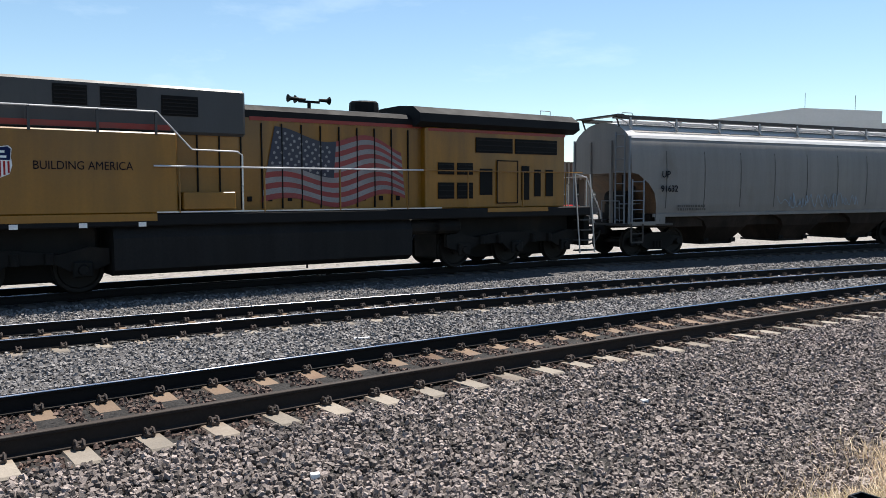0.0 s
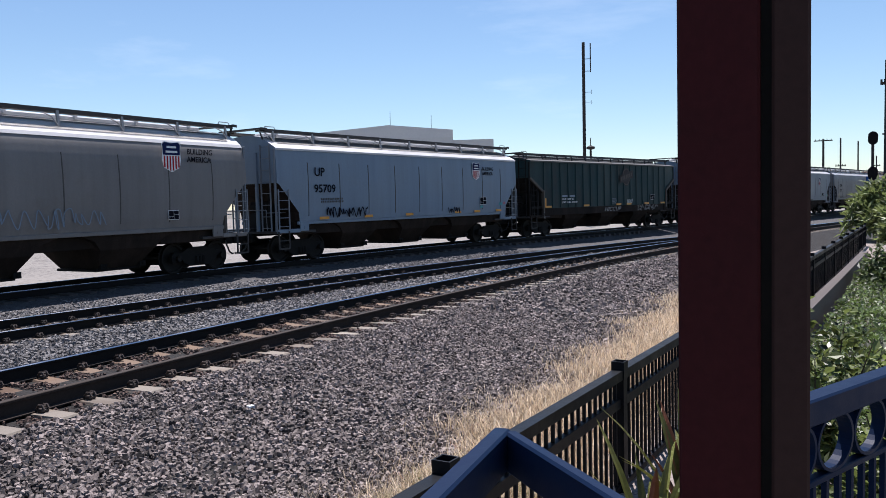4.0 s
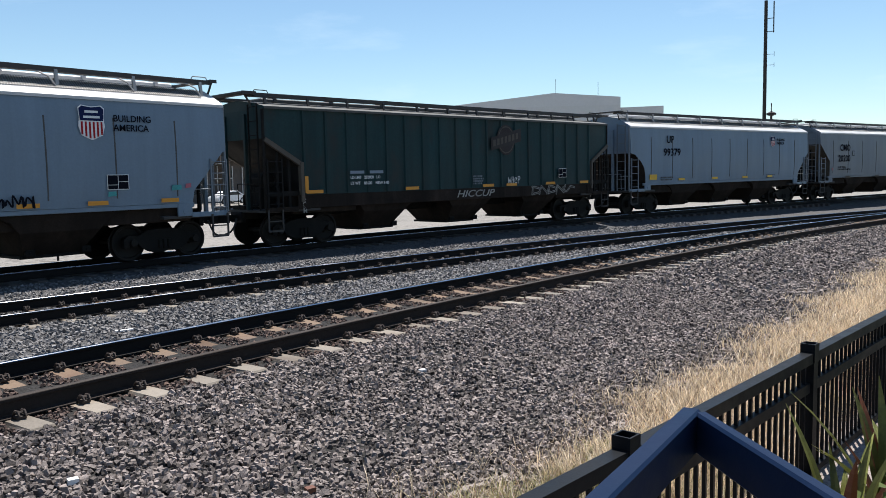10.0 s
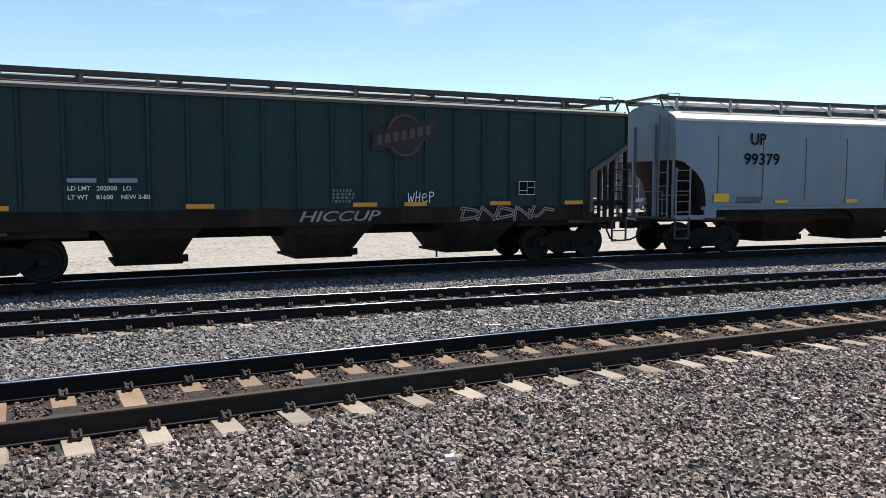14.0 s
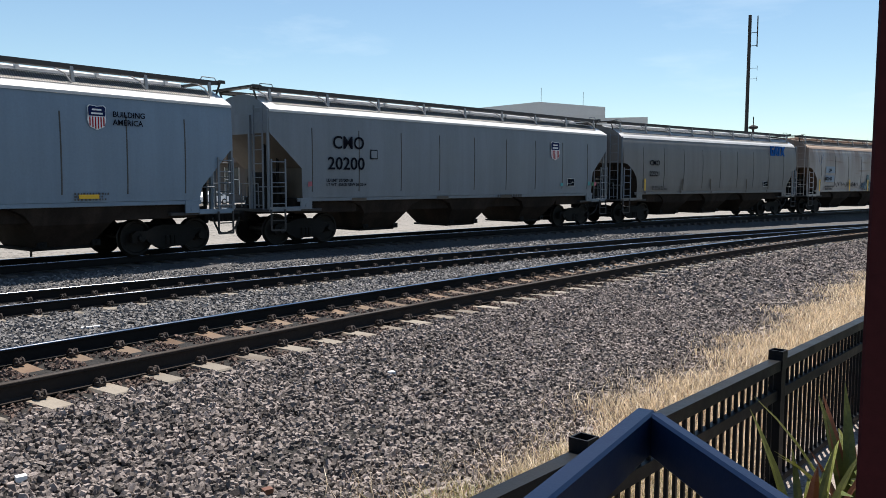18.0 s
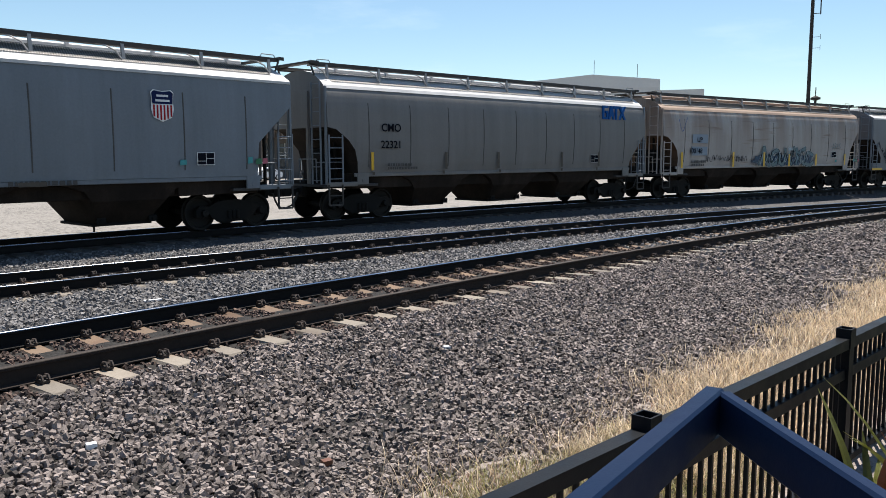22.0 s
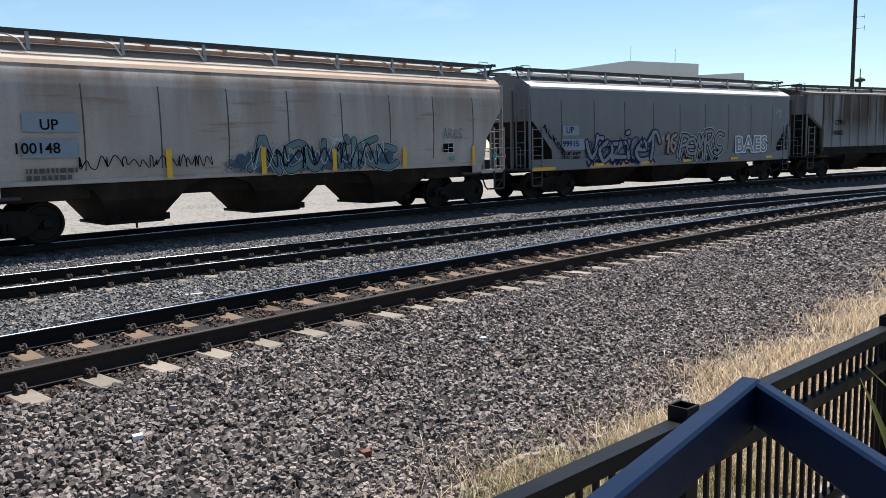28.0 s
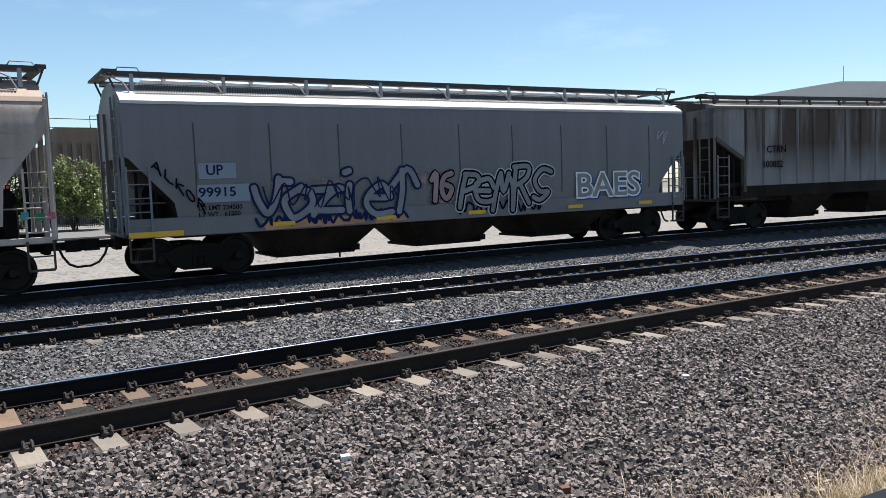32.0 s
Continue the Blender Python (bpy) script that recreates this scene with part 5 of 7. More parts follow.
prism(bm, [(c + 0.46 * math.cos(a), 3.24 + 0.5 * math.sin(a)) for a in (2 * math.pi * k / 24 for k in range(24))], "y", -1.528, -1.525)
part("emblem_ring", bm, M_EMBLEM, em)
bm = bmesh.new()
prism(bm, [(c + 0.42 * math.cos(a), 3.24 + 0.46 * math.sin(a)) for a in (2 * math.pi * k / 24 for k in range(24))], "y", -1.532, -1.529)
part("emblem_disc", bm, M_EMBLEMDARK, em)
bm = bmesh.new()
prism(bm, [(c - 0.86, 2.84), (c + 0.86, 3.2), (c + 0.86, 3.68), (c - 0.86, 3.3)], "y", -1.537, -1.533)
part("emblem_band", bm, M_EMBLEMDARK, em)
for k in range(7):
    a = c - 0.74 + k * 0.215
    bm = bmesh.new()
    z = 2.96 + (a - c + 0.86) * 0.21
    prism(bm, [(a, z), (a + 0.13, z + 0.028), (a + 0.13, z + 0.258), (a, z + 0.23)], "y", -1.541, -1.538)
    part("emblem_bar", bm, M_EMBLEM, em)
blocks(car, -h + 8.6, 1.62, 0.55, 0.34, -1.552, M_GREY_A, "small white stencil", rows=4)
tag(car, "WHEP", -h + 10.5, 1.62, 0.75, 0.26, -1.555, M_WHITE, 15, "small white tag", 0.011)

# third grey hopper
car, h = hopper(*CARS[4], "flat", M_GREY_B, M_LIGHTROOF, M_UNDER, "pale blue-grey covered hopper with orange sill marks", cuts=("arch", "straight"))
lettering("UP", 0.48, -h + 2.62, -1.575, 3.25, M_MARK, car, "navy reporting mark")
lettering("99379", 0.48, -h + 2.4, -1.575, 2.66, M_MARK, car, "navy car number", wide=1.12)
shield(car, h - 3.9, 3.4, 0.55, -1.575)
lettering("BUILDING\nAMERICA", 0.19, h - 3.5, -1.575, 3.44, M_MARK, car, "navy slogan")
bm = bmesh.new()
box(bm, -h + 1.35, -h + 1.9, -1.572, -1.568, 1.56, 1.8)
part("sill_patch", bm, M_YELLOW_STRIPE, car, "orange painted patch")
reflectors(car, h, 1.5, M_YELLOW_STRIPE, (-h + 3.6, -h + 6.4, -h + 9.2, h - 4.4), 0.5)
blocks(car, -h + 2.2, 1.5, 1.0, 0.2, -1.56, M_SEAM, "small stencilled weights", rows=2)
blocks(car, h - 4.5, 1.45, 0.9, 0.2, -1.56, M_SEAM, "small stencilled notes", rows=3, seed=3)

# tall-lettered grey hopper
car, h = hopper(*CARS[5], "flat", M_GREY_A, M_LIGHTROOF, M_TAN, "silver-grey covered hopper with tall navy letters and a dirty end", cuts=("high", "high"))
lettering("CMO", 0.55, -h + 2.25, -1.575, 2.92, M_MARK, car, "tall navy reporting mark")
lettering("20200", 0.54, -h + 2.05, -1.575, 2.28, M_MARK, car, "tall navy car number", wide=1.1)
shield(car, h - 3.9, 3.15, 0.72, -1.58)
frame_plate(car, h - 3.0, 1.72, 0.5, 0.32, -1.57)
lettering("LD LMT 207000 LB\nLT WT  65300 NEW 06-2014", 0.13, -h + 2.0, -1.57, 1.9, M_MARK, car, "small navy weights")
blocks(car, h - 7.5, 1.3, 1.5, 0.14, -1.56, M_SEAM, "small stencilled notice")
reflectors(car, h, 1.3, M_TAN, (-h + 3.0, -2.0, 1.5), 0.6)
bm = bmesh.new()
box(bm, -h + 3.77, -h + 4.07, -1.575, -1.571, 2.62, 2.92)
part("hazard_square", bm, M_MARK, car)
bm = bmesh.new()
box(bm, -h + 3.8, -h + 4.04, -1.58, -1.576, 2.65, 2.89)
part("hazard_face", bm, M_GREY_A, car)

chalk_patches(car, h - 3.5, 1.72, -1.578, MARKS)
chalk_patches(car, -h + 1.3, 1.75, -1.578, ((0.0, 0.0, 0.16, 0.16, M_ROSE),))

# grey hopper with the lessor's blue letters
car, h = hopper(*CARS[6], "round", M_GREY_C, M_LIGHTROOF, M_UNDER, "dull grey round-sided covered hopper with bright blue block letters", cuts=("arch", "straight"))
lettering("CMO", 0.34, -h + 1.94, -1.6, 2.68, M_MARK, car, "navy reporting mark, its last letter worn")
lettering("22321", 0.33, -h + 1.92, -1.6, 2.17, M_MARK, car, "navy car number")
gx, gz = h - 3.0, 3.36
GLYPHS = [[(0.0, 0.0), (0.36, 0.0), (0.36, 0.34), (0.2, 0.34), (0.2, 0.24), (0.26, 0.24), (0.26, 0.1), (0.1, 0.1), (0.1, 0.44), (0.34, 0.44), (0.34, 0.54), (0.0, 0.54)],
          [(0.4, 0.0), (0.5, 0.0), (0.53, 0.12), (0.65, 0.12), (0.68, 0.0), (0.78, 0.0), (0.66, 0.54), (0.52, 0.54)],
          [(0.86, 0.0), (0.97, 0.0), (0.97, 0.43), (1.1, 0.43), (1.1, 0.54), (0.73, 0.54), (0.73, 0.43), (0.86, 0.43)],
          [(1.1, 0.0), (1.22, 0.0), (1.33, 0.18), (1.44, 0.0), (1.57, 0.0), (1.4, 0.27), (1.57, 0.54), (1.44, 0.54), (1.33, 0.36), (1.22, 0.54), (1.1, 0.54), (1.27, 0.27)]]
for g in GLYPHS:
    bm = bmesh.new()
    prism(bm, [(gx + a, gz + b) for a, b in g], "y", -1.565, -1.5)
    part("block_emblem", bm, M_GATEX, car, "bright blue angular block")
frame_plate(car, h - 3.75, 1.65, 0.5, 0.3, -1.57)
reflectors(car, h, 1.35, M_TAN, (-h + 1.6, -h + 4.5, -h + 7.2, h - 5.6, h - 3.4), 0.1)
for x in (-h + 1.55, -h + 4.6, -h + 7.1, h - 5.6, h - 3.3):
    bm = bmesh.new()
    box(bm, x, x + 0.1, -1.59, -1.585, 1.5, 2.05)
    part("faded_upright", bm, M_YELLOW_STRIPE if x < -h + 2 else M_TAN, car, "faded yellow upright strip")
blocks(car, -h + 2.2, 1.5, 1.2, 0.22, -1.575, M_SEAM, "small stencilled weights", rows=2, seed=2)

# rust-washed hopper
car, h = hopper(*CARS[7], "round", M_RUSTY, M_RUSTROOF, M_RUSTEND, "rust-washed pale covered hopper with blue-green graffiti", posts=M_RUSTY, cuts=("arch", "steep"), gate=(0.62, 0.94))
bm = bmesh.new()
box(bm, -h + 2.0, -h + 3.15, -1.6, -1.596, 2.45, 2.85)
box(bm, -h + 1.95, -h + 3.1, -1.6, -1.596, 1.9, 2.3)
part("number_patch", bm, M_BLUEPLATE, car, "pale blue patch behind the number")
lettering("UP", 0.32, -h + 2.33, -1.61, 2.5, M_MARK, car, "navy reporting mark")
lettering("100148", 0.32, -h + 1.77, -1.61, 2.0, M_MARK, car, "navy car number")
for x in (-h + 1.2, -h + 5.1, -0.9, h - 7.2, h - 4.6, h - 1.6):
    bm = bmesh.new()
    box(bm, x, x + 0.14, -1.602, -1.598, 1.35, 2.05 if x < 0 else 1.95)
    part("yellow_upright", bm, M_YELLOW_STRIPE, car, "yellow upright strip")
M_TEAL = mat("teal_spray_paint", (0.1, 0.17, 0.19), 0.5, var=0.4, scale=5, bump=0.02)
M_PALESPRAY = mat("pale_spray_paint", (0.4, 0.45, 0.47), 0.5, var=0.25, scale=4, bump=0.02)
M_BLUESPRAY = mat("deep_blue_spray", (0.03, 0.07, 0.12), 0.6, var=0.4, scale=4, bump=0.02)
M_PINK = mat("pink_spray_paint", (0.28, 0.2, 0.19), 0.5, var=0.25, scale=4, bump=0.02)
bubble(car, -1.3, 1.42, 4.8, 0.78, -1.585, M_TEAL, M_MARK, "ACUIKC", 21, "graffiti", "big teal graffiti letter with dark outline", 0.11, 0.03, M_PALESPRAY)
rust_car, rust_h = car, h
scrawl(car, -1.5, 1.4, 5.2, 0.5, -1.5815, M_BLUESPRAY, 96, label="deep blue shading behind the letters", r=0.11)
scrawl(car, -1.2, 1.45, 4.6, 0.75, -1.597, M_PALESPRAY, 98, label="pale highlights on the graffiti", r=0.012)
scrawl(car, -1.2, 1.45, 4.6, 0.7, -1.5965, M_MARK, 97, label="dark inner strokes of the graffiti", r=0.018)
scrawl(car, -h + 3.1, 1.6, 3.2, 0.32, -1.585, M_MARK, 31, r=0.012)
scrawl(car, -h + 1.0, 2.9, 0.7, 0.7, -1.6, M_GATEX, 33, label="blue scrawled tag", r=0.012)
frame_plate(car, h - 2.9, 1.75, 0.48, 0.32, -1.57)
blocks(car, -h + 2.0, 1.4, 1.1, 0.3, -1.575, M_SEAM, "small stencilled weights", rows=2, seed=4)

chalk_patches(car, h - 2.6, 1.5, -1.6, MARKS)

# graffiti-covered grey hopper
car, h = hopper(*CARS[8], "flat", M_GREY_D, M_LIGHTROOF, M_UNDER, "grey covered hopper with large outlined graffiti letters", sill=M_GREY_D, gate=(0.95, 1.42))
bm = bmesh.new()
box(bm, -h + 1.55, -h + 2.4, -1.575, -1.571, 2.25, 2.6)
box(bm, -h + 1.5, -h + 2.7, -1.575, -1.571, 1.72, 2.12)
part("number_patch", bm, M_BLUEPLATE, car, "pale blue patch behind the number")
lettering("UP", 0.32, -h + 1.71, -1.582, 2.34, M_NAVY, car, "navy reporting mark")
lettering("99915", 0.3, -h + 1.52, -1.582, 1.85, M_NAVY, car, "navy car number", wide=1.15)
lettering("LD LMT 224500\nLT WT   61500", 0.15, -h + 1.5, -1.572, 1.55, M_MARK, car, "small stencilled weights")
M_SPRAYGREY = mat("silver_spray_paint", (0.2, 0.21, 0.23), 0.5, var=0.35, scale=4, bump=0.02)
M_SPRAYORANGE = mat("orange_spray_paint", (0.5, 0.26, 0.14), 0.5, var=0.3, scale=4, bump=0.02)


def mist(car, x, z, w, h, y, material, label, seed):
    """A soft-edged patch of overspray: many small dots, thinning outwards."""
    rng = random.Random(seed)
    bm = bmesh.new()
    for i in range(260):
        a, r = rng.uniform(0, 6.283), rng.gauss(0, 0.45)
        c, d, k = x + r * math.cos(a) * w / 2, max(1.02, z + r * math.sin(a) * h / 2), rng.uniform(0.008, 0.022)
        bm.faces.new([bm.verts.new((c + k * math.cos(t), y - i * 0.000004, d + k * math.sin(t))) for t in (math.pi * q / 3 for q in range(6))])
    tagged(part("overspray", bm, material, car), label, kind="stuff")


for i, (x, z, w, hh, m) in enumerate(((-0.6, 1.75, 1.8, 0.8, M_TEAL), (0.8, 1.6, 2.4, 0.6, M_TEAL), (2.4, 1.8, 2.0, 0.8, M_TEAL), (-1.6, 1.6, 1.0, 0.5, M_BLUESPRAY), (3.4, 1.7, 1.2, 0.9, M_BLUESPRAY), (1.6, 2.2, 1.6, 0.4, M_PALESPRAY))):
    mist(rust_car, x, z, w, hh, -1.583, m, "blue-green overspray round the letters", 20 + i)
tag(rust_car, "ARES", rust_h - 2.9, 2.2, 0.9, 0.32, -1.59, M_TEAL, 95, "thin blue tag", 0.014)
for i, (x, z, w, hh) in enumerate(((-h + 4.6, 2.05, 1.6, 0.5), (-h + 7.3, 2.1, 0.9, 0.7), (-h + 3.4, 2.0, 0.8, 0.4), (-h + 7.9, 1.55, 1.0, 0.5))):
    mist(car, x, z, w, hh, -1.5765, M_PINK, "faint pink overspray", i)
for i, (x, w) in enumerate(((-h + 3.7, 1.5), (-h + 5.0, 1.2), (-h + 6.3, 1.0))):
    bm = bmesh.new()
    rng = random.Random(i)
    prism(bm, [(x - w / 2 + rng.uniform(0, 0.1), 1.02), (x + w / 2, 1.02 + rng.uniform(0, 0.05)), (x + w / 2 - 0.08, 1.25), (x + 0.1, 1.22 + rng.uniform(0, 0.04)), (x - w / 2, 1.24)], "y", -1.5605, -1.559)
    part("graffiti_base", bm, M_SPRAYORANGE, car, "orange spray along the sill")
bubble(car, -h + 2.75, 1.28, 4.1, 0.88, -1.578, M_SPRAYGREY, M_NAVY, "VOZIE^", 44, "graffiti", "silver graffiti letter with navy outline", 0.085, 0.06)
scrawl(car, -h + 2.8, 1.1, 4.0, 0.3, -1.572, M_NAVY, 91, label="navy shading strokes under the letters", r=0.035)
scrawl(car, -h + 3.0, 1.45, 3.6, 0.75, -1.5885, M_NAVY, 92, label="dark inner strokes of the graffiti", r=0.02)
bubble(car, -h + 7.35, 1.5, 0.85, 0.7, -1.578, M_PINK, M_MARK, "16", 53, "graffiti", "pink graffiti figure with black outline", 0.1, 0.06)
bubble(car, -h + 8.2, 1.3, 3.1, 0.95, -1.578, M_SPRAYGREY, M_MARK, "PEMRS", 52, "graffiti", "grey graffiti letter with black and pale outline", 0.07, 0.055, M_PALESPRAY)
scrawl(car, -h + 8.3, 1.1, 2.9, 0.35, -1.572, M_MARK, 93, label="black shading strokes under the letters", r=0.03)
lettering("BAES", 0.98, -h + 12.44, -1.574, 1.39, M_GATEX, car, "blue shade of a graffiti word", wide=1.2, name="graffiti_shade", bold=0.07)
lettering("BAES", 0.98, -h + 12.4, -1.579, 1.42, M_WHITE, car, "white outline of a graffiti word", wide=1.2, name="graffiti_outline", bold=0.06)
lettering("BAES", 0.98, -h + 12.4, -1.584, 1.42, M_SPRAYGREY, car, "grey graffiti word", wide=1.2, name="graffiti", bold=0.012)
tag(car, "ALKOR", -h + 0.55, 2.55, 1.15, 0.2, -1.576, M_MARK, 61, "thin black tag along the sloped edge", 0.02, -0.95)
bm = bmesh.new()
box(bm, -h + 0.0, -h + 1.15, -1.585, -1.58, 1.02, 1.14)
part("sill_stripe", bm, M_YELLOW_STRIPE, car, "yellow painted sill stripe")
reflectors(car, h, 1.1, M_YELLOW_STRIPE, (-h + 3.2, -h + 5.9, 0.2, h - 4.8, h - 2.0), 0.55, -1.585)
frame_plate(car, h - 2.35, 1.72, 0.5, 0.32, -1.57)
scrawl(car, h - 1.1, 2.9, 0.5, 0.6, -1.576, M_PALESPRAY, 71, label="pale scrawled tag", r=0.012)

# brown-streaked ribbed hopper
car, h = hopper(*CARS[9], "rib_tall", M_BROWNRIB, M_GREY_C, M_BLACK, "brown-streaked ribbed covered hopper with a dark number", posts=M_GREY_C, sill=M_UNDER, gate=(0.62, 0.88))
lettering("CTRN", 0.34, -h + 2.2, -1.56, 2.6, M_MARK, car, "dark reporting mark")
lettering("100882", 0.32, -h + 2.0, -1.56, 2.1, M_MARK, car, "dark car number")

# the cars that follow
FOLLOW = [("round", M_GREY_C, M_LIGHTROOF, M_GREY_C, "dull grey covered hopper far along the train"), ("flat", M_RUSTY, M_RUSTROOF, M_TAN, "tan weathered covered hopper far along the train"),
          ("flat", M_GREY_C, M_LIGHTROOF, M_UNDER, "pale grey covered hopper far along the train"), ("rib", M_BROWNRIB, M_GREY_C, M_TAN, "brown ribbed covered hopper far along the train")]
u = 186.6
i = 0
while u < 335:
    kind, paint, roof, ends, label = FOLLOW[i % 4]
    hopper(u, u + 17.0, kind, paint, roof, ends, label, spin=False, detail=i < 2)
    u += 18.6
    i += 1


# ---- locomotive ----
M_TANK = mat("dull_tank_black", (0.013, 0.0125, 0.013), 0.7, var=0.35, scale=2, bump=0.08, streak=0.3, spec=0.2)
M_FLAGWHITE = mat("faded_flag_white", (0.2, 0.19, 0.195), 0.5, var=0.3, scale=3, bump=0.02)
M_FLAGRED = mat("faded_flag_red", (0.22, 0.025, 0.025), 0.5, var=0.25, scale=3, bump=0.02)
M_FLAGNAVY = mat("faded_flag_navy", (0.012, 0.016, 0.035), 0.5, var=0.2, scale=3, bump=0.02)


def build_locomotive(u0, u1):
    h = (u1 - u0) / 2
    mid = (u0 + u1) / 2
    loco = thing("locomotive", car_pose(u0 - 0.25, u1 - 0.25, 0), "yellow and grey diesel locomotive with a flag painted on its hood", "locomotive", "cars of the freight train")

    def X(a):
        return a - mid

    def slab(name, a, b, y, z0, z1, m, label="", bevel=0.03, parent=loco):
        bm = bmesh.new()
        box(bm, X(a), X(b), -y, y, z0, z1, bevel)
        return part(name, bm, m, parent, label)

    def plate(name, a, b, z0, z1, y, m, label="", parent=loco, t=0.012):
        bm = bmesh.new()
        box(bm, X(a), X(b), y - t, y, z0, z1)
        return part(name, bm, m, parent, label)
    slab("frame", u0, u1 - 0.2, 1.5, 1.5, 1.78, M_SOOT, "sooty dark underframe")
    plate("frame_stripe", u0, 6.4, 1.62, 1.78, -1.502, M_LOCO, "yellow sill stripe")
    plate("frame_stripe", 15.6, 17.9, 1.66, 1.78, -1.502, M_LOCO, "yellow sill stripe")
    bm = bmesh.new()
    prism(bm, [(-1.3, 1.495), (-1.42, 1.25), (-1.42, 0.56), (-1.2, 0.43), (1.2, 0.43), (1.42, 0.56), (1.42, 1.25), (1.3, 1.495)], "x", X(5.5), X(13.1))
    part("fuel_tank", bm, M_TANK, loco, "dull black fuel tank")
    slab("inverter_cabinet", u0 + 3.2, 6.88, 1.48, 1.78, 3.55, M_LOCO, "yellow equipment cabinet")
    slab("cabinet_roof", u0 + 3.2, 8.57, 1.25, 3.55, 4.62, M_LOCOGREY, "grey upper cabinet", 0.06)
    plate("cabinet_stripe", u0 + 3.2, 6.8, 3.62, 3.74, -1.255, M_LOCORED, "red stripe")
    for a, b, z0, z1 in ((4.42, 5.09, 4.08, 4.5), (5.35, 6.1, 4.08, 4.5), (6.62, 7.44, 3.95, 4.4)):
        p = plate("louvre", a, b, z0, z1, -1.255, M_LOUVRE, "dark louvred opening")
        for k in range(5):
            plate("louvre_slat", a + 0.03, b - 0.03, z0 + 0.04 + k * 0.08, z0 + 0.06 + k * 0.08, -1.27, M_TANK, parent=p, t=0.02)
    slab("cab", u0 + 0.9, u0 + 3.2, 1.5, 1.78, 4.55, M_LOCO, "yellow cab", 0.1)
    # long hood
    bm = bmesh.new()
    prism(bm, [(-1.12, 1.78), (-1.12, 4.02), (1.12, 4.02), (1.12, 1.78)], "x", X(6.42), X(13.6))
    hood = part("hood", bm, M_LOCO, loco, "yellow engine hood with doors")
    bm = bmesh.new()
    prism(bm, [(-1.13, 4.02), (-1.13, 4.2), (-1.0, 4.32), (-0.6, 4.38), (0.6, 4.38), (1.0, 4.32), (1.13, 4.2), (1.13, 4.02)], "x", X(6.42), X(13.6))
    part("hood_top", bm, M_SOOT, loco, "sooty dark hood top")
    plate("hood_stripe", 8.7, 13.6, 3.96, 4.05, -1.135, M_LOCORED, "red stripe")
    bm = bmesh.new()
    box(bm, 0, 0.028, -1.162, -1.12, 1.85, 3.9)
    seam = part("door_edge", bm, M_LOUVRE, loco)
    for i in range(13):
        a = 6.9 + i * 0.52
        if i == 0:
            seam.matrix_basis = pose(X(a), 0, 0)
        else:
            again(seam, loco, pose(X(a), 0, 0))
    for i in range(12):
        bm = bmesh.new()
        box(bm, X(7.05 + i * 0.52), X(7.17 + i * 0.52), -1.15, -1.12, 2.02, 2.14, 0.01)
        part("door_latch", bm, M_LOUVRE, loco)
    # flag: waving stripes and a starred field
    fa, fb, fz0, fz1 = 8.95, 13.05, 1.98, 3.74
    stripes = [bmesh.new(), bmesh.new()]
    n = 26

    def wave(s, k):
        x = fa + 0.38 * k + (fb - fa - 0.5 * k) * s
        return X(x), fz0 + (fz1 - fz0) * k * (1 - 0.18 * s) + (0.1 + 0.1 * s) * math.sin(s * 9.0 + 0.2 + 1.3 * k) + 0.04 * s
    for j in range(13):
        for i in range(n):
            s0, s1 = i / n, (i + 1) / n
            if j >= 6 and s1 <= 0.45:
                continue
            q = [wave(s0, j / 13), wave(s1, j / 13), wave(s1, (j + 1) / 13), wave(s0, (j + 1) / 13)]
            m = stripes[j % 2]
            m.faces.new([m.verts.new((x, -1.152, z)) for x, z in q])
    part("flag_red_stripes", stripes[0], M_FLAGRED, loco, "painted waving red stripes")
    part("flag_white_stripes", stripes[1], M_FLAGWHITE, loco, "painted waving white stripes")
    bm = bmesh.new()
    for i in range(12):
        s0, s1 = i / 26, (i + 1) / 26
        q = [wave(s0, 6 / 13), wave(s1, 6 / 13), wave(s1, 1), wave(s0, 1)]
        bm.faces.new([bm.verts.new((x, -1.154, z)) for x, z in q])
    part("flag_field", bm, M_FLAGNAVY, loco, "painted navy field")
    bm = bmesh.new()
    bm.faces.new([bm.verts.new((0.04 * math.cos(a), 0, 0.04 * math.sin(a))) for a in (math.pi / 2 + 2 * math.pi * k / 5 for k in range(5))])
    star = part("flag_star", bm, M_FLAGWHITE, loco, "painted white star")
    for r in range(7):
        for c in range(8):
            x, z = wave(0.03 + 0.052 * c + (0.02 if r % 2 else 0), 0.5 + 0.07 * r)
            if r == c == 0:
                star.matrix_basis = pose(x, -1.158, z)
            else:
                again(star, loco, pose(x, -1.158, z))
    # radiator section with wide roof
    slab("radiator_cab", 13.6, 18.75, 1.32, 1.78, 4.0, M_LOCO, "yellow radiator compartment")
    plate("radiator_stripe", 13.7, 18.75, 3.9, 3.98, -1.325, M_LOCORED, "red stripe")
    bm = bmesh.new()
    prism(bm, [(-1.3, 4.0), (-1.55, 4.12), (-1.52, 4.35), (-1.2, 4.55), (-0.5, 4.62), (0.5, 4.62), (1.2, 4.55), (1.52, 4.35), (1.55, 4.12), (1.3, 4.0)], "x", X(13.3), X(19.15))
    part("radiator_roof", bm, M_SOOT, loco, "overhanging sooty radiator roof")
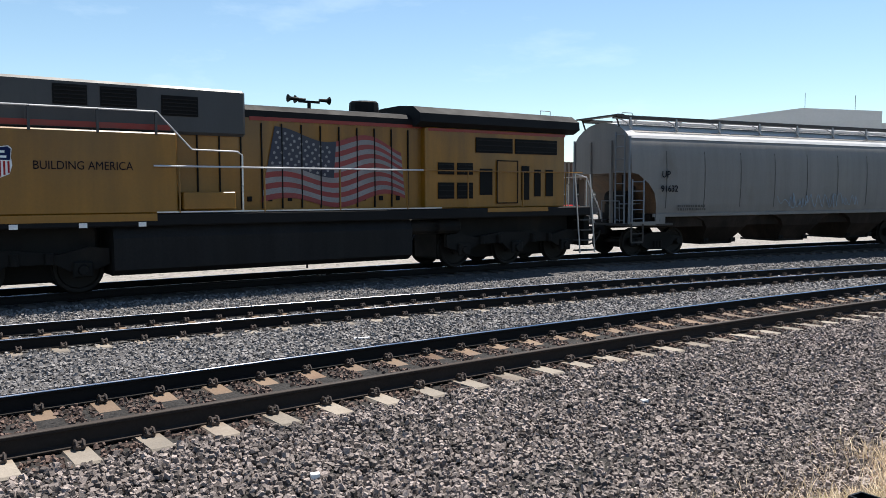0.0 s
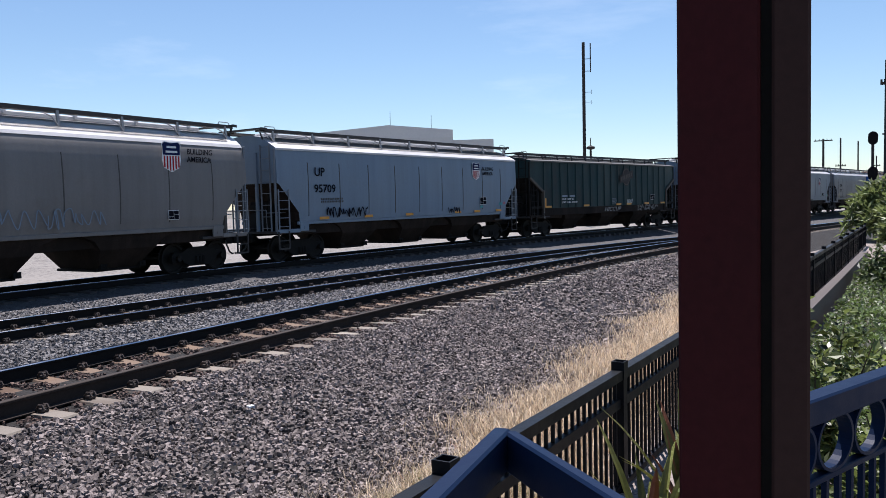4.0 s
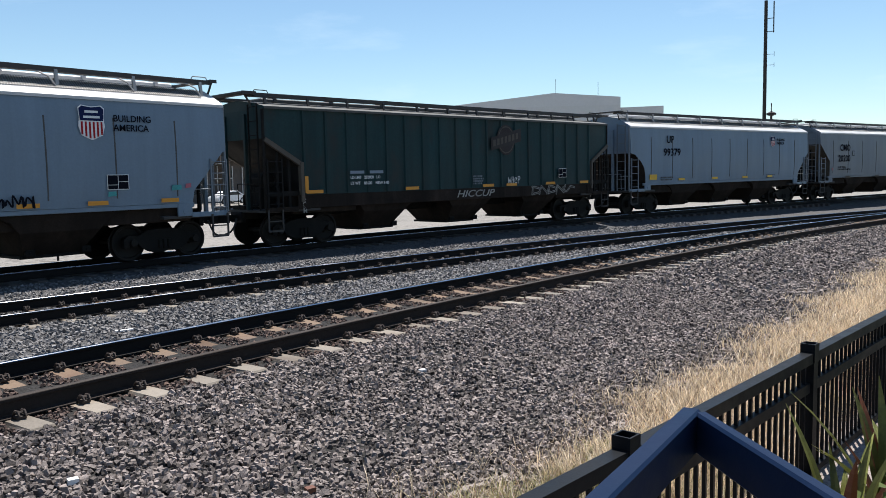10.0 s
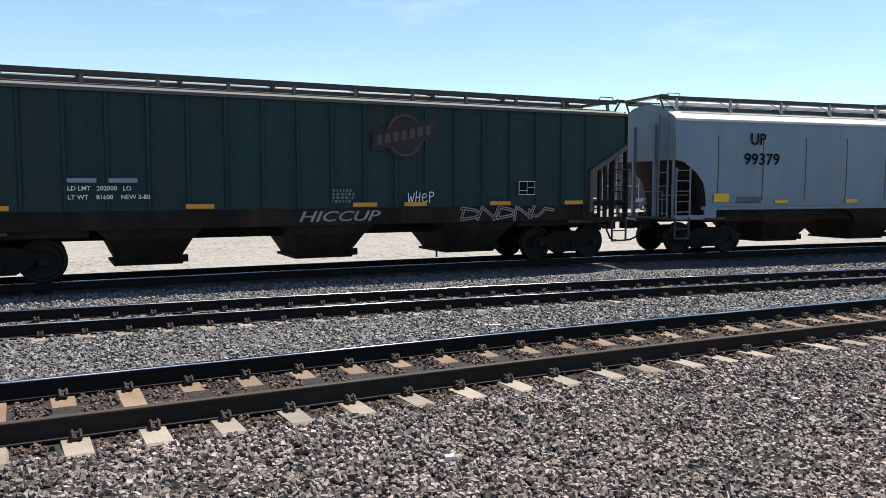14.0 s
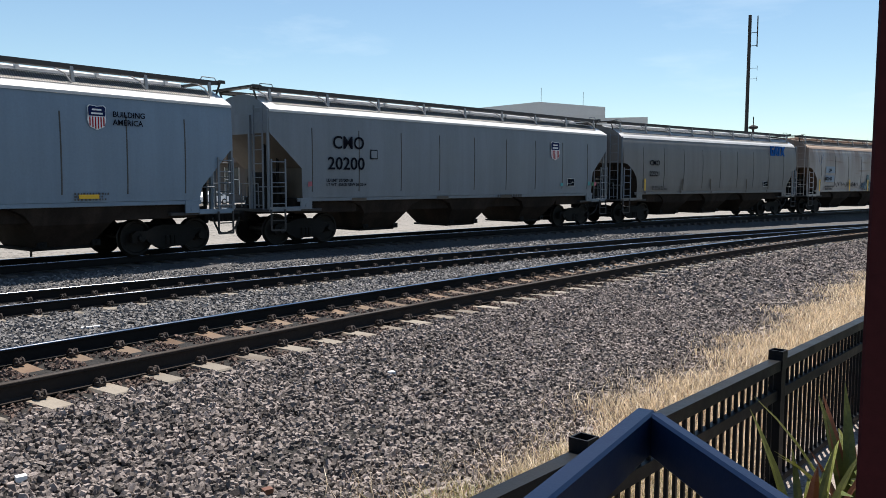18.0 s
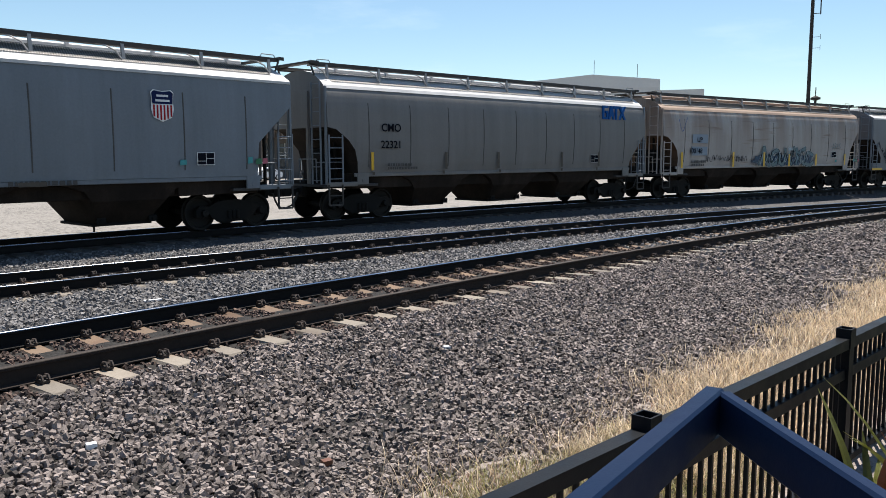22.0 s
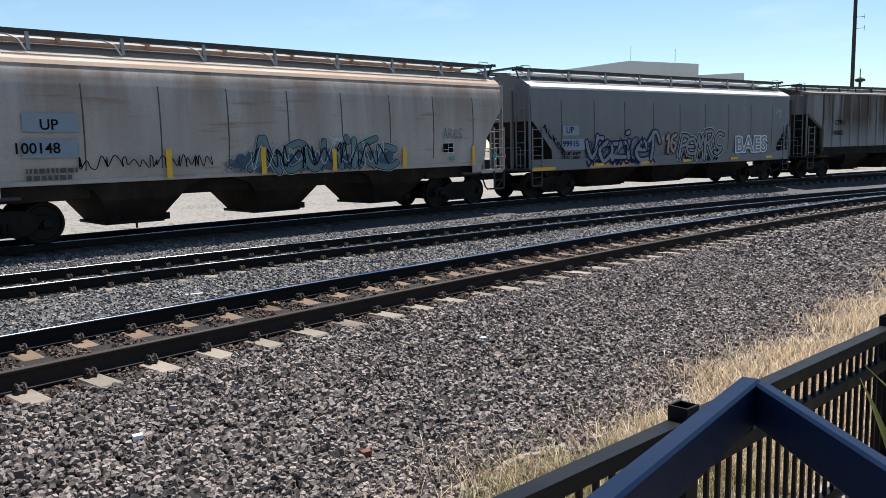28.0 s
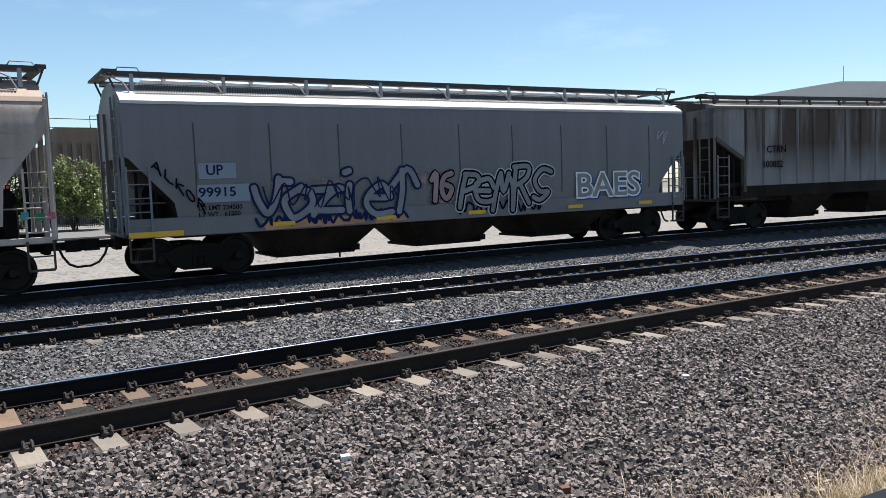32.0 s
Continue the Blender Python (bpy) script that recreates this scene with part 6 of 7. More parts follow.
    for a, b, z0, z1 in ((15.3, 16.65, 3.35, 3.78), (16.75, 18.4, 3.35, 3.78), (14.0, 14.55, 2.72, 3.05), (14.65, 15.2, 2.72, 3.05), (14.0, 14.55, 2.05, 2.5), (14.65, 15.2, 2.05, 2.5),
                         (15.45, 15.9, 2.15, 2.9), (17.0, 17.3, 2.0, 3.0), (17.5, 17.75, 2.1, 2.9), (17.95, 18.25, 2.1, 2.9)):
        p = plate("louvre", a, b, z0, z1, -1.33, M_LOUVRE, "dark louvred opening")
        if z1 - z0 < 0.6:
            for k in range(3):
                zz = z0 + (k + 0.5) * (z1 - z0) / 3
                plate("louvre_slat", a + 0.02, b - 0.02, zz - 0.015, zz + 0.015, -1.345, M_TANK, parent=p, t=0.015)
    plate("access_door", 16.05, 16.85, 1.9, 3.15, -1.335, M_LOCO, "yellow access door")
    bm = bmesh.new()
    for a, b, c, d in ((16.05, 16.85, 3.12, 3.15), (16.05, 16.85, 1.9, 1.93), (16.05, 16.08, 1.9, 3.15), (16.82, 16.85, 1.9, 3.15)):
        box(bm, X(a), X(b), -1.36, -1.345, c, d)
    part("door_trim", bm, M_LOUVRE, loco)
    bm = bmesh.new()
    lathe(bm, [(4.38, 0.42), (4.68, 0.4), (4.72, 0.36)], "z", (X(12.45), 0, 0), 14)
    part("exhaust_stack", bm, M_LOUVRE, loco, "black exhaust stack")
    bm = bmesh.new()
    tube(bm, [(X(10.8), 0, 4.36), (X(10.8), 0, 4.62)], 0.05, 8)
    bar(bm, (X(10.5), 0, 4.62), (X(11.1), 0, 4.62), 0.06)
    for a, s in ((10.5, -1), (11.1, 1), (10.75, -1)):
        lathe(bm, sorted([(s * 0.0, 0.04), (s * 0.22, 0.05), (s * 0.3, 0.11)]), "x", (X(a), 0.0 if a != 10.75 else 0.12, 4.68), 10)
    part("air_horn", bm, M_LOUVRE, loco, "black air horn")
    bm = bmesh.new()
    tube(bm, [(X(18.3), -0.7, 4.58), (X(18.3), -0.7, 4.74), (X(18.7), -0.7, 4.74), (X(18.7), -0.7, 4.58)], 0.015, 5)
    part("roof_grab", bm, M_HANDRAIL, loco)
    # walkway handrails
    bm = bmesh.new()
    tube(bm, [(X(6.35), -1.52, 2.82), (X(13.4), -1.52, 2.82)], 0.024, 6)
    part("handrail", bm, M_HANDRAIL, loco, "pale steel handrail")
    bm = bmesh.new()
    tube(bm, [(X(13.4), -1.52, 2.82), (X(19.3), -1.52, 2.82)], 0.02, 6)
    part("handrail", bm, M_LOCO, loco, "yellow handrail")
    bm = bmesh.new()
    tube(bm, [(X(u0 + 3.3), -1.5, 4.0), (X(6.45), -1.5, 4.0), (X(7.2), -1.5, 3.2), (X(8.25), -1.5, 3.18), (X(8.37), -1.5, 3.1), (X(8.37), -1.5, 1.8)], 0.022, 6)
    part("handrail", bm, M_HANDRAIL, loco, "pale steel handrail")
    bm = bmesh.new()
    tube(bm, [(0, -1.52, 1.78), (0, -1.52, 2.82)], 0.02, 6)
    st = part("stanchion", bm, M_LOCO, loco)
    for i, a in enumerate((6.9, 8.9, 10.9, 12.9, 14.9, 16.9, 18.6)):
        if i == 0:
            st.matrix_basis = pose(X(a), 0, 0)
        else:
            again(st, loco, pose(X(a), 0, 0))
    for a in (3.9, 5.2, 6.4):
        bm = bmesh.new()
        box(bm, X(a), X(a) + 0.05, -1.53, -1.48, 3.5, 4.0)
        part("stanchion", bm, M_LOCOGREY, loco)
    plate("walkway_edge", 6.4, 14.0, 1.79, 1.82, -1.5, M_HANDRAIL, "worn bright walkway edge", t=0.02)
    bm = bmesh.new()
    box(bm, X(6.98), X(8.2), -1.5, -1.15, 1.85, 2.25, 0.02)
    part("walkway_box", bm, M_LOCO, loco, "yellow box on the walkway")
    lettering("BUILDING AMERICA", 0.25, X(3.97), -1.49, 2.72, M_MARK, loco, "dark slogan on the cabinet", wide=0.87, bold=0.0)
    shield(loco, X(3.35), 2.85, 0.62, -1.492)
    for a in (3.5, 4.8, 6.0):
        plate("frame_light_patch", a, a + 0.16, 1.5, 1.6, -1.505, M_WHITE)
    # rear platform, steps and end rails
    bm = bmesh.new()
    for z in (0.3, 0.62, 0.94, 1.26):
        box(bm, X(19.25), X(19.85), -1.52, -1.2, z, z + 0.04)
    part("steps", bm, M_RACK, loco, "rear boarding steps")
    bm = bmesh.new()
    for a in (19.22, 19.86):
        tube(bm, [(X(a), -1.53, 0.25), (X(a - 0.15), -1.53, 1.8), (X(a - 0.2), -1.5, 2.7)], 0.024, 6)
    tube(bm, [(X(19.0), -1.5, 2.72), (X(19.5), -1.5, 2.6), (X(20.1), -1.5, 1.55), (X(20.2), -1.45, 1.3)], 0.024, 6)
    part("step_handrail", bm, M_HANDRAIL, loco, "bright step handrails")
    bm = bmesh.new()
    tube(bm, [(X(19.7), -1.3, 1.7), (X(19.7), -1.3, 2.7), (X(19.7), 1.3, 2.7), (X(19.7), 1.3, 1.7)], 0.022, 6)
    tube(bm, [(X(19.7), -0.5, 1.7), (X(19.7), -0.5, 2.7)], 0.02, 6)
    part("end_rail", bm, M_HANDRAIL, loco)
    slab("pilot", u1 - 0.35, u1 - 0.1, 1.35, 0.55, 1.5, M_BLACK, "black end plate")
    coupler(loco, X(u1 - 0.1), 1)
    # three-axle trucks
    for a in (16.9, 2.95):
        bm = bmesh.new()
        prof = [(-2.5, 0.62), (-2.5, 0.95), (-2.1, 1.0), (-1.5, 0.86), (-0.6, 0.98), (0.6, 0.98), (1.5, 0.86), (2.1, 1.0), (2.5, 0.95), (2.5, 0.62), (2.2, 0.5), (1.7, 0.5), (1.4, 0.66), (0.5, 0.66), (0.25, 0.45), (-0.25, 0.45),
                (-0.5, 0.66), (-1.4, 0.66), (-1.7, 0.5), (-2.2, 0.5)]
        for s in (-1, 1):
            prism(bm, prof, "y", s * 1.12 - 0.08, s * 1.12 + 0.08)
        box(bm, -2.45, 2.45, -0.62, 0.62, 0.22, 1.5, 0.05)
        box(bm, -2.3, 2.3, -1.0, 1.0, 0.75, 1.5, 0.05)
        t = part("truck", bm, M_BLACK, loco, "black three-axle locomotive truck")
        t.matrix_basis = pose(X(a), 0, 0)
        for dx in (-1.95, 0.0, 1.95):
            w = wheelset(t, dx, 0.52)
            WHEELS.append((w, dx, 0.52))
            bm = bmesh.new()
            box(bm, dx - 0.2, dx + 0.2, -1.3, -1.18, 0.36, 0.7, 0.03)
            lathe(bm, [(-1.36, 0.1), (-1.3, 0.12)], "y", (dx, 0, 0.52), 10)
            part("axle_box", bm, M_BLACK, t)
        for dx in (-1.3, -0.65, 0.65, 1.3):
            bm = bmesh.new()
            lathe(bm, [(0.66, 0.1), (0.9, 0.1)], "z", (dx, -1.22, 0), 8)
            part("spring", bm, M_BLACK, t)
    for a in (13.6, 14.3):
        bm = bmesh.new()
        lathe(bm, [(-0.5, 0.16), (-0.46, 0.2), (0.46, 0.2), (0.5, 0.16)], "x", (X(a), -1.15, 1.28), 12)
        part("air_reservoir", bm, M_BLACK, loco)
    # the superstructure sits a little low on its trucks
    for ob in loco.children:
        if ob.name.split(".")[0] not in ("truck", "coupler", "brake_hose", "steps", "step_handrail"):
            ob.matrix_basis = pose(0, 0, -0.08) @ ob.matrix_basis
    TRAIN.append((loco, u0 - 0.25, u1 - 0.25))


build_locomotive(*CARS[0])


# ---- platform edge: post, railings, iron fence ----
def fence_y(x):
    return -5.64 - 0.106 * (x - 3.88)


bm = bmesh.new()
prism(bm, [(-6, -6.08), (3.45, -6.08), (2.42, -7.04), (4.1, -7.08), (7.4, -8.66), (7.4, -14), (-6, -14)], "z", -0.55, -0.17)
tagged(part("platform", bm, M_CONCRETE), "pale concrete viewing platform", "platform", kind="structure")


def build_fence():
    fence = thing("iron_fence", Matrix(), "black metal picket fence with square capped posts", "fence")
    a, b = 0.9, 46.0
    step = 2.73
    xs = [3.88 + step * i for i in range(-1, 15)]
    bm = bmesh.new()
    box(bm, -0.046, 0.046, -0.046, 0.046, -0.5, 0.45)
    post = part("post", bm, M_FENCE, fence)
    bm = bmesh.new()
    for x0, x1, y0, y1 in ((-0.052, 0.052, -0.052, -0.042), (-0.052, 0.052, 0.042, 0.052), (-0.052, -0.042, -0.042, 0.042), (0.042, 0.052, -0.042, 0.042)):
        box(bm, x0, x1, y0, y1, 0.44, 0.58)
    box(bm, -0.042, 0.042, -0.042, 0.042, 0.44, 0.5)
    cap = part("post_cap", bm, M_FENCE, fence, "open square post cap")
    turn = math.degrees(math.atan(-0.106))
    bm = bmesh.new()
    box(bm, -0.011, 0.011, -0.011, 0.011, -0.46, 0.42)
    picket = part("picket", bm, M_FENCE, fence)
    first = True
    n = 0
    for i, x in enumerate(xs):
        m = pose(x, fence_y(x), 0, 0, 0, turn)
        if i == 0:
            post.matrix_basis, cap.matrix_basis = m, m
        else:
            again(post, fence, m)
            again(cap, fence, m)
        if i == len(xs) - 1:
            break
        x1 = xs[i + 1]
        for z, hh, ww in ((0.475, 0.075, 0.085), (0.25, 0.075, 0.05), (-0.43, 0.05, 0.045)):
            bm = bmesh.new()
            bar(bm, (x + 0.05, fence_y(x + 0.05), z), (x1 - 0.05, fence_y(x1 - 0.05), z), ww, hh)
            part("fence_rail", bm, M_FENCE, fence)
        k = 24
        if n < 290:
            for j in range(1, k):
                xx = x + (x1 - x) * j / k
                m = pose(xx, fence_y(xx), 0, 0, 0, turn)
                n += 1
                if first:
                    picket.matrix_basis, first = m, False
                else:
                    again(picket, fence, m)
        else:
            bm = bmesh.new()
            for j in range(1, k):
                xx = x + (x1 - x) * j / k
                box(bm, xx - 0.01, xx + 0.01, fence_y(xx) - 0.01, fence_y(xx) + 0.01, -0.4, 0.42)
            tagged(part("far_pickets", bm, M_FENCE, fence), kind="stuff")
    return fence


build_fence()


def rail_run(railing, p, q, top, low, picket_step, rings=False, base=-0.17, width=0.11):
    """One straight run of railing: broad top rail, lower rail, pickets or rings between."""
    p, q = Vector((*p, 0)), Vector((*q, 0))
    d = q - p
    L = d.length
    turn = math.degrees(math.atan2(d.y, d.x))
    bm = bmesh.new()
    w = width / 2
    box(bm, 0, L, -w, w, top - (0.13 if rings else 0.165), top, 0.01)
    part("top_rail", bm, M_RAILBLUE, railing).matrix_basis = pose(p.x, p.y, 0, 0, 0, turn)
    for z in (low, base + 0.09) if rings else ():
        bm = bmesh.new()
        box(bm, 0, L, -0.03, 0.03, z - 0.035, z, 0.006)
        part("lower_rail", bm, M_RAILBLUE, railing).matrix_basis = pose(p.x, p.y, 0, 0, 0, turn)
    if not rings:
        return
    n = int(L / picket_step)
    zt = low
    bm = bmesh.new()
    box(bm, -0.014, 0.014, -0.014, 0.014, base + 0.08, zt - 0.03)
    pk = part("picket", bm, M_RAILBLUE, railing)
    for j in range(1, n):
        o = p + d * j / n
        m = pose(o.x, o.y, 0, 0, 0, turn)
        if j == 1:
            pk.matrix_basis = m
        else:
            again(pk, railing, m)
    if rings:
        hgt = top - 0.1 - low
        bm = bmesh.new()
        k = 28
        rr = []
        for i in range(k):
            a = 2 * math.pi * i / k
            rr.append([bm.verts.new((0.19 * s * math.cos(a), y, low + hgt / 2 + hgt / 2 * s * math.sin(a))) for s, y in ((1, -0.035), (1, 0.035), (0.9, 0.035), (0.9, -0.035))])
        for i in range(k):
            a, b = rr[i], rr[(i + 1) % k]
            for j in range(4):
                bm.faces.new((a[j], a[(j + 1) % 4], b[(j + 1) % 4], b[j]))
        ring = part("ring_ornament", bm, M_RAILBLUE, railing, "flattened steel ring")
        n = int(L / 0.38)
        for j in range(n):
            o = p + d * (j + 0.5) / n
            m = pose(o.x, o.y, 0, 0, 0, turn)
            if j == 0:
                ring.matrix_basis = m
            else:
                again(ring, railing, m)


railing = thing("platform_railing", Matrix(), "dark blue steel railing with a pointed corner on the platform", "railing")
rail_run(railing, (-0.6, -6.44), (3.305, -6.16), 0.938, 0.74, 0.1, width=0.076)
rail_run(railing, (3.285, -6.2), (2.35, -7.11), 0.934, 0.74, 0.1, width=0.055)
railing = thing("ring_railing", Matrix(), "dark blue steel railing with a band of rings", "railing")
rail_run(railing, (4.1, -7.135), (7.2, -8.675), 0.9, 0.5, 0.13, rings=True)
for x, y in ((7.2, -8.657),):
    bm = bmesh.new()
    box(bm, x - 0.045, x + 0.045, y - 0.045, y + 0.045, -0.17, 0.9, 0.005)
    part("railing_post", bm, M_RAILBLUE, railing)

# shelter post: a boxed steel column, red outer plate and brown inner flange
column = thing("shelter_post", Matrix(), "dark red painted steel shelter post, brown on its flange", "post")
bm = bmesh.new()
box(bm, 2.1, 2.25, -7.2, -7.03, -0.17, 4.6, 0.006)
part("red_web", bm, M_POST, column, "dark red painted face")
# Groove strip in plain black, which stands in for its shadow
bm = bmesh.new()
box(bm, 2.13, 2.24, -7.222, -7.2, -0.17, 4.6)
part("dark_recess", bm, M_BLACK, column, "groove with its shadow put in as black")
bm = bmesh.new()
box(bm, 2.1, 2.25, -7.297, -7.222, -0.17, 4.6, 0.006)
part("flange", bm, M_POSTSIDE, column, "brown painted flange")
bm = bmesh.new()
box(bm, 2.04, 2.3, -7.37, -6.95, -0.17, -0.14, 0.006)
part("base_plate", bm, M_POSTSIDE, column)

# low wall, bed and footpath beyond the railing
bm = bmesh.new()
prism(bm, [(8.5, fence_y(8.5) - 0.35), (30, fence_y(30) - 0.5), (30, fence_y(30) - 0.68), (8.5, fence_y(8.5) - 0.53)], "z", -0.5, 0.02)
wall = part("low_wall", bm, M_WALL)
tagged(wall, "low concrete planter wall along the fence", "wall", kind="structure")
bm = bmesh.new()
prism(bm, [(7.5, -8.35), (45, -14.1), (45, -17.5), (7.5, -12.0)], "z", -0.5, -0.3)
tagged(part("footpath", bm, M_CONCRETE), "pale concrete footpath", "path", kind="structure")
bm = bmesh.new()
prism(bm, [(7.5, -8.15), (45, -13.9), (45, -14.08), (7.5, -8.33)], "z", -0.5, -0.2)
tagged(part("path_kerb", bm, M_CONCRETE), "concrete edging kerb of the footpath", "kerb", kind="structure")


# ---- plants ----
def leaf_cloud(name, centres, material, parent, size, rng, label="", stretch=1.0):
    """Many small bent leaves at given places, in one mesh."""
    n = len(centres)
    base = np.array([(0, 0, 0), (0.35, 0.5, 0.12), (0, 1, 0), (-0.35, 0.5, 0.12)], float)
    base[:, 1] *= stretch
    ang = rng.uniform(0, 6.283, n)
    tilt = rng.uniform(-1.0, 1.0, n)
    roll = rng.uniform(-0.8, 0.8, n)
    sz = size * rng.uniform(0.6, 1.3, n)
    v = np.repeat(base[None], n, 0) * sz[:, None, None]
    cr, sr = np.cos(roll)[:, None], np.sin(roll)[:, None]
    x, y, z = v[..., 0].copy(), v[..., 1].copy(), v[..., 2].copy()
    x, z = x * cr + z * sr, -x * sr + z * cr
    ct, st = np.cos(tilt)[:, None], np.sin(tilt)[:, None]
    y, z = y * ct - z * st, y * st + z * ct
    ca, sa = np.cos(ang)[:, None], np.sin(ang)[:, None]
    x, y = x * ca - y * sa, x * sa + y * ca
    v = (np.stack((x, y, z), -1) + np.asarray(centres)[:, None, :]).reshape(-1, 3)
    k = np.arange(n)[:, None] * 4
    tri = np.concatenate((k + np.array([[0, 1, 2]]), k + np.array([[0, 2, 3]])), 0)
    me = bpy.data.meshes.new(name)
    me.vertices.add(len(v))
    me.vertices.foreach_set("co", v.ravel())
    me.loops.add(tri.size)
    me.loops.foreach_set("vertex_index", tri.ravel().astype(np.int32))
    me.polygons.add(len(tri))
    me.polygons.foreach_set("loop_start", np.arange(0, tri.size, 3, dtype=np.int32))
    me.polygons.foreach_set("use_smooth", np.zeros(len(tri), bool))
    me.update(calc_edges=True)
    return finish(name, me, material, parent, label)


def tree(x, y, z0, height, spread, leaves, material, label, seed, leaf=0.16, trunk_r=0.14, low=0.3, group=""):
    rng = np.random.default_rng(seed)
    t = thing("tree", pose(x, y, z0), label, "tree", group)
    bm = bmesh.new()
    tube(bm, [(0, 0, 0), (0.05, 0.03, height * 0.3), (-0.04, 0.05, height * 0.6), (0.02, 0, height * 0.9)], trunk_r, 8, trunk_r * 0.25)
    tips = []
    for i in range(11):
        a = i * 2.4 + rng.uniform(-0.3, 0.3)
        zb = height * (low + 0.5 * i / 11)
        r = spread * rng.uniform(0.55, 0.95) * (1.0 if i < 7 else 0.7)
        tip = Vector((math.cos(a) * r, math.sin(a) * r, zb + height * rng.uniform(0.08, 0.25)))
        tube(bm, [(0, 0, zb), tip * 0.5 + Vector((0, 0, zb * 0.45)), tip], trunk_r * 0.35, 5, trunk_r * 0.08)
        tips.append(tip)
    tips.append(Vector((0, 0, height * 0.92)))
    part("trunk", bm, M_BARK, t, "brown trunk with limbs")
    clumps = []
    for tip in tips:
        for j in range(5):
            c = tip * rng.uniform(0.55, 1.0) + Vector(rng.normal(0, spread * 0.16, 3))
            c.z = max(c.z, height * low * 0.8)
            clumps.append((c, spread * rng.uniform(0.13, 0.3)))
    w = np.array([r ** 2 for _, r in clumps])
    pick = rng.choice(len(clumps), leaves, p=w / w.sum())
    dirs = rng.normal(size=(leaves, 3))
    dirs /= np.linalg.norm(dirs, axis=1)[:, None]
    rad = rng.uniform(0.5, 1.0, leaves) ** 0.5
    cs = np.array([clumps[i][0] for i in pick]) + dirs * (np.array([clumps[i][1] for i in pick]) * rad)[:, None] * np.array([1, 1, 0.8])
    leaf_cloud("crown", cs, material, t, leaf, rng, "leafy crown with gaps")
    return t


tree(24.0, -12.75, -0.4, 8.0, 3.0, 26000, M_LEAFDARK, "dense dark-green tree beside the footpath", 5, leaf=0.17, low=0.26)


def low_bush(x, y, z0, sx, sy, sz, leaves, material, label, seed, leaf=0.2, stretch=1.6):
    rng = np.random.default_rng(seed)
    t = thing("bush", pose(x, y, z0), label, "bush")
    bm = bmesh.new()
    for i in range(14):
        a = rng.uniform(0, 6.28)
        r = rng.uniform(0.3, 0.95)
        tube(bm, [(0.1 * math.cos(a), 0.1 * math.sin(a), 0), (sx * r * 0.5 * math.cos(a), sy * r * 0.5 * math.sin(a), sz * 0.5), (sx * r * math.cos(a), sy * r * math.sin(a), sz * rng.uniform(0.6, 1.0))], 0.03, 5, 0.008)
    part("woody_base", bm, M_BARK, t)
    a = rng.uniform(0, 6.283, leaves)
    r = np.sqrt(rng.uniform(0.05, 1, leaves)) * (1 + 0.18 * np.sin(a * 5 + 1) + 0.1 * np.sin(a * 9))
    top = np.sqrt(np.clip(1 - (r / 1.25) ** 2, 0.02, 1)) * sz * (0.85 + 0.2 * np.sin(a * 3 + r * 4))
    z = top * rng.uniform(0.1, 1, leaves) ** 0.5
    leaf_cloud("foliage", np.c_[sx * r * np.cos(a), sy * r * np.sin(a), z], material, t, leaf, rng, stretch=stretch)
    return t


low_bush(47.5, -11.3, -0.4, 2.9, 1.9, 3.1, 7000, M_BUSH, "light-green feathery bush behind the fence", 8, 0.2, 2.6)
low_bush(22.0, -9.3, -0.4, 1.0, 0.8, 1.1, 1600, M_LEAF, "small green shrub by the planter wall", 9, 0.12, 1.5)
low_bush(36.0, -11.0, -0.4, 1.2, 1.0, 1.7, 2400, M_BUSH, "feathery green bush further along the fence", 18, 0.2, 2.2)


# ground cover bed
def ground_cover():
    rng = np.random.default_rng(21)
    n = 26000
    x = 7.6 + 20 * rng.uniform(0, 1, n) ** 1.35
    top = fence_y(1.0) - 0.106 * (x - 1.0) - 0.75
    bot = -8.15 - 0.1533 * (x - 7.5) + 0.05
    y = top + (bot - top) * rng.uniform(0, 1, n)
    z = -0.42 + rng.uniform(0.15, 1, n) * (0.26 + 0.1 * np.sin(x * 3.1) * np.sin(y * 4.3 + x))
    ob = leaf_cloud("ground_cover", np.c_[x, y, z], M_HEDGE, None, 0.075, rng)
    tagged(ob, "bright green leafy ground cover in the bed", "ground cover", kind="stuff")


ground_cover()


def leafy_shrub(x, y, z0, height, seed, leaves, label):
    rng = np.random.default_rng(seed)
    t = thing("shrub", pose(x, y, z0), label, "shrub")
    bm = bmesh.new()
    cs = []
    for i in range(9):
        a = rng.uniform(0, 6.28)
        h = height * rng.uniform(0.65, 1.0)
        r = height * rng.uniform(0.08, 0.3)
        pts = [Vector((0.03 * math.cos(a), 0.03 * math.sin(a), 0)), Vector((r * 0.5 * math.cos(a), r * 0.5 * math.sin(a), h * 0.55)), Vector((r * math.cos(a), r * math.sin(a), h))]
        tube(bm, pts, 0.014, 5, 0.004)
        for j in range(leaves // 9):
            f = rng.uniform(0.15, 1.0)
            p = pts[0].lerp(pts[1], f * 2) if f < 0.5 else pts[1].lerp(pts[2], f * 2 - 1)
            cs.append(p + Vector(rng.normal(0, 0.06, 3)))
    part("woody_base", bm, M_BARK, t, "thin branching woody base")
    leaf_cloud("leaves", np.array(cs), M_SHRUB, t, 0.085, rng, "broad pointed green leaves")
    return t


